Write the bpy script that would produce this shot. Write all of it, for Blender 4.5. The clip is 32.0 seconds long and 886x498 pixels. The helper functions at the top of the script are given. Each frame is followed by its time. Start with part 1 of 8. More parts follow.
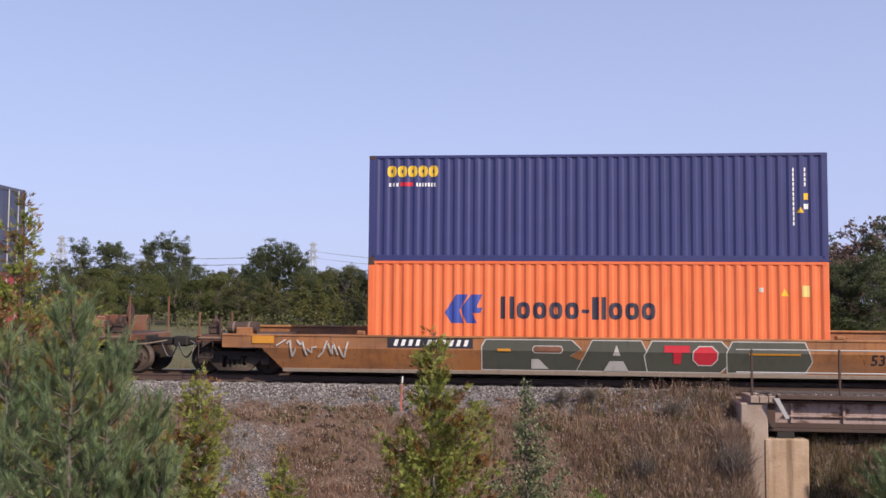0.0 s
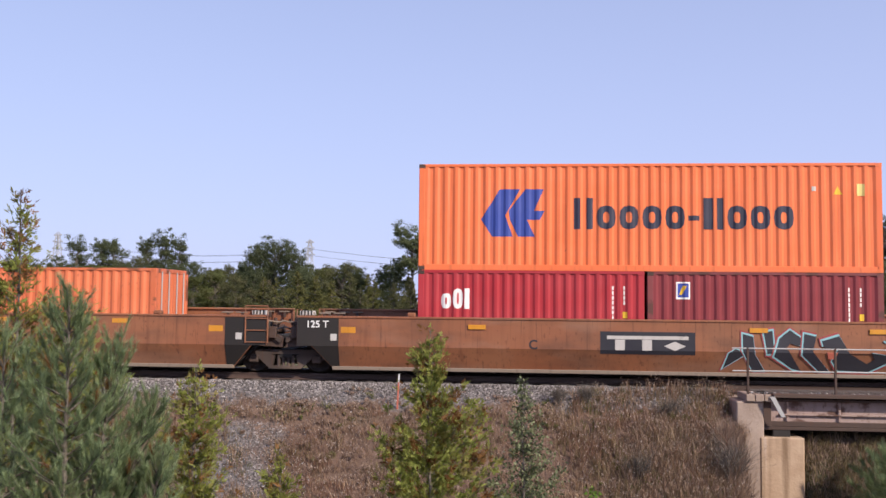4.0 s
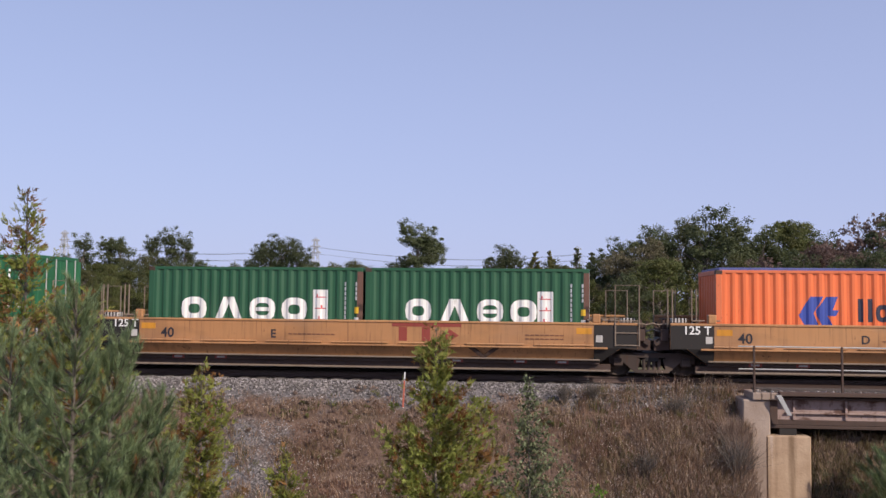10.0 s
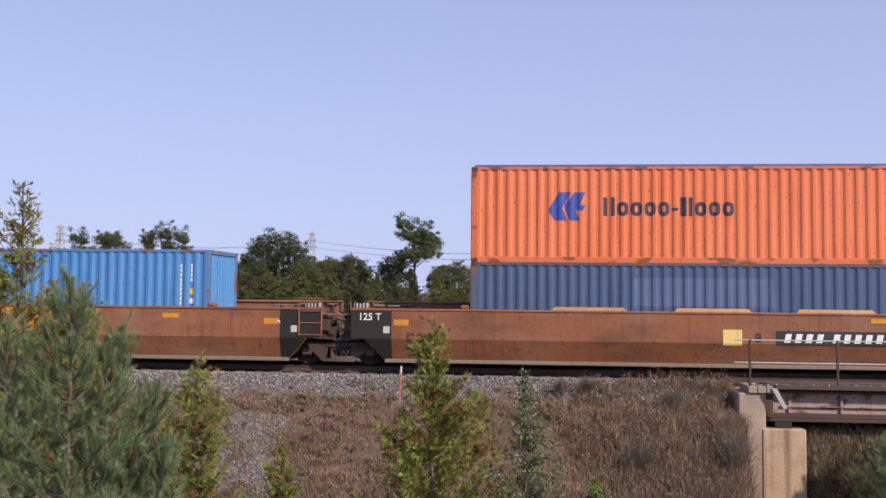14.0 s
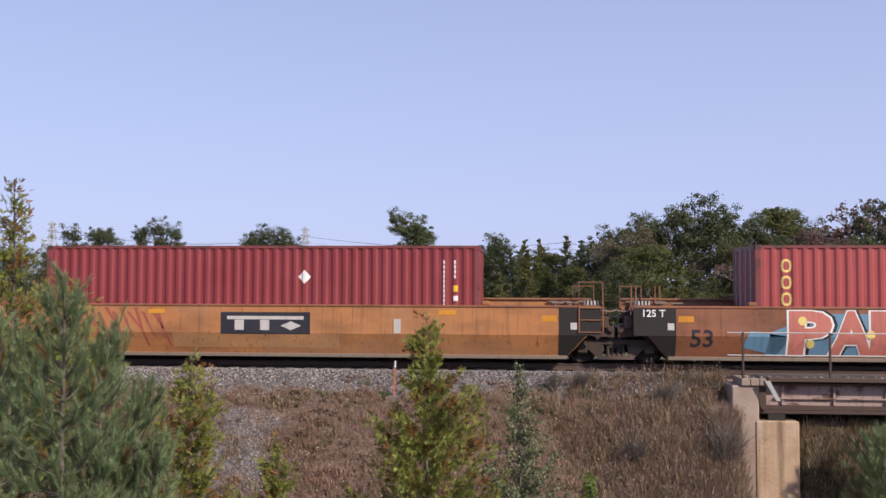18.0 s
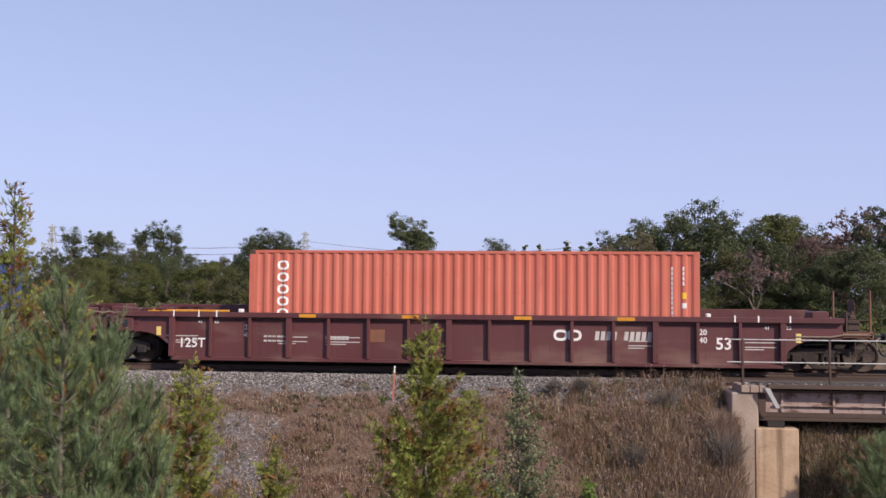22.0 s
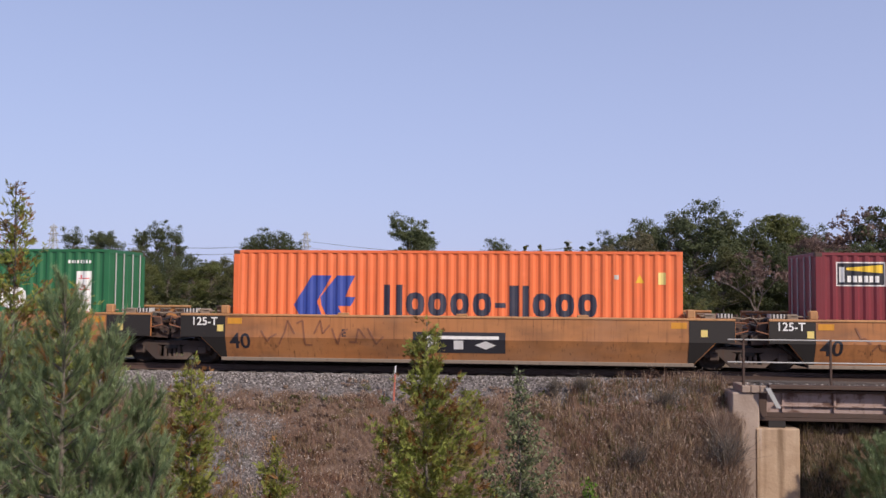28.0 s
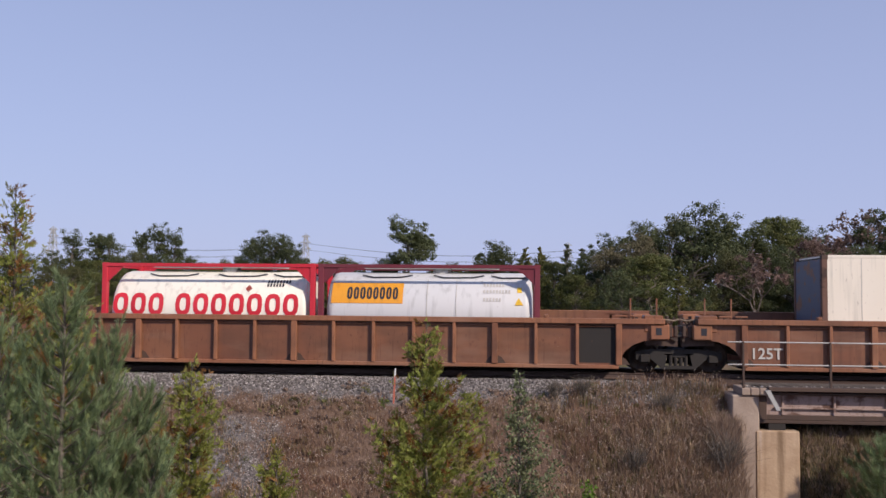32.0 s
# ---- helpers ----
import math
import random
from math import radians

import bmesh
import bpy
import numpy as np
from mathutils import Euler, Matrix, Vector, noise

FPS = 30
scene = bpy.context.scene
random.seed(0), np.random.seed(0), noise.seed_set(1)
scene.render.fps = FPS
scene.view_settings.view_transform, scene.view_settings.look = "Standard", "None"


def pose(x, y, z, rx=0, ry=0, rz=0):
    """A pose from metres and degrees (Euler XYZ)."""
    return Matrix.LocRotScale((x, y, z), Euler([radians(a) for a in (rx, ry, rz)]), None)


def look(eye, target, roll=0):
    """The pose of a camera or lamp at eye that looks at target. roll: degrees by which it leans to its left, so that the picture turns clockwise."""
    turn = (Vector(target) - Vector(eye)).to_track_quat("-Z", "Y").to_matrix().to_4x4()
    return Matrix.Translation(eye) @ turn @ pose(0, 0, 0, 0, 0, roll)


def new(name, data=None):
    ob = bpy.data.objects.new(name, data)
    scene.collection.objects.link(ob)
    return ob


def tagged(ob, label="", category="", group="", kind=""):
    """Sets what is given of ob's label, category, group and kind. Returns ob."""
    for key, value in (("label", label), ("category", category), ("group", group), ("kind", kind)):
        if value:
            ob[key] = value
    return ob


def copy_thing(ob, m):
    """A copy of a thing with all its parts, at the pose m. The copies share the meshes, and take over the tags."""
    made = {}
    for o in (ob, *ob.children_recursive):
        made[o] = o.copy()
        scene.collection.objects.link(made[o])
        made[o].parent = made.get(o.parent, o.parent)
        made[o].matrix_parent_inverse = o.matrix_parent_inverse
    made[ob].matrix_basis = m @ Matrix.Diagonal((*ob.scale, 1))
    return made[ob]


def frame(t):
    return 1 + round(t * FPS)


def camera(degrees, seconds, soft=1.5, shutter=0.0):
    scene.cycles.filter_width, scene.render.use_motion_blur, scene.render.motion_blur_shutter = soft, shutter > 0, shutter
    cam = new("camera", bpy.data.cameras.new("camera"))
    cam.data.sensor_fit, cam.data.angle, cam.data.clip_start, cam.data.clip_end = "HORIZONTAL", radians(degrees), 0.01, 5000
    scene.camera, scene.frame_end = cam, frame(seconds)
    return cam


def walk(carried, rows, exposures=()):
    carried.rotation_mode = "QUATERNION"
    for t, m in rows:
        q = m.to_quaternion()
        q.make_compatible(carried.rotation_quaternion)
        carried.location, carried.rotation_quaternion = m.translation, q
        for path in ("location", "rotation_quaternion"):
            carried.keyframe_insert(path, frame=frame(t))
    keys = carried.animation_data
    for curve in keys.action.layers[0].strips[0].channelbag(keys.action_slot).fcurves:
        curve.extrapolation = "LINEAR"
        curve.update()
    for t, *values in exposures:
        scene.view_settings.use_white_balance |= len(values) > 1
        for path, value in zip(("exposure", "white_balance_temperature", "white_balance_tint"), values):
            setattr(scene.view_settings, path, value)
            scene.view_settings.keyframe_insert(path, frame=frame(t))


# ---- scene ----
# ---- camera ----
EXPOSURE, KELVIN, TINT = 0.0, 6500, 14
cam = camera(52.06, 32.0, soft=1.5)

EYE = Vector((0.0, -25.73, 2.01))


def aim(yaw, pitch, roll):
    """The camera's pose on its stand: yaw to the right of the track's normal, pitch up, lean."""
    y, p = radians(yaw), radians(pitch)
    return look(EYE, EYE + Vector((math.sin(y) * math.cos(p), math.cos(y) * math.cos(p), math.sin(p))), roll)


# the stand shakes a little: seconds, yaw, pitch, roll in degrees
SHAKE = [
    (0.0, -5.22, 3.49, 0.43), (0.5, -5.19, 3.45, 0.44), (1.0, -5.17, 3.49, 0.44), (1.5, -5.24, 3.61, 0.47),
    (2.0, -5.24, 3.67, 0.51), (2.5, -5.29, 3.71, 0.51), (3.0, -5.22, 3.65, 0.52), (3.5, -5.06, 3.49, 0.54),
    (5.5, -5.01, 3.23, 0.62), (6.0, -5.04, 3.21, 0.69), (6.5, -5.00, 2.97, 0.73), (7.0, -4.92, 2.80, 0.80),
    (7.5, -5.02, 2.68, 0.76), (8.0, -4.98, 2.64, 0.76), (8.5, -4.99, 2.78, 0.69), (9.0, -5.11, 3.08, 0.65),
    (9.5, -5.33, 3.21, 0.61), (10.0, -5.38, 3.24, 0.57), (10.5, -5.29, 3.16, 0.55), (11.0, -5.27, 3.12, 0.55),
    (11.5, -5.38, 3.10, 0.49), (12.0, -5.36, 3.10, 0.50), (12.5, -5.29, 3.02, 0.53), (13.0, -5.21, 3.00, 0.51),
    (13.5, -5.21, 3.00, 0.51), (14.0, -5.15, 2.85, 0.54), (14.5, -5.05, 2.68, 0.53), (16.5, -4.56, 2.19, 0.25),
    (17.0, -4.66, 2.17, 0.26), (17.5, -4.67, 2.27, 0.23), (18.0, -4.73, 2.52, 0.19), (18.5, -4.78, 2.68, 0.19),
    (19.0, -4.84, 2.76, 0.29), (19.5, -4.87, 2.77, 0.31), (20.0, -4.84, 2.78, 0.38), (20.5, -4.79, 2.64, 0.43),
    (21.0, -4.66, 2.66, 0.46), (21.5, -4.66, 2.80, 0.45), (22.0, -4.73, 2.85, 0.48), (22.5, -4.78, 2.84, 0.50),
    (23.0, -4.78, 2.77, 0.53), (23.5, -4.71, 2.77, 0.55), (24.0, -4.73, 2.68, 0.56), (24.5, -4.71, 2.60, 0.56),
    (25.0, -4.58, 2.60, 0.56), (25.5, -4.60, 2.68, 0.56), (27.5, -4.78, 2.81, 0.47), (28.0, -4.78, 2.85, 0.49),
    (28.5, -4.78, 2.84, 0.50), (29.0, -4.75, 2.84, 0.52), (29.5, -4.77, 2.78, 0.54), (30.0, -4.77, 2.76, 0.50),
    (30.5, -4.77, 2.88, 0.51), (31.0, -4.75, 2.93, 0.51), (31.5, -4.75, 3.00, 0.51), (32.0, -4.77, 3.00, 0.50),
]
walk(cam, [(t, aim(a, b, c)) for t, a, b, c in SHAKE], exposures=[(t, EXPOSURE + e, KELVIN, TINT - g) for t, e, g in ((0.0, 0.0, 0), (1.0, 0.13, 8), (2.0, 0.10, 1), (3.0, 0.13, 0), (6.0, 0.06, 0), (7.0, 0.04, 0), (8.0, -0.22, 0), (9.0, -0.10, 0), (10.0, -0.16, 0), (11.0, -0.14, 0), (13.0, -0.06, 0), (17.0, -0.02, 0), (18.0, -0.01, 0), (19.0, 0.04, 0), (20.0, -0.09, 0), (22.0, -0.03, 0), (25.0, 0.02, 0), (28.0, -0.16, 0), (29.0, -0.16, 0), (30.0, -0.03, 0), (31.0, -0.13, 0), (32.0, -0.26, 0))])


# ---- daylight ----
SUN_TO = Vector((0.60, -0.56, 0.57)).normalized()
world = bpy.data.worlds.new("sky")
scene.world = world
world.use_nodes = True
wn = world.node_tree
sky = wn.nodes.new("ShaderNodeTexSky")
sky.sky_type, sky.sun_disc = "NISHITA", False
sky.sun_elevation = math.asin(SUN_TO.z)
sky.sun_rotation = math.atan2(SUN_TO.x, SUN_TO.y)
sky.air_density, sky.dust_density, sky.ozone_density = 1.0, 0.6, 2.5
haze = wn.nodes.new("ShaderNodeMix")
haze.data_type = "RGBA"
haze.inputs[7].default_value = (4.24, 4.82, 7.55, 1)  # thin haze, thickest towards the horizon
way_up, height_of, thin = (wn.nodes.new("ShaderNode" + k) for k in ("TexCoord", "SeparateXYZ", "MapRange"))
thin.inputs[1].default_value, thin.inputs[2].default_value = 0.0, 0.85
thin.inputs[3].default_value, thin.inputs[4].default_value = 0.88, 0.10
wn.links.new(way_up.outputs["Generated"], height_of.inputs[0])
wn.links.new(height_of.outputs[2], thin.inputs[0])
wn.links.new(thin.outputs[0], haze.inputs[0])
wn.links.new(sky.outputs[0], haze.inputs[6])
wn.links.new(haze.outputs[2], wn.nodes["Background"].inputs[0])
wn.nodes["Background"].inputs[1].default_value = 0.125
sun = new("sun", bpy.data.lights.new("sun", "SUN"))
sun.data.energy, sun.data.angle, sun.data.color = 4.8, radians(0.53), (1.0, 0.875, 0.715)
sun.matrix_world = look(SUN_TO * 100, (0, 0, 0))


# ---- materials ----
def nodes_of(name, rough=0.6, metal=0.0):
    m = bpy.data.materials.new(name)
    m.use_nodes = True
    b = m.node_tree.nodes["Principled BSDF"]
    b.inputs["Roughness"].default_value, b.inputs["Metallic"].default_value = rough, metal
    return m, m.node_tree.nodes, m.node_tree.links, b


def mixed(n, l, fac, a, b, blend="MIX"):
    """A colour mix node; a and b are colours or sockets, fac a number or a socket."""
    x = n.new("ShaderNodeMix")
    x.data_type, x.blend_type = "RGBA", blend
    for i, v in ((0, fac), (6, a), (7, b)):
        if isinstance(v, bpy.types.NodeSocket):
            l.new(v, x.inputs[i])
        elif i == 0:
            x.inputs[i].default_value = v
        else:
            x.inputs[i].default_value = (*v, 1)
    return x.outputs[2]


def noised(n, l, scale, stretch=(1, 1, 1), detail=4, lo=0.4, hi=0.6, coord="Object"):
    """A noise between 0 and 1, its contrast raised between lo and hi."""
    tc, mp, tx, rm = (n.new("ShaderNode" + k) for k in ("TexCoord", "Mapping", "TexNoise", "MapRange"))
    mp.inputs["Scale"].default_value = stretch
    tx.inputs["Scale"].default_value, tx.inputs["Detail"].default_value = scale, detail
    rm.inputs[1].default_value, rm.inputs[2].default_value = lo, hi
    l.new(tc.outputs[coord], mp.inputs[0])
    l.new(mp.outputs[0], tx.inputs[0])
    l.new(tx.outputs[0], rm.inputs[0])
    return rm.outputs[0]


def bumped(n, l, b, height, strength=0.3, distance=0.02):
    bp = n.new("ShaderNodeBump")
    bp.inputs["Strength"].default_value, bp.inputs["Distance"].default_value = strength, distance
    l.new(height, bp.inputs["Height"])
    l.new(bp.outputs[0], b.inputs["Normal"])


def paint(name, rgb, rust=0.25, fade=0.35, rough=0.45, faded=None, patch=None, flakes=None, grime=0.0):
    """Weathered steel paint: faded clouds, run-down streaks, rust spots; patch: a colour of newer rolled-on paint."""
    m, n, l, b = nodes_of(name, rough)
    pale = faded or tuple(min(1, c * 0.8 + 0.08) for c in rgb)
    c = mixed(n, l, noised(n, l, 0.5, lo=0.35, hi=0.75), rgb, tuple(p * fade + c * (1 - fade) for p, c in zip(pale, rgb)))
    if patch:
        c = mixed(n, l, noised(n, l, 0.42, (1, 0.2, 1.1), 0, 0.53, 0.55), c, patch)
    c = mixed(n, l, noised(n, l, 3.0, (2.2, 2.2, 0.12), 3, 0.52, 0.85), c, tuple(x * 0.6 + 0.008 for x in rgb))
    c = mixed(n, l, noised(n, l, 0.9, (0.6, 1, 1.6), 5, 0.45, 0.8), c, tuple(0.75 * x + 0.25 * p for x, p in zip(rgb, pale)))
    c = mixed(n, l, noised(n, l, 14, (1, 1, 0.5), 5, 0.70 - 0.11 * rust, 0.80 - 0.1 * rust), c, tuple(0.5 * x + 0.5 * y for x, y in zip(rgb, (0.10, 0.045, 0.028))))
    if grime:
        dirt = noised(n, l, 1.1, (0.7, 1, 1.9), 8, 0.44, 0.80)
        fac = n.new("ShaderNodeMath")
        fac.operation = "MULTIPLY"
        fac.inputs[1].default_value = grime
        l.new(dirt, fac.inputs[0])
        c = mixed(n, l, fac.outputs[0], c, (0.085, 0.048, 0.034))
        c = mixed(n, l, noised(n, l, 0.55, (0.8, 1, 2.4), 7, 0.52, 0.78), c, tuple(0.55 * x + 0.45 * y for x, y in zip(rgb, (0.33, 0.24, 0.18))))
        c = mixed(n, l, noised(n, l, 5.0, (3.0, 3.0, 0.16), 4, 0.60, 0.80), c, (0.075, 0.034, 0.022))
    if flakes:
        c = mixed(n, l, noised(n, l, 2.2, (0.8, 1, 1.3), 6, 0.55, 0.62), c, flakes)
    info = n.new("ShaderNodeObjectInfo")
    c = mixed(n, l, 0.10, c, mixed(n, l, info.outputs["Random"], (0, 0, 0), (1, 1, 1)), "SOFT_LIGHT")
    l.new(c, b.inputs["Base Color"])
    bumped(n, l, b, noised(n, l, 30, lo=0, hi=1), 0.12, 0.004)
    return m


def rough_matter(name, a, b2, scale, c3=None, rough=0.9, bump=0.5, dist=0.03, fine=None, coord="Object"):
    """Stone, earth, concrete, bark: two tones at two scales and relief."""
    m, n, l, b = nodes_of(name, rough)
    c = mixed(n, l, noised(n, l, scale, detail=6, lo=0.3, hi=0.7, coord=coord), a, b2)
    c = mixed(n, l, noised(n, l, scale * 0.13, detail=3, lo=0.42, hi=0.68, coord=coord), c, c3 or tuple(x * 0.6 for x in a))
    l.new(c, b.inputs["Base Color"])
    bumped(n, l, b, noised(n, l, fine or scale * 3, lo=0.2, hi=0.8, coord=coord), bump, dist)
    return m


def leafy(name, a, b2, c3, rough=0.6, clumps=1.2):
    """Foliage: each leaf its own tone, larger patches of another."""
    m, n, l, b = nodes_of(name, rough)
    g = n.new("ShaderNodeNewGeometry")
    c = mixed(n, l, g.outputs["Random Per Island"], a, b2)
    c = mixed(n, l, noised(n, l, clumps, detail=2, lo=0.5, hi=0.75), c, c3)
    info = n.new("ShaderNodeObjectInfo")
    c = mixed(n, l, 0.25, c, mixed(n, l, info.outputs["Random"], (0.1, 0.1, 0.1), (0.9, 0.9, 0.9)), "SOFT_LIGHT")
    l.new(c, b.inputs["Base Color"])
    b.inputs["Specular IOR Level"].default_value = 0.2
    t = n.new("ShaderNodeBsdfTranslucent")
    l.new(c, t.inputs[0])
    s = n.new("ShaderNodeMixShader")
    s.inputs[0].default_value = 0.32
    l.new(b.outputs[0], s.inputs[1])
    l.new(t.outputs[0], s.inputs[2])
    l.new(s.outputs[0], n["Material Output"].inputs[0])
    return m


ORANGE = paint("orange_paint", (0.80, 0.170, 0.052), 0.15, 0.25, faded=(0.82, 0.27, 0.13))
ORANGE_OLD = paint("orange_paint_worn", (0.70, 0.165, 0.062), 0.75, 0.4, faded=(0.75, 0.27, 0.14))
NAVY = paint("navy_paint", (0.035, 0.040, 0.150), 0.1, 0.2, faded=(0.06, 0.07, 0.19))
SLATE = paint("slate_blue_paint", (0.060, 0.072, 0.140), 0.35, 0.5, faded=(0.10, 0.115, 0.18))
STEEL_BLUE = paint("steel_blue_paint", (0.06, 0.10, 0.21), 0.35, 0.4, faded=(0.10, 0.14, 0.24))
MID_BLUE = paint("mid_blue_paint", (0.030, 0.055, 0.165), 0.2, 0.2)
SKY_BLUE = paint("sky_blue_paint", (0.07, 0.25, 0.56), 0.55, 0.35)
GREEN = paint("green_paint", (0.018, 0.128, 0.050), 0.12, 0.2, faded=(0.04, 0.18, 0.08))
GREEN_DULL = paint("dull_green_paint", (0.018, 0.092, 0.044), 0.25, 0.3, faded=(0.05, 0.12, 0.07))
MAROON = paint("maroon_paint", (0.215, 0.028, 0.034), 0.3, 0.4, faded=(0.29, 0.07, 0.075))
BURGUNDY = paint("burgundy_paint", (0.19, 0.018, 0.028), 0.15, 0.2)
RED = paint("red_paint", (0.42, 0.025, 0.035), 0.15, 0.25)
ROSE = paint("faded_red_paint", (0.315, 0.052, 0.054), 0.3, 0.4, faded=(0.40, 0.115, 0.108))
CORAL = paint("coral_red_paint", (0.52, 0.13, 0.085), 0.35, 0.45, faded=(0.58, 0.22, 0.16))
TEAL = paint("teal_paint", (0.11, 0.46, 0.39), 0.25, 0.35)
CREAM = paint("cream_white_paint", (0.84, 0.79, 0.70), 0.6, 0.3, faded=(0.74, 0.64, 0.54))
GOLD = paint("gold_yellow_paint", (0.345, 0.138, 0.048), 0.45, 0.4, faded=(0.43, 0.23, 0.11), grime=0.75)
RUST_BROWN = paint("rust_brown_paint", (0.205, 0.074, 0.044), 0.8, 0.5, faded=(0.27, 0.13, 0.085), grime=0.7)
RUSTY_GOLD = paint("rusty_gold_paint", (0.265, 0.094, 0.044), 0.8, 0.5, faded=(0.36, 0.18, 0.095), grime=0.7)
TAN = paint("tan_yellow_paint", (0.47, 0.232, 0.096), 0.4, 0.4, faded=(0.50, 0.30, 0.15), grime=0.45)
AMBER = paint("amber_paint", (0.44, 0.180, 0.064), 0.45, 0.4, faded=(0.50, 0.27, 0.12), grime=0.65)
BROWN = paint("brown_paint", (0.175, 0.068, 0.040), 0.8, 0.6, faded=(0.27, 0.13, 0.07), grime=0.8)
BROWN_LIGHT = paint("worn_brown_paint", (0.260, 0.105, 0.058), 0.7, 0.5, faded=(0.36, 0.18, 0.09), grime=0.6)
OXIDE = paint("dark_oxide_paint", (0.098, 0.029, 0.032), 0.35, 0.35, faded=(0.15, 0.06, 0.06), grime=0.25)
SOOT = paint("sooty_steel", (0.016, 0.0135, 0.013), 0.3, 0.4, 0.7, faded=(0.034, 0.028, 0.026))
DIRT = paint("oily_cast_steel", (0.022, 0.016, 0.014), 0.5, 0.4, 0.85, faded=(0.050, 0.036, 0.030), grime=0.3)
DUSTY_CAST = paint("dusty_cast_steel", (0.052, 0.037, 0.032), 0.5, 0.4, 0.85, faded=(0.085, 0.062, 0.052), grime=0.5)
RUST_POST = paint("rusted_posts", (0.135, 0.068, 0.052), 1.0, 0.4, 0.8, faded=(0.22, 0.13, 0.10), flakes=(0.06, 0.032, 0.026))
TARP = paint("blue_tarpaulin", (0.075, 0.095, 0.27), 0.1, 0.3, 0.55, faded=(0.16, 0.18, 0.36))
PALE_STEEL = paint("pale_blue_touch_up", (0.085, 0.125, 0.245), 0.2, 0.3)
RED_HAZE = paint("faded_red_spray", (0.330, 0.085, 0.050), 0.2, 0.4, 0.6)
SLATE_EDGE = paint("rusty_slate_edges", (0.075, 0.085, 0.140), 0.6, 0.5, flakes=(0.20, 0.085, 0.045))
ORANGE_EDGE = paint("rusty_orange_edges", (0.62, 0.150, 0.055), 0.8, 0.4, flakes=(0.22, 0.075, 0.035))
MAROON_EDGE = paint("rusty_maroon_edges", (0.20, 0.040, 0.040), 0.8, 0.4, flakes=(0.11, 0.045, 0.035))
BLUE_EDGE = paint("rusty_blue_edges", (0.09, 0.20, 0.42), 0.8, 0.4, flakes=(0.22, 0.10, 0.06))
PATCH_BLUE = paint("navy_touch_up", (0.036, 0.042, 0.150), 0.1, 0.2)
GRIME = paint("grimy_brown_steel", (0.062, 0.036, 0.028), 0.8, 0.4, 0.7, faded=(0.105, 0.070, 0.055))
GALV = paint("galvanised_steel", (0.42, 0.42, 0.42), 0.2, 0.2, 0.4)
SILVER = paint("grey_tank_shell", (0.64, 0.65, 0.68), 0.1, 0.15, 0.5)
TANK_CREAM = paint("cream_tank_shell", (0.88, 0.86, 0.78), 0.15, 0.2, 0.5)
BADGE = paint("amber_badge", (0.74, 0.31, 0.02), 0.05, 0.1, 0.5)
FRAME_RED = paint("frame_red_paint", (0.55, 0.02, 0.04), 0.15, 0.2)
FRAME_DARK = paint("frame_dark_red_paint", (0.16, 0.02, 0.035), 0.2, 0.2)
WHITE = paint("white_marking", (0.80, 0.80, 0.79), 0.02, 0.1, 0.5)
OLD_WHITE = paint("worn_white_marking", (0.52, 0.50, 0.48), 0.5, 0.3, 0.6)
INK = paint("black_marking", (0.020, 0.020, 0.030), 0.05, 0.1, 0.5)
INK_BLUE = paint("blue_black_marking", (0.030, 0.032, 0.060), 0.05, 0.1, 0.5)
LOGO_BLUE = paint("royal_blue_marking", (0.035, 0.070, 0.35), 0.05, 0.1, 0.5)
LOGO_RED = paint("red_marking", (0.60, 0.02, 0.04), 0.02, 0.1, 0.5)
DULL_RED = paint("dull_red_marking", (0.27, 0.045, 0.03), 0.2, 0.2, 0.5)
YELLOW = paint("yellow_marking", (0.80, 0.50, 0.03), 0.05, 0.1, 0.5)
DULL_YELLOW = paint("reflector_yellow", (0.62, 0.27, 0.02), 0.15, 0.2, 0.4)
PALE_YELLOW = paint("pale_yellow_marking", (0.75, 0.60, 0.20), 0.1, 0.1, 0.5)
SKY_SPRAY = paint("sky_blue_spray", (0.13, 0.27, 0.40), 0.05, 0.2, 0.6)
CYAN = paint("pale_cyan_spray", (0.25, 0.50, 0.55), 0.05, 0.1, 0.6)
PURPLE = paint("purple_spray", (0.130, 0.090, 0.24), 0.05, 0.1, 0.6)
PINK = paint("salmon_spray", (0.52, 0.17, 0.13), 0.05, 0.2, 0.6)
MOSS = paint("dark_olive_spray", (0.070, 0.074, 0.056), 0.1, 0.2, 0.6)
DUST = paint("dusty_sill", (0.215, 0.165, 0.125), 0.6, 0.4, 0.8)
SILVER_SPRAY = paint("silver_spray", (0.30, 0.23, 0.19), 0.2, 0.2, 0.5)
STEEL = paint("rail_steel", (0.085, 0.050, 0.040), 0.6, 0.3, 0.75)
TIMBER = rough_matter("tie_timber", (0.085, 0.070, 0.062), (0.150, 0.128, 0.115), 9, bump=0.4)
STONE = rough_matter("ballast_stone", (0.30, 0.29, 0.295), (0.52, 0.51, 0.52), 7, (0.16, 0.15, 0.155), fine=30, coord="Generated")
CONCRETE = rough_matter("old_concrete", (0.38, 0.29, 0.22), (0.47, 0.38, 0.30), 1.6, (0.25, 0.17, 0.12), bump=0.35, dist=0.02, fine=14)
m, n, l, b = nodes_of("streaked_concrete", 0.9)
c = mixed(n, l, noised(n, l, 2.5, detail=7, lo=0.3, hi=0.7), (0.40, 0.28, 0.19), (0.50, 0.37, 0.26))
c = mixed(n, l, noised(n, l, 2.4, (1.6, 1.6, 0.10), 4, 0.50, 0.70), c, (0.22, 0.145, 0.09))
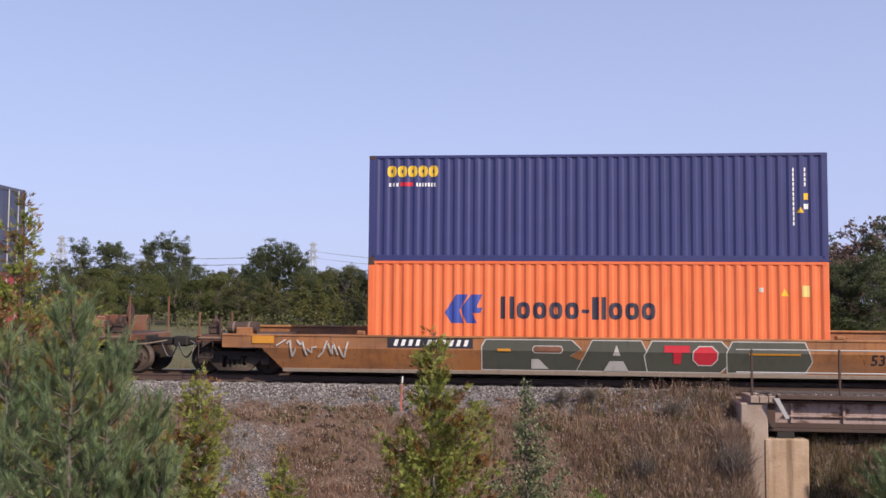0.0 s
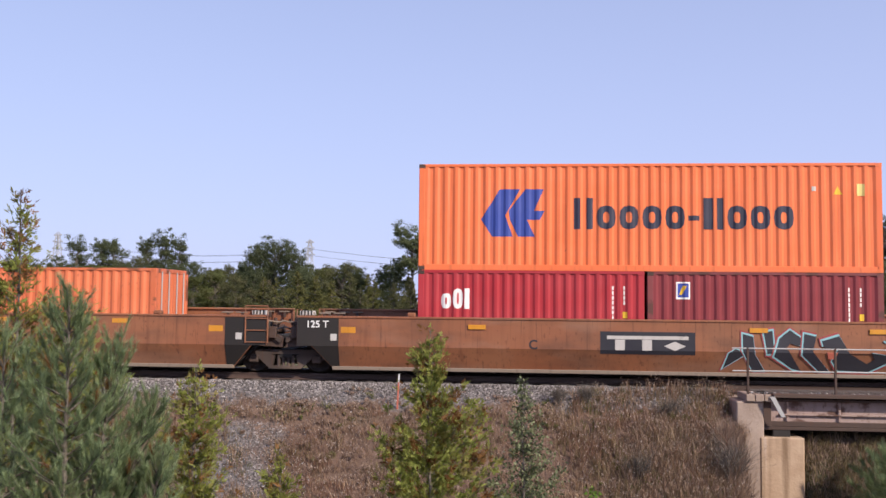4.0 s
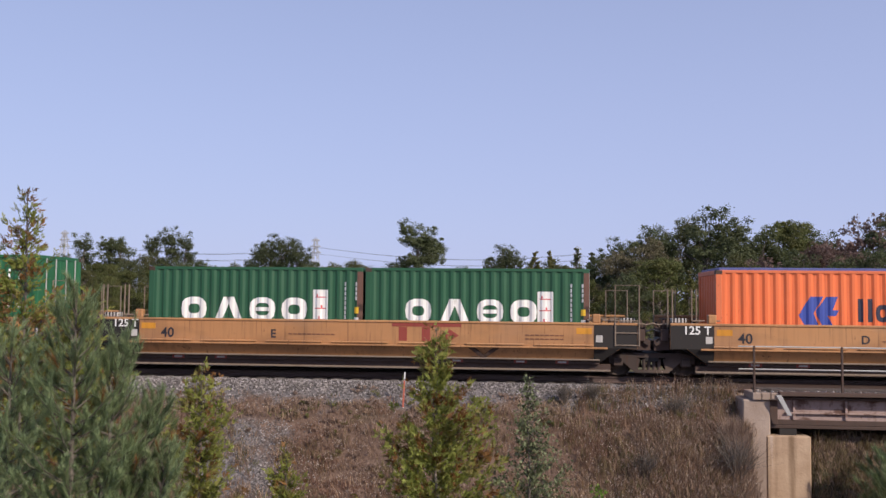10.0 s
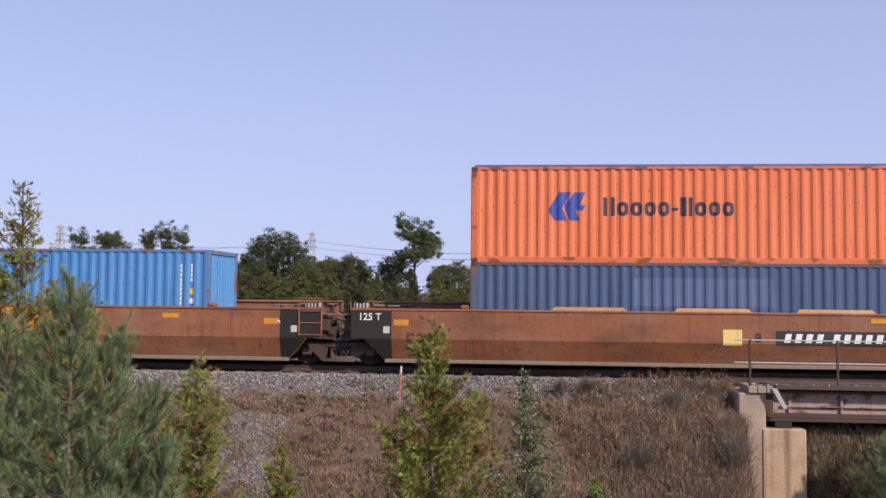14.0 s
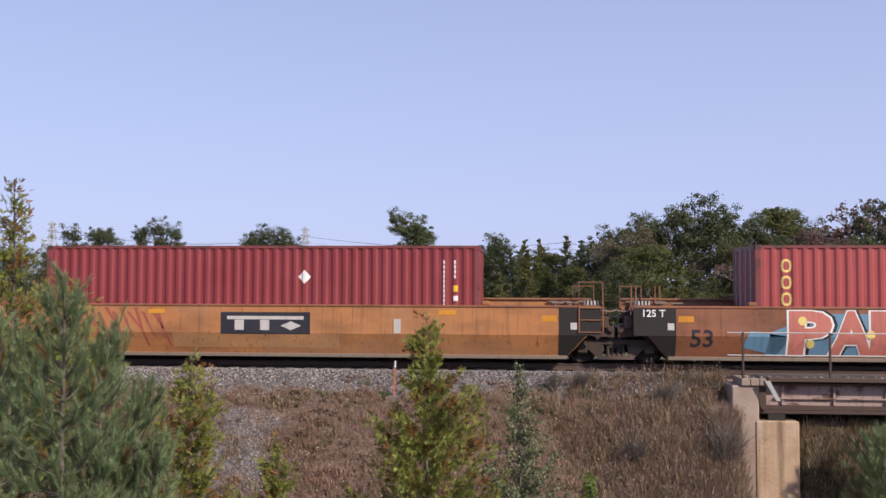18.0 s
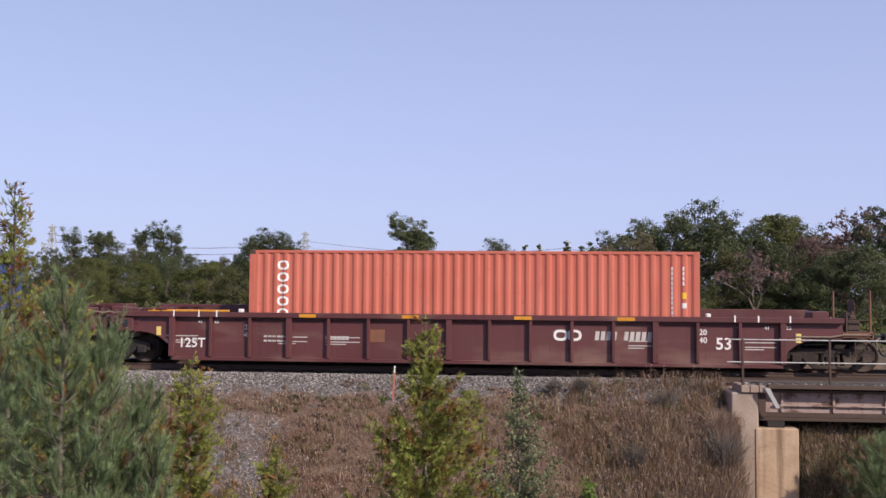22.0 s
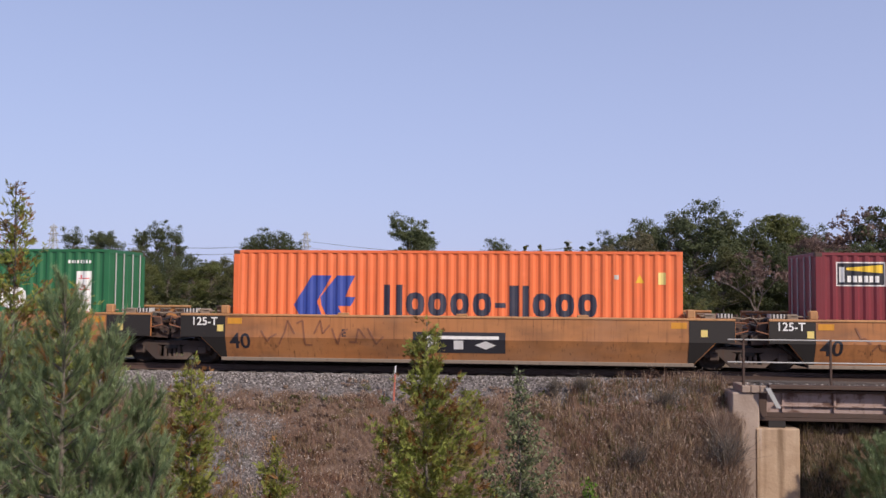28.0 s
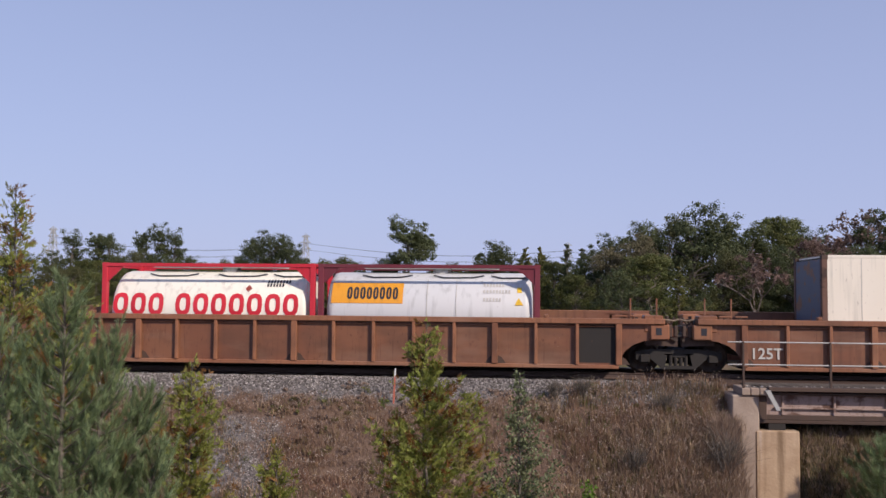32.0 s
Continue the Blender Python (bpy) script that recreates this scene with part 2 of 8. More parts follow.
c = mixed(n, l, noised(n, l, 3.4, (1.8, 1.8, 0.08), 3, 0.60, 0.72), c, (0.50, 0.42, 0.37))
l.new(c, b.inputs["Base Color"])
bumped(n, l, b, noised(n, l, 14, lo=0.2, hi=0.8), 0.35, 0.02)
CONCRETE_STREAKED = m
CONCRETE_GREY = rough_matter("grey_concrete", (0.33, 0.255, 0.21), (0.43, 0.345, 0.29), 2.2, (0.24, 0.18, 0.145), bump=0.4, dist=0.02, fine=14)
GIRDER = paint("peeling_girder_paint", (0.34, 0.245, 0.22), 1.2, 0.5, 0.7, flakes=(0.12, 0.065, 0.050))
BARK = rough_matter("bark", (0.12, 0.10, 0.085), (0.20, 0.175, 0.15), 12)
BARK_PALE = rough_matter("pale_dead_wood", (0.27, 0.215, 0.20), (0.37, 0.30, 0.28), 10)


# ---- building tools ----
class Geo:
    """Collects plain faces for one mesh."""

    def __init__(self):
        self.v, self.f = [], []

    def add(self, verts, faces):
        k = len(self.v)
        self.v += [tuple(p) for p in verts]
        self.f += [tuple(i + k for i in f) for f in faces]
        return self

    def box(self, x0, x1, y0, y1, z0, z1, c=0.0):
        """A box; c: the width of its bevel."""
        if not c:
            return self.add([(x, y, z) for x in (x0, x1) for y in (y0, y1) for z in (z0, z1)],
                            [(0, 1, 3, 2), (4, 6, 7, 5), (0, 4, 5, 1), (2, 3, 7, 6), (0, 2, 6, 4), (1, 5, 7, 3)])
        lo, hi, v = (x0, y0, z0), (x1, y1, z1), {}
        c = min(c, *(0.45 * (b - a) for a, b in zip(lo, hi)))
        pts, faces = [], []
        for s in [(i, j, k) for i in (0, 1) for j in (0, 1) for k in (0, 1)]:
            for ax in range(3):
                v[s, ax] = len(pts)
                pts.append([(hi if s[a] else lo)[a] + (0 if a == ax else (-c if s[a] else c)) for a in range(3)])
        for ax in range(3):
            a, b = [q for q in range(3) if q != ax]
            for side in (0, 1):
                ring = []
                for p, q in ((0, 0), (1, 0), (1, 1), (0, 1)):
                    s = [0, 0, 0]
                    s[ax], s[a], s[b] = side, p, q
                    ring.append(v[tuple(s), ax])
                faces.append(ring)
            for p in (0, 1):
                for q in (0, 1):
                    s0, s1 = [0, 0, 0], [0, 0, 0]
                    s0[ax], s0[a], s0[b] = 0, p, q
                    s1[ax], s1[a], s1[b] = 1, p, q
                    s0, s1 = tuple(s0), tuple(s1)
                    faces.append((v[s0, a], v[s1, a], v[s1, b], v[s0, b]))
        for s in [(i, j, k) for i in (0, 1) for j in (0, 1) for k in (0, 1)]:
            faces.append((v[s, 0], v[s, 1], v[s, 2]))
        return self.add(pts, faces)

    def prism(self, outline, y0, y1):
        """An outline in x and z, carried from y0 to y1."""
        n = len(outline)
        return self.add([(x, y0, z) for x, z in outline] + [(x, y1, z) for x, z in outline],
                        [tuple(range(n)), tuple(range(2 * n - 1, n - 1, -1))] + [(i, i + n, (i + 1) % n + n, (i + 1) % n) for i in range(n)])

    def long(self, profile, x0, x1):
        """A profile in y and z, carried from x0 to x1."""
        n = len(profile)
        return self.add([(x0, y, z) for y, z in profile] + [(x1, y, z) for y, z in profile],
                        [tuple(range(n)), tuple(range(2 * n - 1, n - 1, -1))] + [(i, i + n, (i + 1) % n + n, (i + 1) % n) for i in range(n)])

    def rod(self, a, b, r, n=8, r2=None):
        a, b = Vector(a), Vector(b)
        q = (b - a).to_track_quat("Z", "Y")
        r2 = r if r2 is None else r2
        ring = [(math.cos(2 * math.pi * i / n), math.sin(2 * math.pi * i / n)) for i in range(n)]
        return self.add([a + q @ Vector((r * c, r * s, 0)) for c, s in ring] + [b + q @ Vector((r2 * c, r2 * s, 0)) for c, s in ring],
                        [tuple(range(n - 1, -1, -1)), tuple(range(n, 2 * n))] + [(i, (i + 1) % n, (i + 1) % n + n, i + n) for i in range(n)])

    def pipe(self, pts, r, n=6):
        """One bent tube through the points."""
        pts = [Vector(p) for p in pts]
        v = []
        for i, p in enumerate(pts):
            d = (pts[min(i + 1, len(pts) - 1)] - pts[max(i - 1, 0)]).normalized()
            side = d.cross(Vector((0.31, 0.17, 0.94)) if abs(d.z) < 0.9 else Vector((0.97, 0.2, 0.1))).normalized()
            up = d.cross(side)
            v += [p + (side * math.cos(2 * math.pi * k / n) + up * math.sin(2 * math.pi * k / n)) * r for k in range(n)]
        m = len(pts)
        return self.add(v, [(i * n + k, i * n + (k + 1) % n, (i + 1) * n + (k + 1) % n, (i + 1) * n + k) for i in range(m - 1) for k in range(n)] + [tuple(range(n))[::-1], tuple(range((m - 1) * n, m * n))])

    def turned(self, profile, n=20, axis="y"):
        """A profile of (radius, along) turned about an axis."""
        k = len(profile)
        pts = []
        for i in range(n):
            c, s = math.cos(2 * math.pi * i / n), math.sin(2 * math.pi * i / n)
            pts += [(r * c, a, r * s) if axis == "y" else (a, r * c, r * s) for r, a in profile]
        return self.add(pts, [(i * k + j, i * k + j + 1, (i + 1) % n * k + j + 1, (i + 1) % n * k + j) for i in range(n) for j in range(k - 1)])

    def mesh(self, name, material=None, smooth=False):
        m = bpy.data.meshes.new(name)
        m.from_pydata(self.v, [], self.f)
        if smooth:
            m.polygons.foreach_set("use_smooth", [True] * len(m.polygons))
        m.materials.append(material)
        m.update()
        return m


STORE = {}


def stored(key, make, smooth=False):
    """A mesh that alike parts share; each part puts its own material on it."""
    if key not in STORE:
        STORE[key] = make().mesh(str(key[0]), None, smooth)
    return STORE[key]


def part(name, shape, material, parent, label="", smooth=False):
    """Links a Geo, a bmesh or a stored mesh as one mesh object under a thing or a part."""
    if isinstance(shape, Geo):
        shape = shape.mesh(name, material, smooth)
    elif isinstance(shape, bmesh.types.BMesh):
        bm, shape = shape, bpy.data.meshes.new(name)
        bm.to_mesh(shape)
        bm.free()
        shape.materials.append(material)
    ob = new(name, shape)
    ob.parent = parent
    if shape.materials and shape.materials[0] is None:
        ob.material_slots[0].link = "OBJECT"
        ob.material_slots[0].material = material
    return tagged(ob, label)


def thing(name, label, category, group="", kind=""):
    return tagged(new(name), label, category, group, kind)


MOVERS = []


# ---- containers ----
PITCH = 0.2785


def corrugation(u, L, start=0.16):
    """How deep the pressed side sheet lies at u metres along the side."""
    if u < start or u > L - start:
        return 0.0
    n = round((L - 2 * start) / PITCH)
    w = (u - start) / ((L - 2 * start) / n) % 1.0
    return 0.036 * min(1, max(0, (w - 0.26) / 0.24 if w < 0.63 else (1.0 - w) / 0.24))


def breaks(L, start=0.16):
    n = round((L - 2 * start) / PITCH)
    p = (L - 2 * start) / n
    return sorted({round(start + p * (i + w), 4) for i in range(n) for w in (0, 0.26, 0.50, 0.76)} | {round(L - start, 4)})


def side_sheet(L, H, s):
    us = [0.05] + breaks(L) + [L - 0.05]
    z0, z1 = 0.15, H - 0.07
    pts = []
    for u in us:
        y = s * (1.214 - corrugation(u, L))
        pts += [(u - L / 2, y, z0), (u - L / 2, y, z1)]
    return Geo().add(pts, [(2 * i, 2 * i + 2, 2 * i + 3, 2 * i + 1) for i in range(len(us) - 1)])


def end_sheet(L, H, s):
    pts, n = [], 9
    for i in range(n):
        for w in (0, 0.3, 0.5, 0.8):
            y = -1.08 + 2.16 * (i + w) / n
            d = 0.0 if w in (0, 0.3) else 0.045
            pts += [(s * (L / 2 - 0.02 - d), y, 0.15), (s * (L / 2 - 0.02 - d), y, H - 0.1)]
    pts += [(s * (L / 2 - 0.02), 1.08, 0.15), (s * (L / 2 - 0.02), 1.08, H - 0.1)]
    return Geo().add(pts, [(2 * i, 2 * i + 2, 2 * i + 3, 2 * i + 1) for i in range(len(pts) // 2 - 1)])


def draped(outline, L, lift=0.004, plain=False):
    """A flat marking in u and v laid on the near side, following the pressed sheet."""
    bm = bmesh.new()
    loops = outline if isinstance(outline[0][0], (tuple, list)) else [outline]
    for o in loops:
        bm.faces.new([bm.verts.new((u, 0, v)) for u, v in o])
    if len(loops) > 1:
        bmesh.ops.remove_doubles(bm, verts=bm.verts[:], dist=1e-4)
    if not plain:
        us = [v.co.x for v in bm.verts]
        for x in breaks(L):
            if min(us) < x < max(us):
                bmesh.ops.bisect_plane(bm, geom=bm.verts[:] + bm.edges[:] + bm.faces[:], plane_co=(x, 0, 0), plane_no=(1, 0, 0), dist=1e-5)
    for v in bm.verts:
        v.co = (v.co.x - L / 2, -1.214 + (0 if plain else corrugation(v.co.x, L)) - lift, v.co.z)
    return bm


def rect(u0, v0, u1, v1):
    return [(u0, v0), (u1, v0), (u1, v1), (u0, v1)]


def ring(u0, v0, u1, v1, w, n=14):
    """A rounded ring as quads."""
    cu, cv, a, b = (u0 + u1) / 2, (v0 + v1) / 2, (u1 - u0) / 2, (v1 - v0) / 2
    p = lambda i, k: (cu + (a - k) * math.copysign(abs(math.cos(i)) ** 0.75, math.cos(i)), cv + (b - k) * math.copysign(abs(math.sin(i)) ** 0.75, math.sin(i)))
    st = [2 * math.pi * i / n for i in range(n + 1)]
    return [[p(i, 0), p(j, 0), p(j, w), p(i, w)] for i, j in zip(st, st[1:])]


def pill(u0, v0, u1, v1, k=0.3):
    """A block with cut corners."""
    c = k * min(u1 - u0, v1 - v0)
    return [(u0 + c, v0), (u1 - c, v0), (u1, v0 + c), (u1, v1 - c), (u1 - c, v1), (u0 + c, v1), (u0, v1 - c), (u0, v0 + c)]


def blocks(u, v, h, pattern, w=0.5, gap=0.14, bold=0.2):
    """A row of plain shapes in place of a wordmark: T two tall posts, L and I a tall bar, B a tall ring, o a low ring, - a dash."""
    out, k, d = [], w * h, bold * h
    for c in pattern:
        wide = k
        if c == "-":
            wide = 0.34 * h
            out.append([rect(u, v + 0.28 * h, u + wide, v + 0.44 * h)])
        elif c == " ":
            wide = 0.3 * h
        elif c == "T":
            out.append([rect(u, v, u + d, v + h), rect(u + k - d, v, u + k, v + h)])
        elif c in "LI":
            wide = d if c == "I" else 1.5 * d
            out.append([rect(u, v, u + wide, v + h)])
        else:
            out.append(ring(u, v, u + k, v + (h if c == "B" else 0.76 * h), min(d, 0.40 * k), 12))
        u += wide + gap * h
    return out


ONE_BY_ONE = {"wordmark": "wordmark_shape", "yellow_wordmark": "yellow_shape", "white_wordmark": "white_shape", "red_wordmark": "red_shape", "dark_wordmark": "dark_shape", "white_sign": "white_sign", "number_bars": "number_bar", "shell_seam": "shell_seam"}


def singly(nm, shape):
    """The pieces of a marking that can be told apart, each with its name; small ones stay together."""
    many = isinstance(shape, list) and isinstance(shape[0][0], (tuple, list))
    if many and nm in ONE_BY_ONE and nm != "white_sign":
        return [(ONE_BY_ONE[nm], o) for o in shape]
    return [(nm, shape)]


def grouped(ob, shape):
    """Marks a part of many tiny pieces as stuff."""
    if ob.name.split(".")[0] not in ONE_BY_ONE.values() and isinstance(shape, list) and isinstance(shape[0][0], (tuple, list)) and len(shape) > 1:
        ob["kind"] = "stuff"
    return ob


def bars(u, v, n, w=0.05, h=0.09, gap=0.035, down=False):
    """Unreadable codes as small bars, in a row or in a column."""
    if down:
        return [rect(u, v - i * (h + gap), u + w, v - i * (h + gap) + h) for i in range(n)]
    return [rect(u + i * (w + gap), v, u + i * (w + gap) + w, v + h) for i in range(n)]


def container(label, L, H, material, door="R", marks=(), name="shipping_container", rail=None, top=None, group=""):
    """marks: (part name, outlines in u and v on the near side, material)."""
    c = thing(name, label, "container", group)
    rail = rail or {SLATE: SLATE_EDGE, STEEL_BLUE: SLATE_EDGE, ORANGE_OLD: ORANGE_EDGE, ROSE: MAROON_EDGE, MAROON: MAROON_EDGE, SKY_BLUE: BLUE_EDGE}.get(material, material)
    for s, k in ((-1, "near"), (1, "far")):
        part("side_panel", stored(("side_panel", L, H, s), lambda: side_sheet(L, H, s)), material, c)
        part("top_rail", stored(("top_rail", L, s), lambda: Geo().box(-L / 2 + 0.1, L / 2 - 0.1, min(s * 1.219, s * 1.15), max(s * 1.219, s * 1.15), -0.08, 0.0, 0.008)), rail, c).location.z = H
        part("bottom_rail", stored(("bottom_rail", L, s), lambda: Geo().box(-L / 2 + 0.1, L / 2 - 0.1, min(s * 1.219, s * 1.16), max(s * 1.219, s * 1.16), 0.0, 0.16, 0.008)), rail, c)
    part("tarpaulin" if top else "roof", stored(("roof", L, bool(top)), lambda: Geo().box(-L / 2 + 0.08, L / 2 - 0.08, -1.16, 1.16, -0.06, 0.07 if top else -0.012, 0.02)), top or material, c).location.z = H
    part("floor", stored(("floor", L), lambda: Geo().box(-L / 2 + 0.1, L / 2 - 0.1, -1.15, 1.15, 0.04, 0.15)), SOOT, c)
    d = 1 if door == "R" else -1
    part("end_wall", stored(("end_wall", L, H, -d), lambda: end_sheet(L, H, -d)), material, c)
    for s in (-1, 1):
        part("door", stored(("door", L, H, d, s), lambda: Geo().box(min(d * (L / 2 - 0.07), d * (L / 2 - 0.02)), max(d * (L / 2 - 0.07), d * (L / 2 - 0.02)), min(s * 0.01, s * 1.08), max(s * 0.01, s * 1.08), 0.16, H - 0.11, 0.01)), material, c)
        for k in (0.3, 0.82):
            part("locking_bar", stored(("locking_bar", L, H, d, s, k), lambda: Geo().rod((d * (L / 2 + 0.012), s * k, 0.12), (d * (L / 2 + 0.012), s * k, H - 0.08), 0.02, 6)), GALV, c)
    for e in (-1, 1):
        part("end_sill", stored(("end_sill", L, e), lambda: Geo().box(min(e * L / 2, e * (L / 2 - 0.1)), max(e * L / 2, e * (L / 2 - 0.1)), -1.06, 1.06, 0.0, 0.15, 0.01)), rail, c)
        part("end_header", stored(("end_header", L, e), lambda: Geo().box(min(e * L / 2, e * (L / 2 - 0.1)), max(e * L / 2, e * (L / 2 - 0.1)), -1.06, 1.06, -0.12, 0.0, 0.01)), rail, c).location.z = H
        for s in (-1, 1):
            part("corner_post", stored(("corner_post", L, H, e, s), lambda: Geo().box(min(e * L / 2, e * (L / 2 - 0.16)), max(e * L / 2, e * (L / 2 - 0.16)), min(s * 1.219, s * 1.06), max(s * 1.219, s * 1.06), 0.1, H - 0.1, 0.012)), RUST_POST if e == d and (material in (SKY_BLUE, GREEN_DULL) or material is SLATE and H < 2.7) else rail, c)
            for z in (0, H - 0.118):
                part("corner_casting", stored(("corner_casting", L, e, s), lambda: Geo().box(min(e * (L / 2 + 0.003), e * (L / 2 - 0.178)), max(e * (L / 2 + 0.003), e * (L / 2 - 0.178)), min(s * 1.222, s * 1.06), max(s * 1.222, s * 1.06), 0, 0.118, 0.012)), GRIME if e * s > 0 else rail, c).location.z = z
    for k, (nm, outline, m) in enumerate(marks):
        for one, o in singly(nm, outline):
            grouped(part(one, draped(o, L, 0.004 + 0.002 * k), m, c), o)
    return c


def placed(ob, x, z):
    """Puts a thing on the train, x metres from its head at the clip's start."""
    ob.location = (x, 0, z)
    MOVERS.append((ob, x, z))
    return ob


# ---- well cars ----
def cut_at(me, z):
    """Adds an edge to a flat mesh along a level."""
    bm = bmesh.new()
    bm.from_mesh(me)
    bmesh.ops.bisect_plane(bm, geom=bm.verts[:] + bm.edges[:] + bm.faces[:], plane_co=(0, 0, z), plane_no=(0, 0, 1), dist=1e-5)
    bm.to_mesh(me)
    bm.free()
    return me


def fat_letter(ch, fat, u0, u1, z0, z1, y):
    """One swollen spray-painted letter that fills a space."""
    cu = bpy.data.curves.new("letters", "FONT")
    cu.body, cu.size, cu.resolution_u = ch, 1.0, 3
    ob = bpy.data.objects.new("letters", cu)
    scene.collection.objects.link(ob)
    cu.offset = 0.045
    thin = bpy.data.meshes.new_from_object(ob)
    cu.offset = 0.045 + fat
    me = bpy.data.meshes.new_from_object(ob)
    bpy.data.objects.remove(ob)
    x0, x1 = min(v.co.x for v in thin.vertices), max(v.co.x for v in thin.vertices)
    y0, y1 = min(v.co.y for v in thin.vertices), max(v.co.y for v in thin.vertices)
    for v in me.vertices:
        v.co = (u0 + (u1 - u0) * (v.co.x - x0) / (x1 - x0), y, min(z1 + 0.03, max(z0 - 0.03, z0 + (z1 - z0) * (v.co.y - y0) / (y1 - y0))))
    me.materials.clear()
    me.materials.append(None)
    return me


def lettering(text, height, x, z, y, slant=0.0):
    """Readable letters and figures as a thin mesh on a wall that faces the near side."""
    cu = bpy.data.curves.new("letters", "FONT")
    cu.body, cu.size, cu.extrude, cu.shear, cu.resolution_u, cu.offset = text, height * 1.38, 0.002, slant, 3, height * 0.022
    ob = bpy.data.objects.new("letters", cu)
    scene.collection.objects.link(ob)
    me = bpy.data.meshes.new_from_object(ob)
    bpy.data.objects.remove(ob)
    me.transform(Matrix.Translation((x, y, z)) @ Matrix.Rotation(math.pi / 2, 4, "X"))
    me.materials.clear()
    me.materials.append(None)
    return me


def halved(o, z, side):
    """The part of an outline above (side 1) or below (-1) a level."""
    out = []
    for p, q in zip(o, o[1:] + o[:1]):
        if (p[1] - z) * side >= 0:
            out.append(p)
        if (p[1] - z) * (q[1] - z) < 0:
            f = (z - p[1]) / (q[1] - p[1])
            out.append((p[0] + f * (q[0] - p[0]), z))
    return out


def plate(outlines, y, t=0.004, fold=None):
    """Flat shapes in x and z on a wall that faces the near side."""
    g = Geo()
    cut = []
    for o in outlines if isinstance(outlines[0][0], (tuple, list)) else [outlines]:
        if fold is None or min(q[1] for q in o) > fold - 0.01 or max(q[1] for q in o) < fold + 0.01:
            cut.append(o)
        else:
            cut += [halved(o, fold, 1), halved(o, fold, -1)]
    for o in [q for q in cut if len(q) > 2]:
        a = sum(p[0] * q[1] - q[0] * p[1] for p, q in zip(o, o[1:] + o[:1]))
        g.prism(o if a > 0 else o[::-1], y - t, y)
    return g


def on_fold(g, fold):
    """Bends flat markings inward below the wall's fold."""
    return [(x, y + max(0, fold - z) * 0.4, z) for x, y, z in g.v]


def wheelset():
    g = Geo()
    for s in (-1, 1):
        g.turned([(0.06, s * 0.86), (0.16, s * 0.85), (0.20, s * 0.79), (0.36, s * 0.79), (0.38, s * 0.83), (0.42, s * 0.82), (0.425, s * 0.72), (0.46, s * 0.70), (0.46, s * 0.67), (0.36, s * 0.68), (0.2, s * 0.72), (0.08, s * 0.70)], 24)
        for i in range(4):
            a = i * math.pi / 2
            g.box(0.26 * math.cos(a) - 0.03, 0.26 * math.cos(a) + 0.03, s * 0.80 - 0.012, s * 0.80 + 0.012, 0.26 * math.sin(a) - 0.03, 0.26 * math.sin(a) + 0.03)
    g.rod((0, -0.98, 0), (0, 0.98, 0), 0.075, 10)
    return g


def side_frame(s):
    """The cast frame of a bogie with its window and springs."""
    y0, y1 = sorted((s * 0.93, s * 1.07))
    g = Geo()
    g.prism([(-1.12, 0.38), (-1.12, 0.58), (-0.75, 0.66), (0.75, 0.66), (1.12, 0.58), (1.12, 0.38), (0.72, 0.40), (0.42, 0.54), (-0.42, 0.54), (-0.72, 0.40)], y0, y1)
    g.prism([(-0.72, 0.40), (-0.42, 0.54), (-0.30, 0.50), (-0.36, 0.22), (0.36, 0.22), (0.30, 0.50), (0.42, 0.54), (0.72, 0.40), (0.44, 0.14), (-0.44, 0.14)], y0, y1)
    for x in (-0.2, -0.07, 0.07, 0.2):
        g.rod((x, s * 1.0, 0.21), (x, s * 1.0, 0.5), 0.05, 8)
    for x in (-0.89, 0.89):
        g.box(x - 0.13, x + 0.13, min(s * 0.95, s * 1.13), max(s * 0.95, s * 1.13), 0.30, 0.52, 0.03)
    return g


SPINNERS = []


def bogie(car, x, cast=None):
    for s in (-1, 1):
        part("bogie_side_frame", stored(("bogie_side_frame", s), lambda: side_frame(s)), cast or DIRT, car).location.x = x
    part("bogie_bolster", stored(("bogie_bolster",), lambda: Geo().box(-0.2, 0.2, -1.05, 1.05, 0.42, 0.68, 0.03)), SOOT, car).location.x = x
    for d in (-0.89, 0.89):
        w = part("wheelset", stored(("wheelset",), wheelset, True), DIRT, car)
        w.matrix_parent_inverse = Matrix.Translation((x + d, 0, 0.46))
        SPINNERS.append(w)


def side_wall(s, style, a, b, la, lb, rim, fold=0.80, floor_z=0.2):
    """The wall of a well. Upper plate from a to b, lower plate from la to lb; ends cut up over the bogies."""
    g = Geo()
    o, i = (1.52, 1.46)
    if style == "ribbed":
        o, i = 1.40, 1.36
    y0, y1 = sorted((s * o, s * i))
    top = rim + (0.17 if s > 0 else 0)
    if style == "ribbed":
        def arch(x, end, d):
            return [(x + d * 0.95 * (1 - math.cos(k * math.pi / 10)), floor_z + (0.92 - floor_z) * math.sin(k * math.pi / 10)) for k in range(6)] + [(end, 0.92)]
        right, left = arch(lb, b, 1), arch(la, a, -1)
        g.prism([(a, top)] + left[::-1] + right + [(b, top)], y0, y1)
    else:
        g.prism([(a, fold), (b, fold), (b, top), (a, top)], y0, y1)
        d = 0.24
        pts = []
        for off in (0, -0.05):
            pts += [(la - 0.55, s * (o + off), fold), (lb + 0.55, s * (o + off), fold), (lb, s * (o - d + off), floor_z), (la, s * (o - d + off), floor_z)]
        g.add(pts, [(0, 1, 2, 3), (7, 6, 5, 4), (0, 4, 5, 1), (1, 5, 6, 2), (2, 6, 7, 3), (3, 7, 4, 0)])
    return g


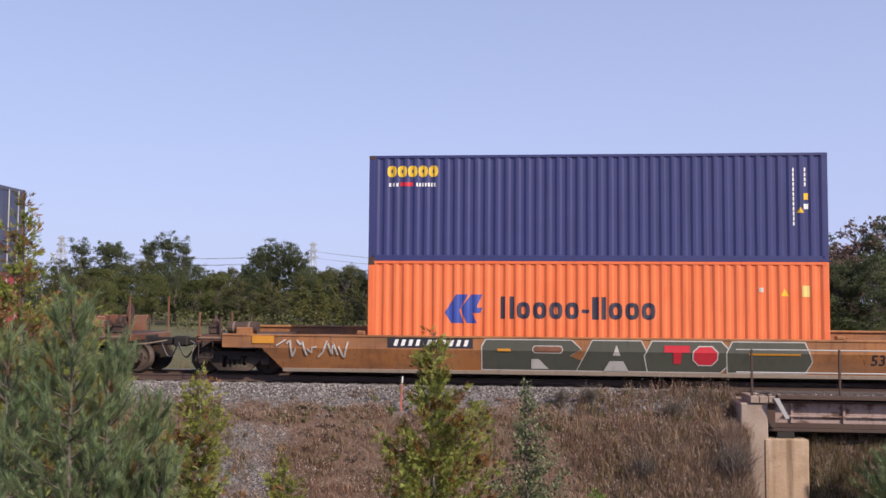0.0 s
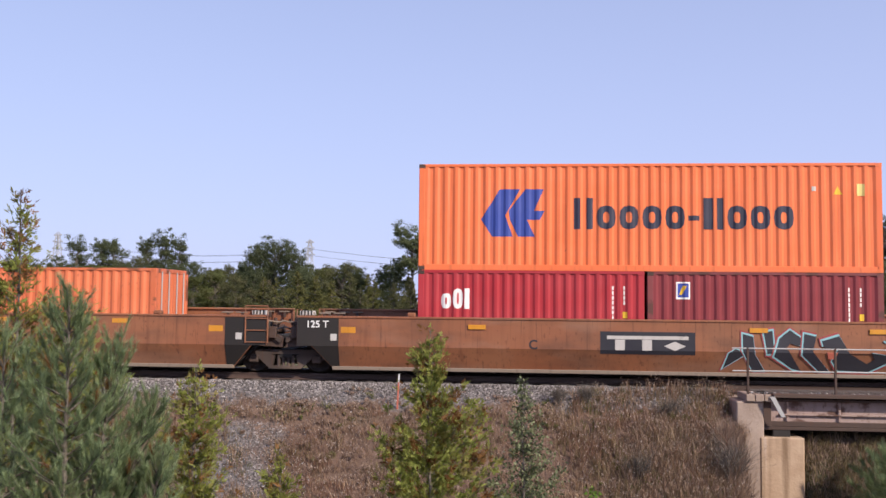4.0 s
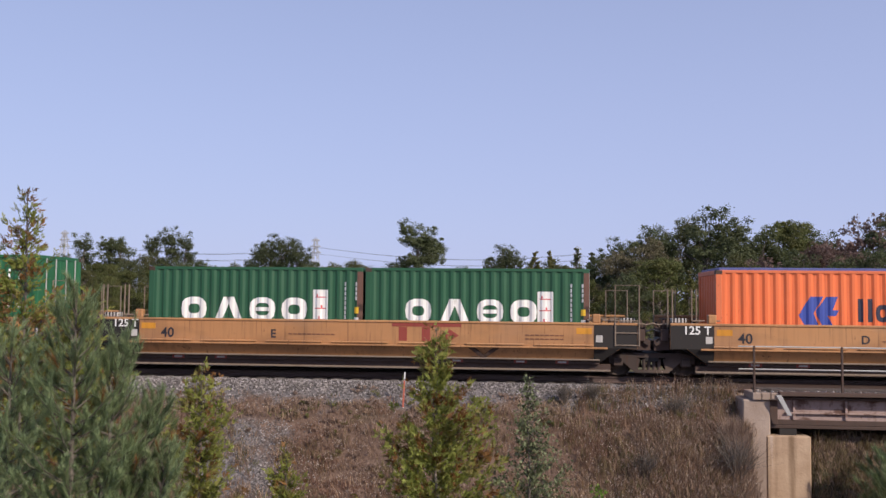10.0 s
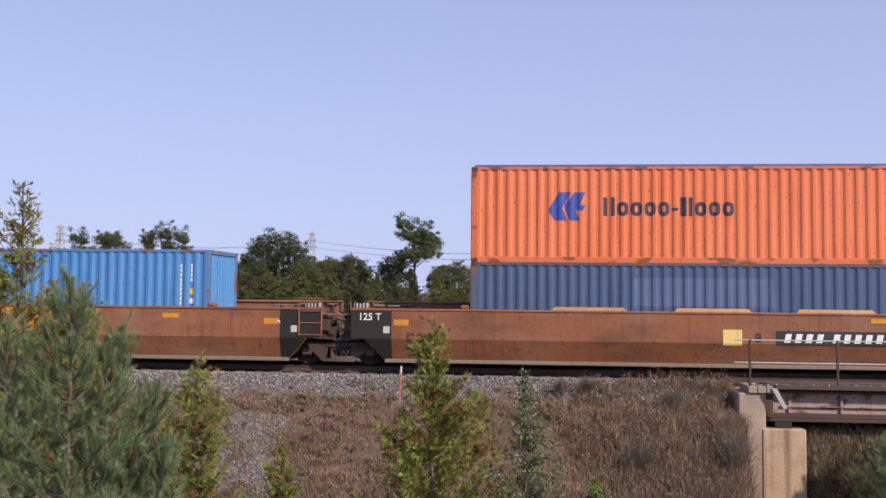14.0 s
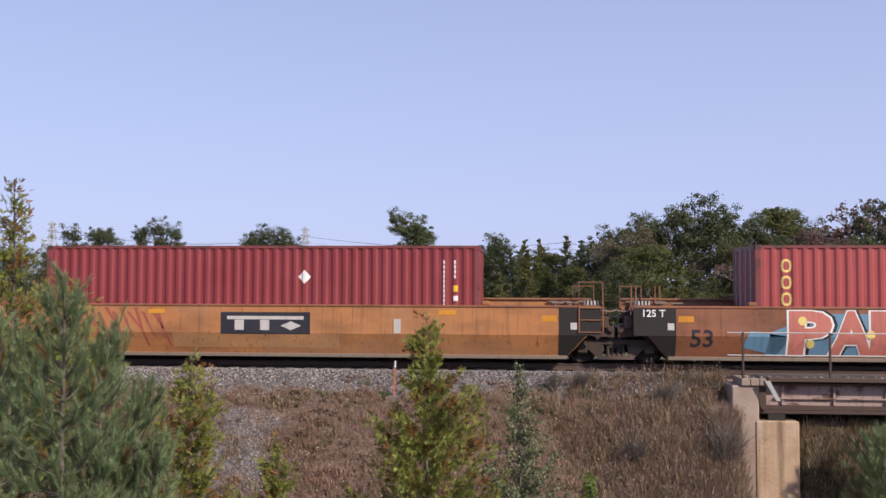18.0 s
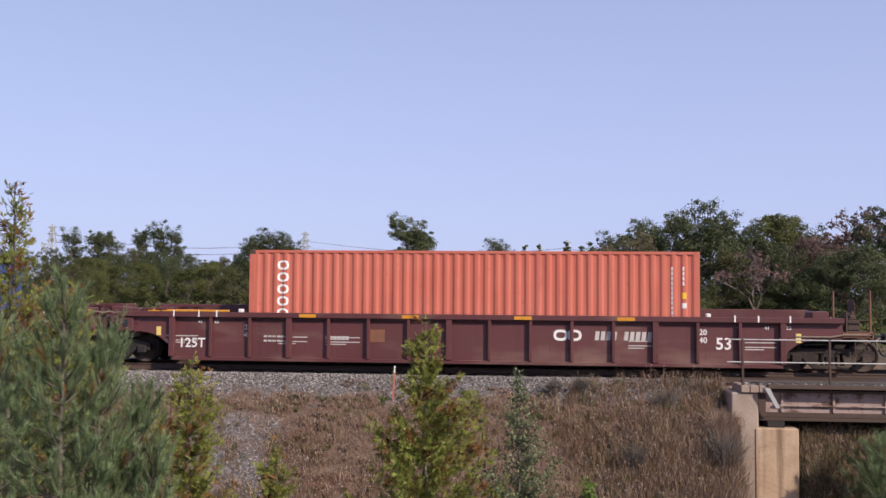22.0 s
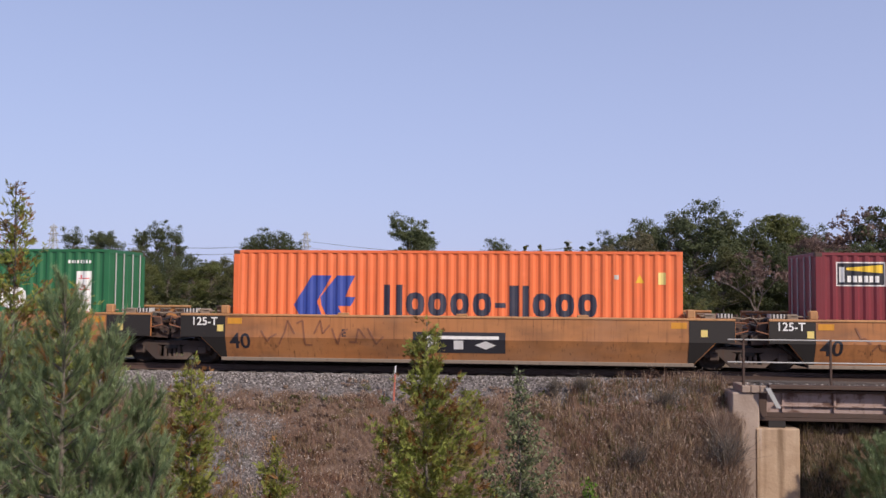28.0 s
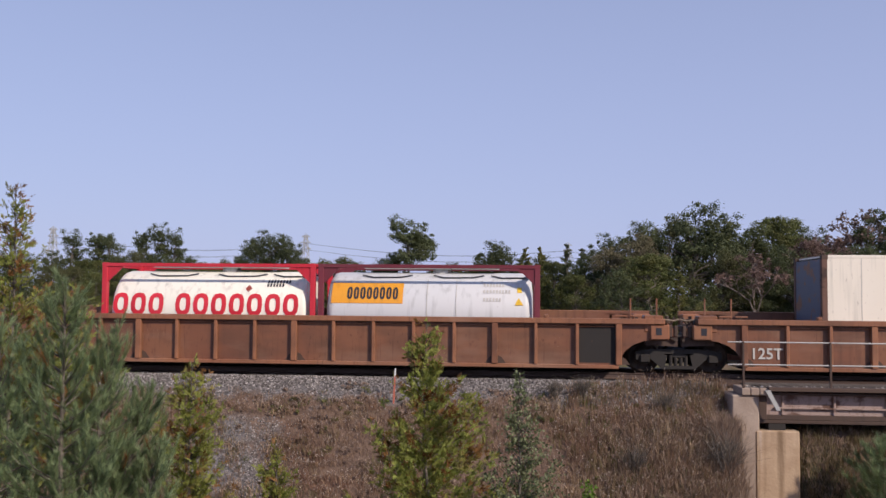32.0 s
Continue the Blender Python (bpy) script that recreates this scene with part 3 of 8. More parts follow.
def railing_end(e, x, z0, z1, across):
    """Grab posts on a car's end with a rung."""
    g = Geo()
    for y in across:
        g.rod((x, y, z0), (x, y, z1), 0.03, 6)
    return g


def end_gear(car, e, dist, rim, red):
    """Brake gear on an end platform: reservoir, valve, pipes, rods."""
    x = lambda d: e * (dist - d)
    part("air_reservoir", Geo().rod((x(2.55), -1.02, 1.32), (x(1.72), -1.02, 1.32), 0.17, 14), DULL_RED if red else GRIME, car)
    for d in (2.35, 1.92):
        part("reservoir_strap", Geo().rod((x(d), -1.02, 1.32), (x(d - 0.05), -1.02, 1.32), 0.178, 14), DUST, car)
    part("brake_valve", Geo().box(*sorted((x(1.55), x(1.22))), -1.28, -1.02, 1.14, 1.42, 0.03).box(*sorted((x(1.48), x(1.3))), -1.24, -1.08, 1.42, 1.56, 0.03).rod((x(1.38), -1.15, 1.54), (x(1.38), -1.15, 1.66), 0.05, 8), GRIME, car)
    part("brake_pipe", Geo().pipe([(x(1.72), -1.02, 1.3), (x(1.62), -1.1, 1.3), (x(1.5), -1.2, 1.22)], 0.02), DUST, car)
    part("brake_pipe", Geo().pipe([(x(2.9), -1.40, 0.98), (x(2.0), -1.44, 0.98), (x(1.7), -1.44, 1.04), (x(1.0), -1.44, 1.04)], 0.022), DUST, car)
    part("brake_rod", Geo().rod((x(3.1), -1.25, 0.86), (x(1.15), -1.25, 0.92), 0.025, 6), GRIME, car)
    part("platform_bracket", Geo().prism([(x(1.10), 1.08), (x(1.55), 1.08), (x(1.10), 0.78)], -1.41, -1.37), GRIME, car)
    part("pull_lever", Geo().pipe([(x(0.35), -0.3, 0.92), (x(0.75), -0.9, 0.84), (x(0.85), -1.38, 0.84), (x(0.85), -1.45, 0.66)], 0.016), DUST, car)


def joint_gear(car, e, dist, rim):
    """Lumps of brake gear over a shared bogie."""
    x = lambda d: e * (dist - d)
    part("brake_cylinder", Geo().rod((x(0.62), -0.75, 1.2), (x(0.12), -0.75, 1.22), 0.13, 12), GRIME, car)
    part("bearing_arm", Geo().prism([(x(0.9), 0.78), (x(0.05), 0.74), (x(0.05), 1.0), (x(0.3), 1.12), (x(0.9), 1.12)], -1.22, -1.02), GRIME, car)
    part("valve_bracket", Geo().box(*sorted((x(0.42), x(0.2))), -1.34, -1.22, 0.98, 1.3, 0.02), GRIME, car)
    part("brake_beam", Geo().prism([(x(0.55), 1.14), (x(0.48), 1.20), (x(0.04), 0.92), (x(0.10), 0.86)], -1.30, -1.24), DUSTY_CAST, car)
    part("valve_pot", Geo().rod((x(0.30), -1.05, 1.12), (x(0.30), -1.05, 1.46), 0.10, 10).rod((x(0.30), -1.05, 1.46), (x(0.30), -1.05, 1.54), 0.05, 8), GRIME, car)
    part("train_pipe", Geo().pipe([(x(0.9), -1.28, 1.40), (x(0.6), -1.30, 1.36), (x(0.45), -1.28, 1.46), (x(0.15), -1.24, 1.42), (x(0.0), -1.22, 1.46)], 0.022), DUST, car)
    part("brake_hose", Geo().pipe([(x(0.5), -1.2, 1.32), (x(0.3), -1.26, 1.2), (x(0.12), -1.22, 1.26), (x(0.0), -1.2, 1.3)], 0.025), INK, car)


def well_car(label, style, x, left, right, rim, material, chord=None, size=53, marks=(), group="", tops=2.15, dark_ends=True):
    """x: the place of its load's middle. left, right: ('joint' or 'coupler', metres from the middle, carries the bogie)."""
    car = thing("well_car", label, "freight wagon", group)
    chord = chord or material
    well = 8.4 if size == 53 else 6.5
    ends = {}
    for e, (kind, dist, own) in ((-1, left), (1, right)):
        if kind == "joint":
            ends[e] = (dist - 0.42, well if size == 53 else 6.35, 0.0)
        else:
            ends[e] = (dist - (1.70 if size == 53 else 1.5), well - (0.0 if size == 53 else -0.15), 0.0)
    a, b, la, lb = -ends[-1][0], ends[1][0], -ends[-1][1], ends[1][1]
    if style == "ribbed":
        la, lb = la + 0.25, lb - 0.25
    for s in (-1, 1):
        part("side_wall", side_wall(s, style, a, b, la, lb, rim, floor_z=0.40 if style == "ledge" else 0.2), material, car)
        top = rim + (0.17 if s > 0 else 0)
        h = 0.13 if style == "ribbed" else 0.05
        y0, y1 = sorted((s * 1.545, s * 1.40))
        part("top_chord", Geo().box(a, b, y0, y1, top - h, top + 0.012, 0.012), chord, car)
        y0, y1 = sorted((s * 1.50, s * 1.34)) if style == "ribbed" else sorted((s * 1.36, s * 1.22))
        low = 0.20 if style == "ledge" else 0.0
        part("bottom_sill", Geo().box(la, lb, y0, y1, 0.15 + low, 0.25 + low, 0.012), GRIME if style == "ledge" else DUST if style == "smooth" else chord, car)
        if style == "ledge":
            for u in (-5.3, -4.1, 2.4, 4.1, 5.2):
                part("reflector", Geo().box(u, u + 0.34, *sorted((s * 1.365, s * 1.355)), 0.36, 0.45, 0.003), DULL_RED, car)
                part("reflector_label", Geo().box(u + 0.06, u + 0.28, *sorted((s * 1.370, s * 1.364)), 0.38, 0.43, 0.002), OLD_WHITE, car)
        if style == "ribbed":
            n = round((lb - la) / 1.06)
            part("chord_pipe", Geo().rod((la + 0.1, s * 1.425, rim - 0.20), (lb - 0.1, s * 1.425, rim - 0.20), 0.02, 6), chord, car)
            for i in range(n + 1):
                u = la + (lb - la) * i / n
                wide = 0.16 if i in (0, n // 2, n, 3, n - 3) else 0.09
                yy = sorted((s * 1.53, s * 1.395))
                if s < 0 and material is BROWN and wide > 0.1:
                    part("rust_patch", plate([(u - 0.26, 0.255), (u + 0.30, 0.255), (u + 0.18, 0.42), (u + 0.02, 0.50), (u - 0.16, 0.40)], -1.40, 0.003), GRIME, car)
                part("rib", stored(("rib", s, wide, rim), lambda: Geo().box(-wide / 2, wide / 2, yy[0], yy[1], 0.25, rim - 0.12, 0.015)), chord if i % 2 or wide < 0.1 else material, car).location.x = u
        elif style == "ledge":
            yy = sorted((s * 1.60, s * 1.47))
            part("side_ledge", Geo().box(la - 0.2, lb + 0.2, yy[0], yy[1], 0.77, 0.82, 0.01), chord, car)
            n = 7
            for i in range(n):
                u0 = la + (lb - la) * (i + 0.07) / n
                part("pipe_cover", Geo().rod((u0, s * 1.575, 0.865), (u0 + (lb - la) / n * 0.84, s * 1.575, 0.865), 0.028, 6), chord, car)
            part("lower_sill", Geo().box(la - 0.3, lb + 0.3, *sorted((s * 1.26, s * 1.16)), 0.17, 0.36, 0.012), GRIME, car)
            part("sill_lip", Geo().box(la - 0.3, lb + 0.3, *sorted((s * 1.30, s * 1.24)), 0.165, 0.215, 0.008), DUST, car)
            part("lower_ledge", Geo().box(la, lb, *sorted((s * 1.50, s * 1.36)), 0.46, 0.50, 0.01), DUST, car)
    part("well_floor", Geo().box(la, lb, -1.22, 1.22, *((0.40, 0.46) if style == "ledge" else (0.17, 0.25))), SOOT, car)
    for e, (kind, dist, own) in ((-1, left), (1, right)):
        wl = abs(la if e < 0 else lb)
        x0, x1 = sorted((e * (wl + 0.02), e * (wl + 0.10)))
        part("end_bulkhead", Geo().box(x0, x1, -1.40, 1.40, 0.5, rim - 0.12, 0.02), GRIME, car)
        x0, x1 = sorted((e * (wl + 0.1), e * (dist - (0.25 if kind == "joint" else 0.9))))
        part("centre_sill", Geo().box(x0, x1, -0.45, 0.45, 0.74, 1.06, 0.03), SOOT, car)
        x0, x1 = sorted((e * (wl + 0.25), e * (dist - (0.40 if kind == "joint" else 1.05))))
        part("end_deck", Geo().box(x0, x1, -1.36, 1.36, 1.08, 1.14, 0.015), GRIME, car)
        if own:
            bogie(car, e * dist if kind == "joint" else e * (dist - 1.9), (SOOT if style == "ribbed" else DUSTY_CAST) if kind == "joint" else None)
        if kind == "joint":
            g = Geo()
            g.box(*sorted((e * (dist - 0.42), e * (dist - 0.06))), -0.34, 0.34, 0.72, 1.0, 0.05)
            part("joint_casting", g, SOOT, car)
            joint_gear(car, e, dist, rim)
            if dark_ends and style != "ribbed":
                low, foot, knee = {"ledge": (0.42, 6.38, 6.88)}.get(style, (0.215, 8.39, 8.92) if size == 53 else (0.215, 6.34, 6.87))
                w0, w1 = (8.2 if size == 53 else 6.2), dist - 0.43
                for s in (-1, 1):
                    g = plate([(e * u, z) for u, z in ((w0, rim - 0.02), (w0, low), (foot, low), (knee, 0.80), (w1, 0.80), (w1, rim - 0.02))], -1.52, 0.012, 0.80)
                    g.v = on_fold(g, 0.80)
                    if s > 0:
                        g.v = [(p, -q, r) for p, q, r in g.v]
                        g.f = [f[::-1] for f in g.f]
                    part("end_panel", g, SOOT, car, "black-painted panel at the joint")
                label_at = w0 + 0.05 if style == "ledge" or e < 0 else w0 + 0.3
                part("pale_label", plate([(e * u, z) for u, z in ((label_at, 0.95), (label_at + 0.17, 0.95), (label_at + 0.17, 1.13), (label_at, 1.13))], -1.534), PALE_YELLOW if size == 40 and style != "ledge" else OLD_WHITE, car)
                part("yellow_patch", plate([(e * u, z) for u, z in ((w0 - 0.06, 1.16), (w0 - 0.46, 1.16), (w0 - 0.46, 1.32), (w0 - 0.06, 1.32))], -1.521), DULL_YELLOW, car)
                # the bulkhead's slope down to the well and the platform over the bogie
                part("end_slope", Geo().prism([(e * w1, 1.06), (e * (w1 + 0.02), 1.0), (e * (foot + 0.02), low + 0.02), (e * (foot - 0.02), low + 0.06)], -1.22, 1.22), SOOT, car)
                part("striped_tread", Geo().box(*sorted((e * (w1 - 0.05), e * (w1 - 0.42))), -1.45, -1.12, rim + 0.02, rim + 0.14, 0.01), OLD_WHITE, car, "worn anti-slip tread on the car's corner")
                for i in range(4):
                    part("tread_stripe", Geo().box(*sorted((e * (w1 - 0.08 - 0.09 * i), e * (w1 - 0.12 - 0.09 * i))), -1.456, -1.10, rim + 0.03, rim + 0.145), SOOT, car)
            iron = DUST if style == "ledge" else BROWN_LIGHT
            loop = lambda u, w, y, h: Geo().pipe([(u, y, rim - 0.1), (u, y, rim + h), (u + w, y, rim + h), (u + w, y, rim - 0.1)], 0.02)
            if style == "ribbed":
                if material is not OXIDE:
                    for u in (0.62, 1.30):
                        part("grab_post", Geo().rod((e * (dist - u), -1.38, rim - 0.1), (e * (dist - u), -1.38, rim + 0.55), 0.022, 6), chord, car)
                part("end_block", Geo().box(*sorted((e * (dist - 0.80), e * (dist - 0.30))), -1.50, -1.34, 0.92, rim - 0.14, 0.03), chord, car)
                part("block_hole", Geo().box(*sorted((e * (dist - 0.66), e * (dist - 0.50))), -1.506, -1.45, 1.04, 1.24, 0.01), INK, car)
                part("block_rib", Geo().prism([(e * (dist - 0.32), 0.98), (e * (dist - 0.32), rim - 0.1), (e * (dist - 0.06), rim - 0.34), (e * (dist - 0.10), 0.98)], -1.30, -1.16), chord, car)
                for u in (0.86, 0.16):
                    part("bracket", Geo().box(*sorted((e * (dist - u), e * (dist - u + 0.10))), -1.34, -1.26, 1.0, 1.3, 0.02), GRIME, car)
                part("end_tower", Geo().box(*sorted((e * (dist - 0.95), e * (dist - 0.45))), -1.42, -0.9, rim - 0.35, rim + 0.10, 0.03), chord, car)
                part("end_tower", Geo().box(*sorted((e * (dist - 0.95), e * (dist - 0.45))), 0.9, 1.42, rim - 0.35, rim + 0.10, 0.03), chord, car)
            elif size == 53 or style == "ledge":
                near, wide = e * (dist - 0.38), -e * 0.62
                if e > 0:
                    part("ladder", loop(near, wide, -1.55, tops - rim), iron, car)
                    for z in (0.88, 1.20, 1.52):
                        part("ladder_rung", Geo().rod((near, -1.55, z), (near + wide, -1.55, z), 0.018, 6), iron, car)
                    for u in (near, near + wide):
                        part("ladder_rail", Geo().rod((u, -1.55, 0.86), (u, -1.55, rim - 0.1), 0.022, 6), iron, car)
                else:
                    part("grab_loop", loop(near, -e * 0.12, -1.36, tops - rim - 0.08), iron, car)
                    part("grab_loop", loop(near + wide, -e * 0.12, -1.36, tops - rim - 0.08), iron, car)
                part("grab_loop", loop(near, wide, 1.36, tops - rim - 0.1), iron, car)
            else:
                part("locating_block", Geo().box(*sorted((e * (dist - 1.2), e * (dist - 0.9))), -1.42, -1.2, rim - 0.05, rim + 0.14, 0.03), DUST, car)
                part("curved_pipe", Geo().pipe([(e * (dist - 0.5), -1.5, rim - 0.08), (e * (dist - 0.15), -1.5, rim - 0.1), (e * (dist - 0.1), -1.5, rim - 0.3), (e * (dist - 0.55), -1.5, rim - 0.42)], 0.02), BROWN_LIGHT, car)
            for s in (-1, 1):
                for d in (0.55, 1.0, 1.4):
                    part("deck_lip", Geo().box(*sorted((e * (dist - d), e * (dist - d - 0.32))), *sorted((s * 1.42, s * 1.36)), rim + 0.06, rim + 0.10, 0.008), chord if style == "ribbed" else DUST, car)
                    part("lip_bracket", Geo().box(*sorted((e * (dist - d - 0.1), e * (dist - d - 0.18))), *sorted((s * 1.40, s * 1.36)), rim - 0.1, rim + 0.07, 0.008), GRIME, car)
            g = Geo().rod((e * (dist - 0.95), -0.9, 1.30), (e * (dist - 0.45), -0.9, 1.30), 0.16, 12)
            part("air_tank", g, SOOT, car, smooth=True)
            part("brake_lever", Geo().box(*sorted((e * (dist - 0.7), e * (dist - 0.2))), -1.15, -1.05, 0.85, 0.98, 0.02).rod((e * (dist - 0.5), -1.1, 0.9), (e * (dist - 0.1), -1.1, 1.5), 0.035, 6), GRIME, car)
        else:
            x0, x1 = sorted((e * (dist - 0.95), e * (dist - 0.16)))
            g = Geo().box(x0, x1, -0.11, 0.11, 0.78, 1.0, 0.03)
            g.box(*sorted((e * (dist - 0.22), e * (dist + 0.05))), -0.2, 0.12, 0.74, 1.04, 0.05)
            part("coupler", g, SOOT, car)
            end_gear(car, e, dist, rim, style == "ledge")
            arc = [(e * (dist - 0.5 + 0.5 * k / 8), -0.32, 0.86 - 0.42 * math.sin(math.pi * k / 8)) for k in range(9)]
            part("air_hose", Geo().pipe(arc, 0.026), INK, car)
            x0, x1 = sorted((e * (dist - 1.05), e * (dist - 0.93)))
            iron = chord if style == "ledge" else BROWN
            part("end_beam", Geo().box(x0, x1, -1.42, 1.42, 0.92, 1.12, 0.02), iron, car)
            for s in (-1, 1):
                x0, x1 = sorted((e * (ends[e][0] - 0.02), e * (dist - 0.95)))
                part("deck_side_sill", Geo().box(x0, x1, *sorted((s * 1.42, s * 1.36)), 0.96, 1.10, 0.012), iron, car)
                part("grab_post", railing_end(e, e * (dist - 1.0), 0.95, tops if e > 0 else 1.75, [s * 1.38]), DUST if style == "ledge" else BROWN, car)
                part("grab_post", railing_end(e, e * (ends[e][0] + 0.1), 1.08, 1.62, [s * 1.38]), GRIME, car)
                part("step_rung", Geo().pipe([(e * (dist - 1.0), s * 1.40, 0.95), (e * (dist - 1.0), s * 1.40, 0.5), (e * (dist - 1.4), s * 1.40, 0.5), (e * (dist - 1.4), s * 1.40, 0.95)], 0.016), GRIME, car)
                part("cross_rail", Geo().rod((e * (dist - 1.0), s * 1.38, 1.42), (e * (ends[e][0] + 0.1), s * 1.38, 1.42), 0.018, 6), GRIME, car)
            part("end_cabinet", Geo().box(*sorted((e * (ends[e][0] - 0.75), e * (ends[e][0] - 0.3))), -1.3, -0.7, rim - 0.25, rim + 0.18, 0.03), chord, car)
            g = Geo().turned([(0.02, -0.03), (0.24, -0.02), (0.26, 0.0), (0.24, 0.02), (0.02, 0.03)], 18, "x")
            g.rod((0, 0, -0.26), (0, 0, 0.26), 0.018, 6).rod((0, -0.26, 0), (0, 0.26, 0), 0.018, 6)
            if e > 0 or style == "ledge":
                hw = part("hand_brake_wheel", g, DULL_RED if style == "ledge" else GRIME, car)
                hw.location = (e * (dist - 1.25), -0.75, 1.72)
                if style == "ledge":
                    hw.rotation_euler.z = math.pi / 2
                part("brake_stand", Geo().box(*sorted((e * (dist - 1.3), e * (dist - 1.42))), -0.95, -0.55, 1.1, 1.6, 0.02), GRIME, car)
    face = -1.52 if style != "ribbed" else -1.40
    for k, (nm, shape, m) in enumerate(marks):
        if isinstance(shape, tuple) and isinstance(shape[0], str):
            if len(shape) == 6:
                text, swell, *room = shape
                me = fat_letter(text, swell, *room, face - 0.005 - 0.0013 * k)
            else:
                text, h, u, z, sl = shape
                me = lettering(text, h, u, z, face - (0.022 if text.startswith("125") else 0.005), sl)
            if style != "ribbed":
                cut_at(me, 0.80)
                for v in me.vertices:
                    v.co.y += max(0, 0.80 - v.co.z) * 0.4
            part(nm, me, m, car)
        else:
            for one, o in singly(nm, shape):
                g = plate(o, face, 0.004 + 0.0013 * k, 0.80 if style != "ribbed" else None)
                if style != "ribbed":
                    g.v = on_fold(g, 0.80)
                grouped(part(one, g, m, car), o)
    placed(car, x, 0.0)
    return car


# ---- the train: places of the loads' left ends at the start, metres ----
L40, L20, HC, STD, DECK = 12.192, 6.058, 2.896, 2.591, 0.29


def load(label, x, z, material, L=L40, H=HC, door="R", marks=(), **k):
    return placed(container(label, L, H, material, door, marks, **k), x + L / 2, z)


def twenties(x, z, a, b):
    """Two short boxes end to end; a, b: keyword sets for the left and the right one."""
    load(x=x, z=z, L=L20, H=STD, **a)
    load(x=x + L40 - L20, z=z, L=L20, H=STD, **b)


def emblem_at(u, v, h):
    """Two slanted sails over two lower ones, as plain slabs."""
    slabs_of = ([(0, 0.36), (0.39, 0.99), (0.81, 0.99), (0.50, 0.44)], [(0, 0.36), (0.50, 0.44), (0.66, 0.0), (0.23, 0.0)],
                [(0.57, 0.54), (0.92, 0.99), (1.30, 0.99), (1.10, 0.54)], [(0.60, 0.35), (0.57, 0.54), (1.32, 0.54), (1.22, 0.35)], [(0.60, 0.35), (0.95, 0.35), (1.12, 0.0), (0.77, 0.0)])
    return [[(u + h * p, v + h * q) for p, q in o] for o in slabs_of]


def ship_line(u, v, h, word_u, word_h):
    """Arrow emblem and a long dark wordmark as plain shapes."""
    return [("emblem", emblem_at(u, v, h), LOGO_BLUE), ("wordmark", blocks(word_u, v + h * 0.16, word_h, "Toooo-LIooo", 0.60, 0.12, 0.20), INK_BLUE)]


def codes(L, H, m=WHITE, off=0.62, n=10):
    u = L - off
    return [("code_marking", bars(u, H - 0.5, n, 0.045, 0.10, 0.03, True) + bars(u + 0.3, H - 0.5, 4, 0.045, 0.10, 0.03, True), m), ("code_plate", rect(u + 0.28, H - 1.25, u + 0.40, H - 1.08), YELLOW), ("code_plate", rect(u + 0.28, H - 1.5, u + 0.40, H - 1.36), WHITE)]


def warning(u, v):
    return [("warning_triangle", [(u, v), (u + 0.24, v), (u + 0.12, v + 0.22)], YELLOW), ("warning_label", rect(u + 0.6, v - 0.04, u + 0.8, v + 0.28), PALE_YELLOW)]


S = "orange shipping container with blue emblem"



def four_signs(us, v, h, w):
    """Four white signs of plain shape: three rings, one of them barred, and a peak."""
    a, b, c, d = us
    k = 0.27 * w
    barred = ring(c, v, c + w, v + h, k * 0.8, 14) + [rect(c + 0.2 * w, v + 0.42 * h, c + 0.8 * w, v + 0.58 * h)]
    peak = [[(b, v), (b + k * 1.1, v), (b + 0.66 * w, v + h), (b + 0.36 * w, v + h)], [(b + 1.12 * w - k * 1.1, v), (b + 1.12 * w, v), (b + 0.76 * w, v + h), (b + 0.46 * w, v + h)]]
    return [("white_sign", o, WHITE) for o in (ring(a, v, a + w, v + h, k, 14), peak, barred, ring(d, v, d + w, v + h, k, 14))]


def script_panel(u, v0, v1, L):
    """A white upright panel with small red strokes."""
    n = 4
    return [("white_panel", rect(u, v0, u + 0.42, v1), WHITE)] + [("red_script", [rect(u + 0.06, v0 + (v1 - v0) * (i + 0.3) / n, u + 0.36, v0 + (v1 - v0) * (i + 0.38) / n) for i in range(n)] + [rect(u + 0.1 + 0.06 * (i % 3), v0 + (v1 - v0) * (i + 0.4) / n, u + 0.14 + 0.06 * (i % 3), v0 + (v1 - v0) * (i + 0.62) / n) for i in range(n)], LOGO_RED)]


def marks_big():
    return ship_line(1.70, 0.92, 1.30, 4.2, 0.84) + warning(10.95, 2.06) + [("grey_label", rect(10.4, 2.15, 10.52, 2.27), OLD_WHITE)]


def marks_small(u=2.11, v=1.22, h=0.78, wu=3.62, wh=0.60, warn=True):
    return ship_line(u, v, h, wu, wh) + ([("warning_triangle", [(10.95, 2.0), (11.17, 2.0), (11.06, 2.2)], YELLOW), ("warning_label", rect(11.5, 1.98, 11.7, 2.28), PALE_YELLOW), ("grey_label", rect(10.4, 2.1, 10.52, 2.22), OLD_WHITE)] if warn else [])


def marks_20(u=0.35):
    return ship_line(u, 1.12, 0.80, u + 1.55, 0.56) + [("warning_triangle", [(4.75, 1.85), (4.97, 1.85), (4.86, 2.05)], YELLOW)]


def marks_green40(v=1.22):
    return four_signs((2.45, 4.6, 6.8, 8.93), v, 0.62, 0.78) + script_panel(10.22, v - 0.28, v + 0.98, L40) + codes(L40, HC, WHITE, 0.9)


def marks_green20(u=0.95):
    return four_signs((u, u + 0.95, u + 1.95, u + 2.85), 1.10, 0.66, 0.72) + script_panel(4.68, 0.75, 1.98, L20) + codes(L20, STD, WHITE, 0.5, 8)


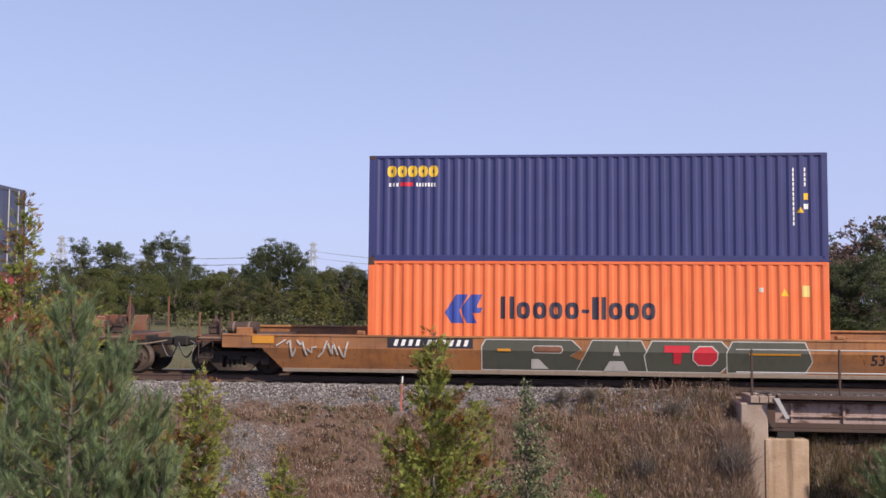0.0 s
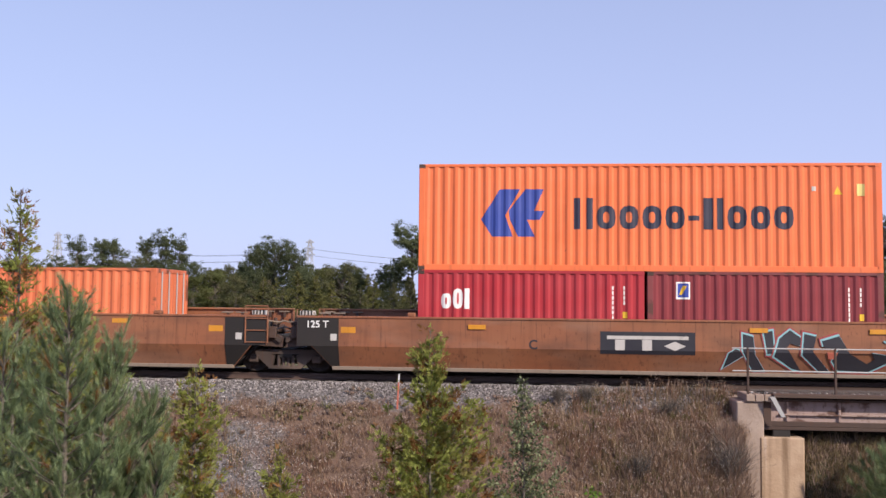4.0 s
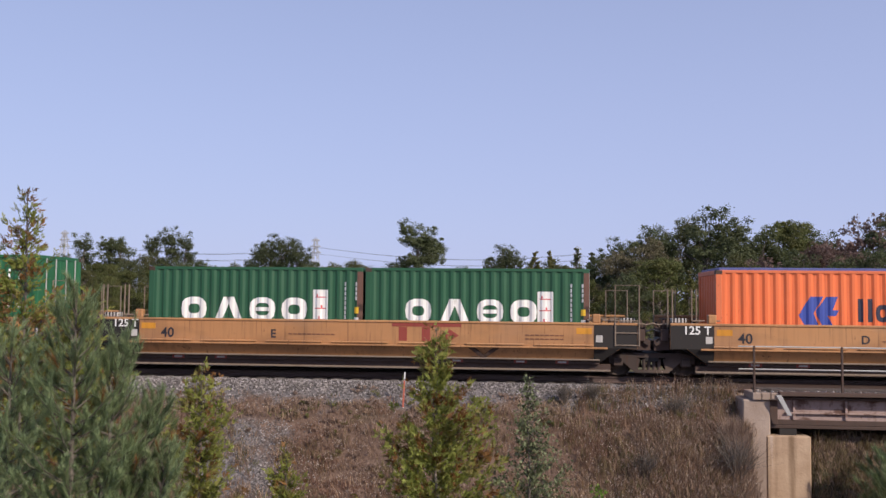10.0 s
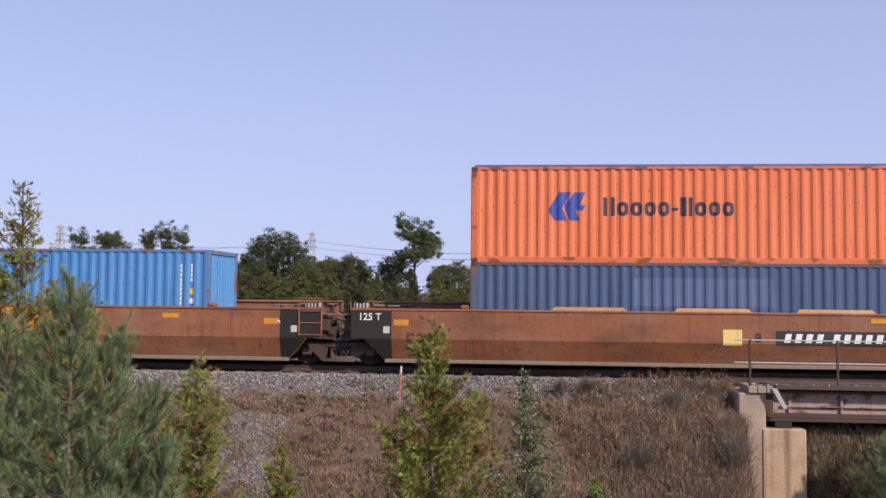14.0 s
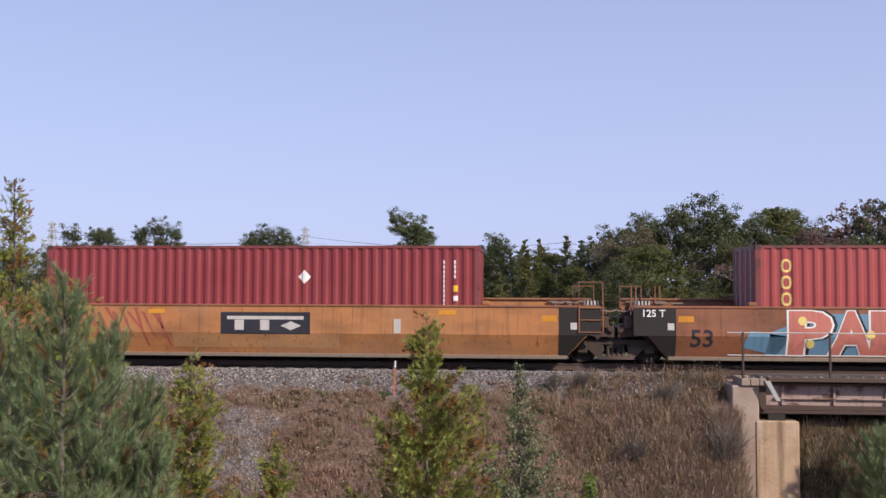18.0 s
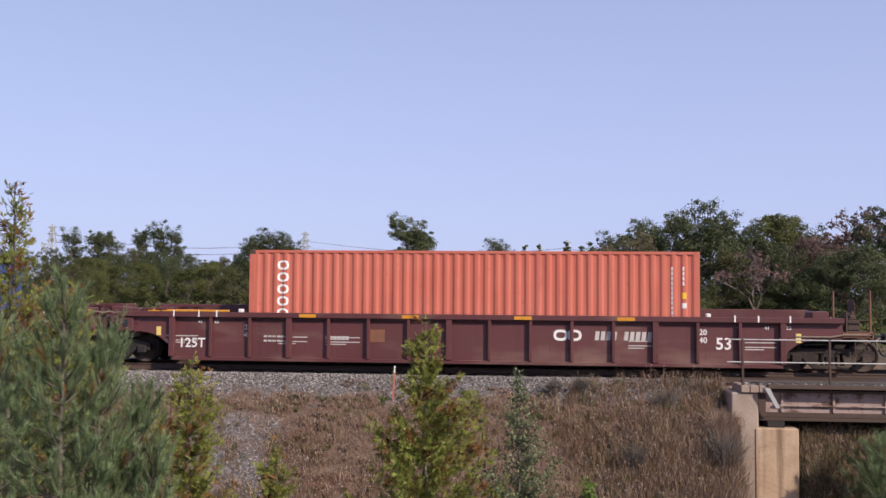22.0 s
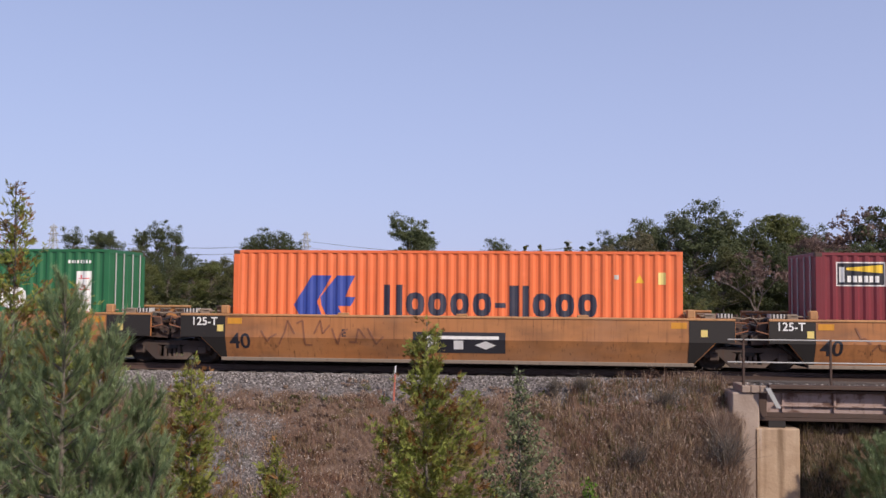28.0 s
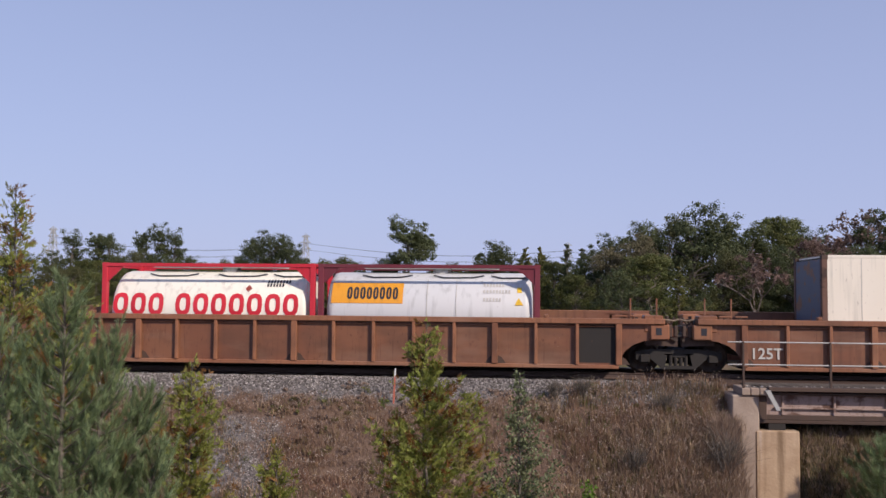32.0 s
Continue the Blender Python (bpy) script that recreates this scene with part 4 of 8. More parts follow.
def marks_red_badge():
    return [("red_badge", rect(0.68, 1.92, 1.06, 2.28), LOGO_RED), ("badge_marking", bars(0.76, 2.06, 3, 0.06, 0.1, 0.03) + [rect(0.68, 1.84, 1.06, 1.90)], WHITE), ("code_marking", bars(10.2, 2.13, 5, 0.07, 0.13, 0.11) + bars(10.95, 2.13, 7, 0.07, 0.13, 0.06), WHITE), ("white_label", rect(10.18, 1.72, 10.68, 1.86), WHITE), ("yellow_label", rect(11.35, 1.44, 11.48, 1.62), YELLOW), ("white_label", rect(11.62, 1.44, 11.76, 1.62), WHITE)]


def flag(u, v):
    return [("white_badge", rect(u, v, u + 0.37, v + 0.46), WHITE), ("blue_badge", rect(u + 0.04, v + 0.05, u + 0.33, v + 0.42), LOGO_BLUE), ("yellow_stripe", [(u + 0.08, v + 0.12), (u + 0.16, v + 0.12), (u + 0.28, v + 0.36), (u + 0.18, v + 0.36)], YELLOW)]


def column(u, v, n, h, w, m):
    """A column of plain rings in place of an upright wordmark."""
    return [("upright_wordmark", sum((ring(u, v - i * h * 1.22, u + w, v - i * h * 1.22 + h, 0.06, 10) for i in range(n)), []), m)]


def number_panel(u0, u1, z0, z1, m=INK):
    h = z1 - z0
    n = 10
    w = (u1 - u0) * 0.9 / n
    return [("number_panel", rect(u0, z0, u1, z1), m), ("number_bars", [[(p + 0.05, z0 + h * 0.2), (p + w * 0.72, z0 + h * 0.2), (p + w * 0.72 + 0.05, z1 - h * 0.2), (p + 0.10, z1 - h * 0.2)] for p in [u0 + (u1 - u0) * 0.05 + w * (i + (0.55 if i > 3 else 0)) * 0.95 for i in range(n)]], WHITE)]


def number_bars(u0, u1, z0, z1, m=OLD_WHITE, n=10):
    w = (u1 - u0) / n
    return [("number_bars", [[(u0 + w * i, z0), (u0 + w * (i + 0.7), z0), (u0 + w * (i + 0.7) + 0.03, z1), (u0 + w * i + 0.03, z1)] for i in range(n) if i != 4], m)]


def owner_mark(u0, u1, z0, z1, m, back=None):
    """The owner's mark as plain shapes: two blocks and a diamond under a long bar."""
    h, w = z1 - z0, (u1 - u0) / 3
    out = [rect(u0, z1 - 0.24 * h, u1, z1)]
    for i in (0, 1):
        out.append(rect(u0 + w * (i + 0.30), z0, u0 + w * (i + 0.66), z1 - 0.24 * h - 0.01))
    c, mid = u0 + 2.5 * w, z0 + 0.32 * h
    out.append([(c - 0.4 * w, mid), (c, z0), (c + 0.4 * w, mid), (c, z0 + 0.64 * h)])
    pre = [("mark_panel", rect(u0 - 0.25 * w, z0 - 0.28 * h, u1 + 0.25 * w, z1 + 0.28 * h), back)] if back else []
    return pre + [("owner_mark", out, m)]


def swollen(text, u0, u1, z0, z1, edge, fill, shade, grow=0.045):
    """Sprayed fat letters side by side: a shade behind, an edge and a fill."""
    out, w = [], (u1 - u0) / len(text)
    for nm, swell, m, d in (("spray_shade", grow * 1.7, shade, 0.04), ("spray_edge", grow, edge, 0), ("spray_letter", 0.0, fill, 0)):
        for i, ch in enumerate(text):
            out.append((nm, (ch, swell, u0 + w * (i - 0.03) + d, u0 + w * (i + 1.03) + d, z0 + 0.03, z1 - 0.03), m))
    return out


def ringed(nm, o, edge, fill, k=0.05):
    """A sprayed outline with a paler rim of width k."""
    cu, cv = sum(p[0] for p in o) / len(o), sum(p[1] for p in o) / len(o)
    a, b = max(abs(p[0] - cu) for p in o), max(abs(p[1] - cv) for p in o)
    return [(nm + "_rim", [(cu + (u - cu) * (1 + k / a), cv + (v - cv) * (1 + k / b)) for u, v in o], edge), (nm, o, fill)]


def slabs(u):
    """Four dark sprayed slabs with pale rims, a red one between."""
    z0, z1 = 0.29, 1.08
    out = ringed("spray_slab", [(u, z0), (u + 2.55, z0), (u + 2.62, 0.55), (u + 2.3, 0.68), (u + 2.6, 0.85), (u + 2.35, z1), (u + 0.1, z1), (u, 0.9)], OLD_WHITE, MOSS, 0.03)
    out += ringed("spray_slab", [(u + 2.5, z0), (u + 4.55, z0), (u + 4.15, z1), (u + 2.9, z1)], OLD_WHITE, MOSS, 0.03)
    out += ringed("spray_slab", [(u + 4.35, z0), (u + 6.2, z0), (u + 6.42, 0.5), (u + 6.42, 0.85), (u + 6.2, z1), (u + 4.45, z1), (u + 4.25, 0.7)], OLD_WHITE, MOSS, 0.03)
    out += ringed("spray_slab", [(u + 6.4, z0), (u + 8.35, z0), (u + 8.5, 0.6), (u + 8.3, z1), (u + 6.5, z1), (u + 6.35, 0.8)], OLD_WHITE, MOSS, 0.03)
    out += ringed("spray_gap", pill(u + 1.35, 0.76, u + 2.1, 0.92), OLD_WHITE, BROWN, 0.025)
    out += [("spray_gap", [(u + 1.3, 0.32), (u + 1.75, 0.32), (u + 1.5, 0.58), (u + 1.3, 0.58)], OLD_WHITE), ("spray_gap", [(u + 3.42, 0.70), (u + 3.62, 0.70), (u + 3.52, 0.98)], OLD_WHITE), ("spray_gap", [(u + 3.2, z0), (u + 3.85, z0), (u + 3.7, 0.55), (u + 3.35, 0.55)], OLD_WHITE),
            ("red_spray", [(u + 4.75, 0.80), (u + 5.4, 0.80), (u + 5.4, 0.98), (u + 4.75, 0.98)], LOGO_RED), ("red_spray", [(u + 5.0, 0.5), (u + 5.18, 0.5), (u + 5.2, 0.80), (u + 4.98, 0.80)], LOGO_RED)]
    out += ringed("red_spray", pill(u + 5.5, 0.48, u + 6.1, 0.95), OLD_WHITE, LOGO_RED, 0.03)
    out += [("spray_gap", rect(u + 6.9, 0.75, u + 8.2, 0.80), DULL_YELLOW), ("spray_gap", rect(u + 0.4, 0.78, u + 0.75, 0.85), DULL_YELLOW)]
    return out


def shards(u0, u1, z0, z1):
    """Black sprayed shards with cyan and rosy rims."""
    at = lambda pts: [(u0 + (u1 - u0) * x / 100, z0 + (z1 - z0) * (1 - y / 100)) for x, y in pts]
    out = []
    for pts in ([(1, 95), (4, 60), (8, 50), (13, 58), (12, 66)], [(12, 16), (18, 22), (19, 62), (25, 98), (18, 98), (12, 55)], [(24, 12), (29, 8), (30, 60), (26, 60)],
                [(33, 25), (39, 6), (47, 28), (44, 42), (39, 36), (37, 46), (46, 98), (41, 94), (30, 66)], [(47, 14), (54, 20), (52, 54), (62, 98), (56, 98), (46, 62)],
                [(57, 30), (67, 18), (73, 58), (83, 80), (87, 70), (85, 55), (97, 62), (95, 76), (84, 98), (67, 96), (63, 74), (66, 48), (58, 44)]):
        o = at(pts)
        rim = ringed("spray_shard", o, CYAN, INK, 0.055)
        out += [(rim[0][0], ringed("x", o, ROSE, INK, 0.10)[0][1], ROSE)] + rim
    out += [("spray_shard", at([(60, 55), (66, 55), (65, 70), (61, 70)]), CORAL)]
    return out


def spray(u0, u1, z0, z1, n, edge, fill, inner, seed, lean=0.0):
    """Spray-painted fat bent strokes in a row that spell nothing: an edge, a fill and light strokes inside."""
    rnd = random.Random(seed)
    e, f, s, w, h = [], [], [], (u1 - u0) / n, z1 - z0

    def fat(pts, k):
        for (a, b), (c, d) in zip(pts, pts[1:]):
            t = math.atan2(d - b, c - a)
            p, q, x, y = k * math.sin(t), k * math.cos(t), 0.6 * k * math.cos(t), 0.6 * k * math.sin(t)
            yield [(a - x + p, b - y - q), (c + x + p, d + y - q), (c + 1.5 * x, d + 1.5 * y), (c + x - p, d + y + q), (a - x - p, b - y + q), (a - 1.5 * x, b - 1.5 * y)]
    for i in range(n):
        c = u0 + w * (i + 0.5)
        thick = 0.085 * h + 0.05 * w
        for j in range(3):
            x0, x1 = c + rnd.uniform(-0.5, 0.1) * w, c + rnd.uniform(-0.1, 0.5) * w
            ya, yb = (z0 + 0.14 * h, z1 - 0.14 * h) if j < 2 else (z0 + rnd.uniform(0.3, 0.6) * h, z0 + rnd.uniform(0.3, 0.7) * h)
            pts = [(x0, ya), ((x0 + x1) / 2 + rnd.uniform(-0.15, 0.15) * w + lean * 0.1, (ya + yb) / 2 + rnd.uniform(-0.1, 0.1) * h), (x1 + lean * 0.3, yb)]
            e += [[(p, min(z1, max(z0, q))) for p, q in o] for o in fat(pts, thick + 0.035)]
            f += [[(p, min(z1 - 0.03, max(z0 + 0.03, q))) for p, q in o] for o in fat(pts, thick)]
            if rnd.random() < 0.6:
                s += list(fat([(pts[0][0] + 0.02, pts[0][1] + 0.1 * h), (pts[1][0] + 0.02, pts[1][1])], 0.018))
    return [("spray_edge", e, edge), ("spray_fill", f, fill), ("spray_shine", s, inner)]


def scrawl(u0, u1, z0, z1, m, n=6, seed=1, k=0.02):
    """Thin sprayed strokes that spell nothing."""
    rnd = random.Random(seed)
    out = []
    for i in range(n):
        p = u0 + (u1 - u0) * (i + 0.2) / n
        pts = [(p + (u1 - u0) / n * x, z0 + (z1 - z0) * z) for x, z in zip((0.0, 0.35, 0.5, 0.9), (rnd.random(), rnd.random(), rnd.random(), rnd.random()))]
        for (a, b), (c, d) in zip(pts, pts[1:]):
            t = math.atan2(d - b, c - a)
            out.append([(a + k * math.sin(t), b - k * math.cos(t)), (c + k * math.sin(t), d - k * math.cos(t)), (c - k * math.sin(t), d + k * math.cos(t)), (a - k * math.sin(t), b + k * math.cos(t))])
    return [("sprayed_scrawl", out, m)]


def fig(text, u, z, h, m=INK, slant=0.0):
    return [("stencilled_figure", (text, h, u, z, slant), m)]


def flashes(us, z, m=None, w=0.46, h=0.12):
    return [("reflector", rect(u, z, u + w, z + h), m or DULL_YELLOW) for u in us]


def frame_label(u, z, m=WHITE, w=0.48, h=0.3):
    k = 0.03
    return [("data_label", [rect(u, z, u + w, z + k), rect(u, z + h - k, u + w, z + h), rect(u, z + k, u + k, z + h - k), rect(u + w - k, z + k, u + w, z + h - k), rect(u + w / 2 - k / 2, z + k, u + w / 2 + k / 2, z + h - k), rect(u + k, z + h * 0.3, u + w - k, z + h * 0.36)], m)]


SM = "smooth"
J, C = "joint", "coupler"
T125 = lambda u=-9.10: fig("125 T", u, 1.30, 0.19, WHITE)
# name: load x, style, size, rim, wall, chord, left end, right end, label, marks
CARS = [
    ("a", -4.29, SM, 53, 1.16, GOLD, GOLD, C, C, "gold-yellow well car with dark sprayed shapes on its wall",
     number_panel(-5.5, -3.2, 0.84, 1.12) + slabs(-2.95) + scrawl(-8.6, -6.6, 0.55, 1.05, OLD_WHITE, 7, 5) + fig("53", 7.0, 0.52, 0.28) + flashes([-9.2], 0.92, w=0.6, h=0.2)),
    ("b", -27.79, "ribbed", 53, 1.43, BROWN, BROWN_LIGHT, C, C, "brown ribbed well car with yellow top flashes",
     number_bars(-5.6, -4.2, 0.80, 1.02) + owner_mark(3.35, 4.85, 0.66, 1.02, OLD_WHITE) + fig("53", 5.35, 0.74, 0.30, OLD_WHITE) + frame_label(7.25, 0.42, OLD_WHITE, 0.45, 0.34) + [("pale_patch", rect(6.42, 0.62, 7.0, 0.90), OLD_WHITE), ("white_label", rect(7.84, 0.46, 8.06, 0.72), WHITE), ("dull_patch", rect(-3.0, 0.75, -2.6, 1.1), BROWN_LIGHT)]),
    ("c", -51.38, SM, 53, 1.60, RUSTY_GOLD, RUSTY_GOLD, J, C, "rusty gold well car with purple and white spray paint",
     number_panel(1.78, 5.0, 0.74, 1.11) + scrawl(5.1, 6.4, 0.95, 1.45, WHITE, 5, 8, 0.028) + fig("B", 1.2, 0.82, 0.24) + swollen("SiXer", -4.2, -0.3, 0.27, 1.55, WHITE, PURPLE, OLD_WHITE) + fig("53", -7.85, 0.52, 0.46) + T125() + frame_label(9.42, 1.16) + flashes([2.2, 7.9], 1.36) + flashes([7.9], 0.90, w=0.5, h=0.25) + scrawl(-0.1, 0.5, 0.25, 0.8, OLD_WHITE, 3, 2)),
    ("d", -70.84, SM, 53, 1.60, RUSTY_GOLD, RUSTY_GOLD, J, J, "rusty gold well car with black and cyan spray paint",
     owner_mark(-1.05, 1.05, 0.80, 1.18, OLD_WHITE, INK) + fig("C", -3.1, 0.80, 0.25) + shards(1.9, 6.3, 0.30, 1.45) + scrawl(5.9, 7.0, 1.05, 1.35, CYAN, 5, 4) + flashes([-4.7, 2.6, 5.6], 1.30) + T125()),
    ("f", -90.38, SM, 53, 1.60, RUSTY_GOLD, RUSTY_GOLD, C, J, "rusty gold well car with white sprayed strokes",
     fig("53", -7.85, 0.52, 0.46) + number_panel(-4.9, -1.7, 0.78, 1.13) + scrawl(-3.3, -2.1, 1.07, 1.45, WHITE, 5, 9, 0.028) + scrawl(-3.2, -2.2, 0.32, 0.7, WHITE, 4, 10, 0.028) + scrawl(-5.9, -5.0, 0.3, 1.5, INK, 4, 13, 0.03) + flashes([1.5, 5.0], 1.36) + [("white_label", rect(-8.3, 1.0, -8.1, 1.22), WHITE)]),
    ("e", -113.97, SM, 53, 1.18, GOLD, GOLD, C, C, "gold-yellow well car with low walls",
     number_panel(-5.5, -3.2, 0.85, 1.14) + fig("53", 6.92, 0.55, 0.25) + frame_label(7.56, 0.55, INK, 0.36, 0.22) + flashes([8.2], 0.92, w=0.55, h=0.2) + owner_mark(2.3, 3.3, 0.7, 1.05, DULL_RED)),
    ("g", -135.75, "ledge", 40, 1.44, TAN, TAN, J, C, "clean tan-yellow well car with ledges along its wall",
     number_panel(0.37, 3.56, 0.93, 1.31) + fig("B", -0.52, 1.03, 0.24) + frame_label(6.92, 1.16) + fig("40", -5.6, 0.94, 0.28) + fig("125 T", -6.95, 1.20, 0.22, WHITE) + scrawl(-4.3, -3.4, 0.98, 1.3, INK, 4, 6) + [("stencil_marking", bars(4.2, 1.3, 12, 0.1, 0.03, 0.03) + bars(-3.0, 0.98, 10, 0.1, 0.03, 0.03), BROWN)]),
    ("g", -151.04, "ledge", 40, 1.50, TAN, TAN, J, J, "clean tan-yellow well car with a red owner mark",
     owner_mark(0.76, 2.57, 0.96, 1.44, DULL_RED) + fig("C", -2.56, 1.02, 0.22) + fig("40", -5.75, 0.93, 0.27) + fig("125 T", -7.0, 1.20, 0.22, WHITE) + [("stencil_marking", bars(-2.0, 1.05, 10, 0.1, 0.03, 0.03) + bars(4.4, 1.0, 8, 0.1, 0.03, 0.03) + bars(4.4, 1.1, 8, 0.1, 0.03, 0.03), BROWN)]),
    ("g", -166.52, "ledge", 40, 1.46, TAN, TAN, J, J, "clean tan-yellow well car with a red owner mark",
     owner_mark(0.78, 2.62, 0.94, 1.42, DULL_RED) + fig("D", -2.53, 1.0, 0.22) + fig("40", -5.6, 0.97, 0.27) + fig("125 T", -7.0, 1.19, 0.22, WHITE) + [("stencil_marking", bars(-2.0, 1.05, 10, 0.1, 0.03, 0.03) + bars(4.4, 1.0, 8, 0.1, 0.03, 0.03) + bars(4.4, 1.1, 8, 0.1, 0.03, 0.03), BROWN)]),
    ("g", -182.01, "ledge", 40, 1.45, TAN, TAN, J, J, "tan-yellow well car with a dented lower ledge",
     owner_mark(0.83, 2.7, 0.92, 1.42, DULL_RED) + [("ledge_notch", [[(2.75, 0.86), (2.95, 0.86), (3.30, 0.58), (3.22, 0.50)], [(3.22, 0.50), (3.36, 0.50), (3.85, 0.86), (3.65, 0.86)]], GRIME)] + fig("E", -2.5, 0.96, 0.23) + fig("40", -5.58, 0.94, 0.27) + fig("125 T", -6.95, 1.21, 0.22, WHITE) + [("stencil_marking", bars(-2.0, 1.05, 10, 0.1, 0.03, 0.03) + bars(4.4, 1.0, 8, 0.1, 0.03, 0.03) + bars(4.4, 1.1, 8, 0.1, 0.03, 0.03), BROWN)]),
    ("g", -197.44, "ledge", 40, 1.42, TAN, TAN, C, J, "clean tan-yellow well car with a small pink sprayed cross",
     number_panel(-3.4, -0.26, 0.86, 1.2) + fig("A", 0.44, 0.98, 0.22) + fig("40", -5.82, 0.94, 0.27) + [("pink_cross", [[(1.3, 1.0), (1.36, 0.97), (1.6, 1.2), (1.54, 1.22)], [(1.3, 1.2), (1.36, 1.22), (1.6, 0.99), (1.54, 0.97)]], PURPLE), ("white_label", rect(-7.3, 1.05, -7.1, 1.22), WHITE), ("white_label", rect(-7.9, 1.1, -7.5, 1.25), OLD_WHITE)] + [("stencil_marking", bars(2.5, 0.95, 12, 0.1, 0.03, 0.03) + bars(4.4, 1.1, 8, 0.1, 0.03, 0.03), BROWN)]),
    ("h", -219.09, "ribbed", 53, 1.48, BROWN, BROWN_LIGHT, C, C, "rusty brown ribbed well car with amber top edge",
     fig("53", 5.4, 0.84, 0.25, SOOT) + owner_mark(3.35, 4.4, 0.84, 1.1, BROWN_LIGHT) + flashes([-1.3, 1.9, -3.6], 1.18, w=0.55, h=0.1) + [("white_label", rect(7.85, 0.5, 8.05, 0.72), WHITE), ("pale_patch", rect(6.3, 0.7, 6.9, 0.95), BROWN_LIGHT)]),
    ("i", -242.65, SM, 53, 1.60, RUSTY_GOLD, RUSTY_GOLD, J, C, "rusty gold well car with a scuffed wall and amber flaps",
     number_panel(1.83, 4.95, 0.77, 1.14) + T125() + [("yellow_box", rect(0.5, 0.75, 0.98, 1.16), PALE_YELLOW), ("yellow_box", rect(8.1, 0.45, 8.6, 0.86), DULL_YELLOW)] + frame_label(9.38, 1.16) + scrawl(5.3, 7.0, 0.7, 1.3, OLD_WHITE, 7, 31) + flashes([4.2, 7.0], 1.36) + fig("B", 1.3, 0.84, 0.24) + fig("53", -7.85, 0.52, 0.46, GRIME)),
    ("i", -262.1, SM, 53, 1.60, RUSTY_GOLD, RUSTY_GOLD, J, J, "rusty gold well car with a repainted yellow square",
     [("yellow_square", rect(-1.37, 0.30, 1.30, 1.59), DULL_YELLOW)] + owner_mark(-1.04, 0.79, 0.73, 1.35, DULL_RED) + scrawl(8.1, 8.6, 1.12, 1.5, WHITE, 3, 41) + flashes([-5.6, -2.8, 4.9], 1.30)),
    ("i", -281.68, SM, 53, 1.60, RUSTY_GOLD, RUSTY_GOLD, C, J, "rusty gold well car with thin dark sprayed curves",
     fig("53", -7.85, 0.52, 0.46, GRIME) + number_bars(-4.78, -2.0, 0.77, 1.08, WHITE) + scrawl(-5.5, -4.65, 1.12, 1.45, WHITE, 4, 43) + scrawl(-1.6, 3.4, 0.5, 1.5, GRIME, 9, 44, 0.03) + [("white_label", rect(-8.3, 1.0, -8.1, 1.2), WHITE)]),
    ("j", -305.33, SM, 53, 1.57, RUSTY_GOLD, RUSTY_GOLD, J, C, "rusty gold well car with pink and blue spray paint",
     [("blue_spray", [[(-6.5, 0.5), (-5.6, 0.3), (-5.3, 0.8), (-6.3, 0.95)], [(-1.4, 0.35), (-0.2, 0.3), (0.1, 0.6), (-1.2, 0.75)], [(-0.6, 1.1), (-0.1, 1.0), (0.3, 1.3), (-0.4, 1.4)], [(-5.9, 0.3), (-1.0, 0.3), (-1.1, 0.9), (-3.0, 1.4), (-4.6, 1.4), (-5.8, 0.9)]], SKY_SPRAY)] + swollen("PALM", -5.3, -1.2, 0.28, 1.50, WHITE, PINK, INK, 0.028) + [("spray_dot", pill(p, q, p + 0.22, q + 0.22, 0.3), PALE_YELLOW) for p, q in ((-5.1, 1.1), (-3.4, 0.75), (-2.5, 1.0), (-4.9, 0.5), (-1.7, 0.45))] + number_panel(1.88, 4.95, 0.82, 1.13) + flashes([-0.15, 2.4, 4.9], 1.25) + flashes([7.2], 1.22, w=0.94) + [("yellow_box", rect(8.75, 0.92, 9.08, 1.30), PALE_YELLOW)] + fig("53", -7.85, 0.52, 0.46) + T125() + scrawl(-0.95, -0.4, 1.15, 1.45, WHITE, 4, 52)),
    ("j", -324.77, SM, 53, 1.57, AMBER, RUSTY_GOLD, J, J, "amber well car with a black mark panel and a pale patch",
     [("pale_patch", rect(-2.32, 0.40, 2.3, 0.79), TAN), ("red_streak", [[(p, 0.42 + 0.25 * (i % 3)), (p + 0.07, 0.40 + 0.25 * (i % 3)), (p - 0.28, 1.48 - 0.12 * (i % 2)), (p - 0.38, 1.48 - 0.12 * (i % 2))] for i, p in enumerate([-5.55 + 0.21 * j for j in range(16)])], RED_HAZE), ("white_label", rect(3.8, 0.82, 3.98, 1.2), OLD_WHITE)] + owner_mark(-0.78, 1.34, 0.88, 1.26, OLD_WHITE, INK) + flashes([-3.0, 5.0], 1.32) + T125()),
    ("j", -344.18, SM, 53, 1.57, RUST_BROWN, RUST_BROWN, C, J, "dull rust-brown well car with silver sprayed shapes",
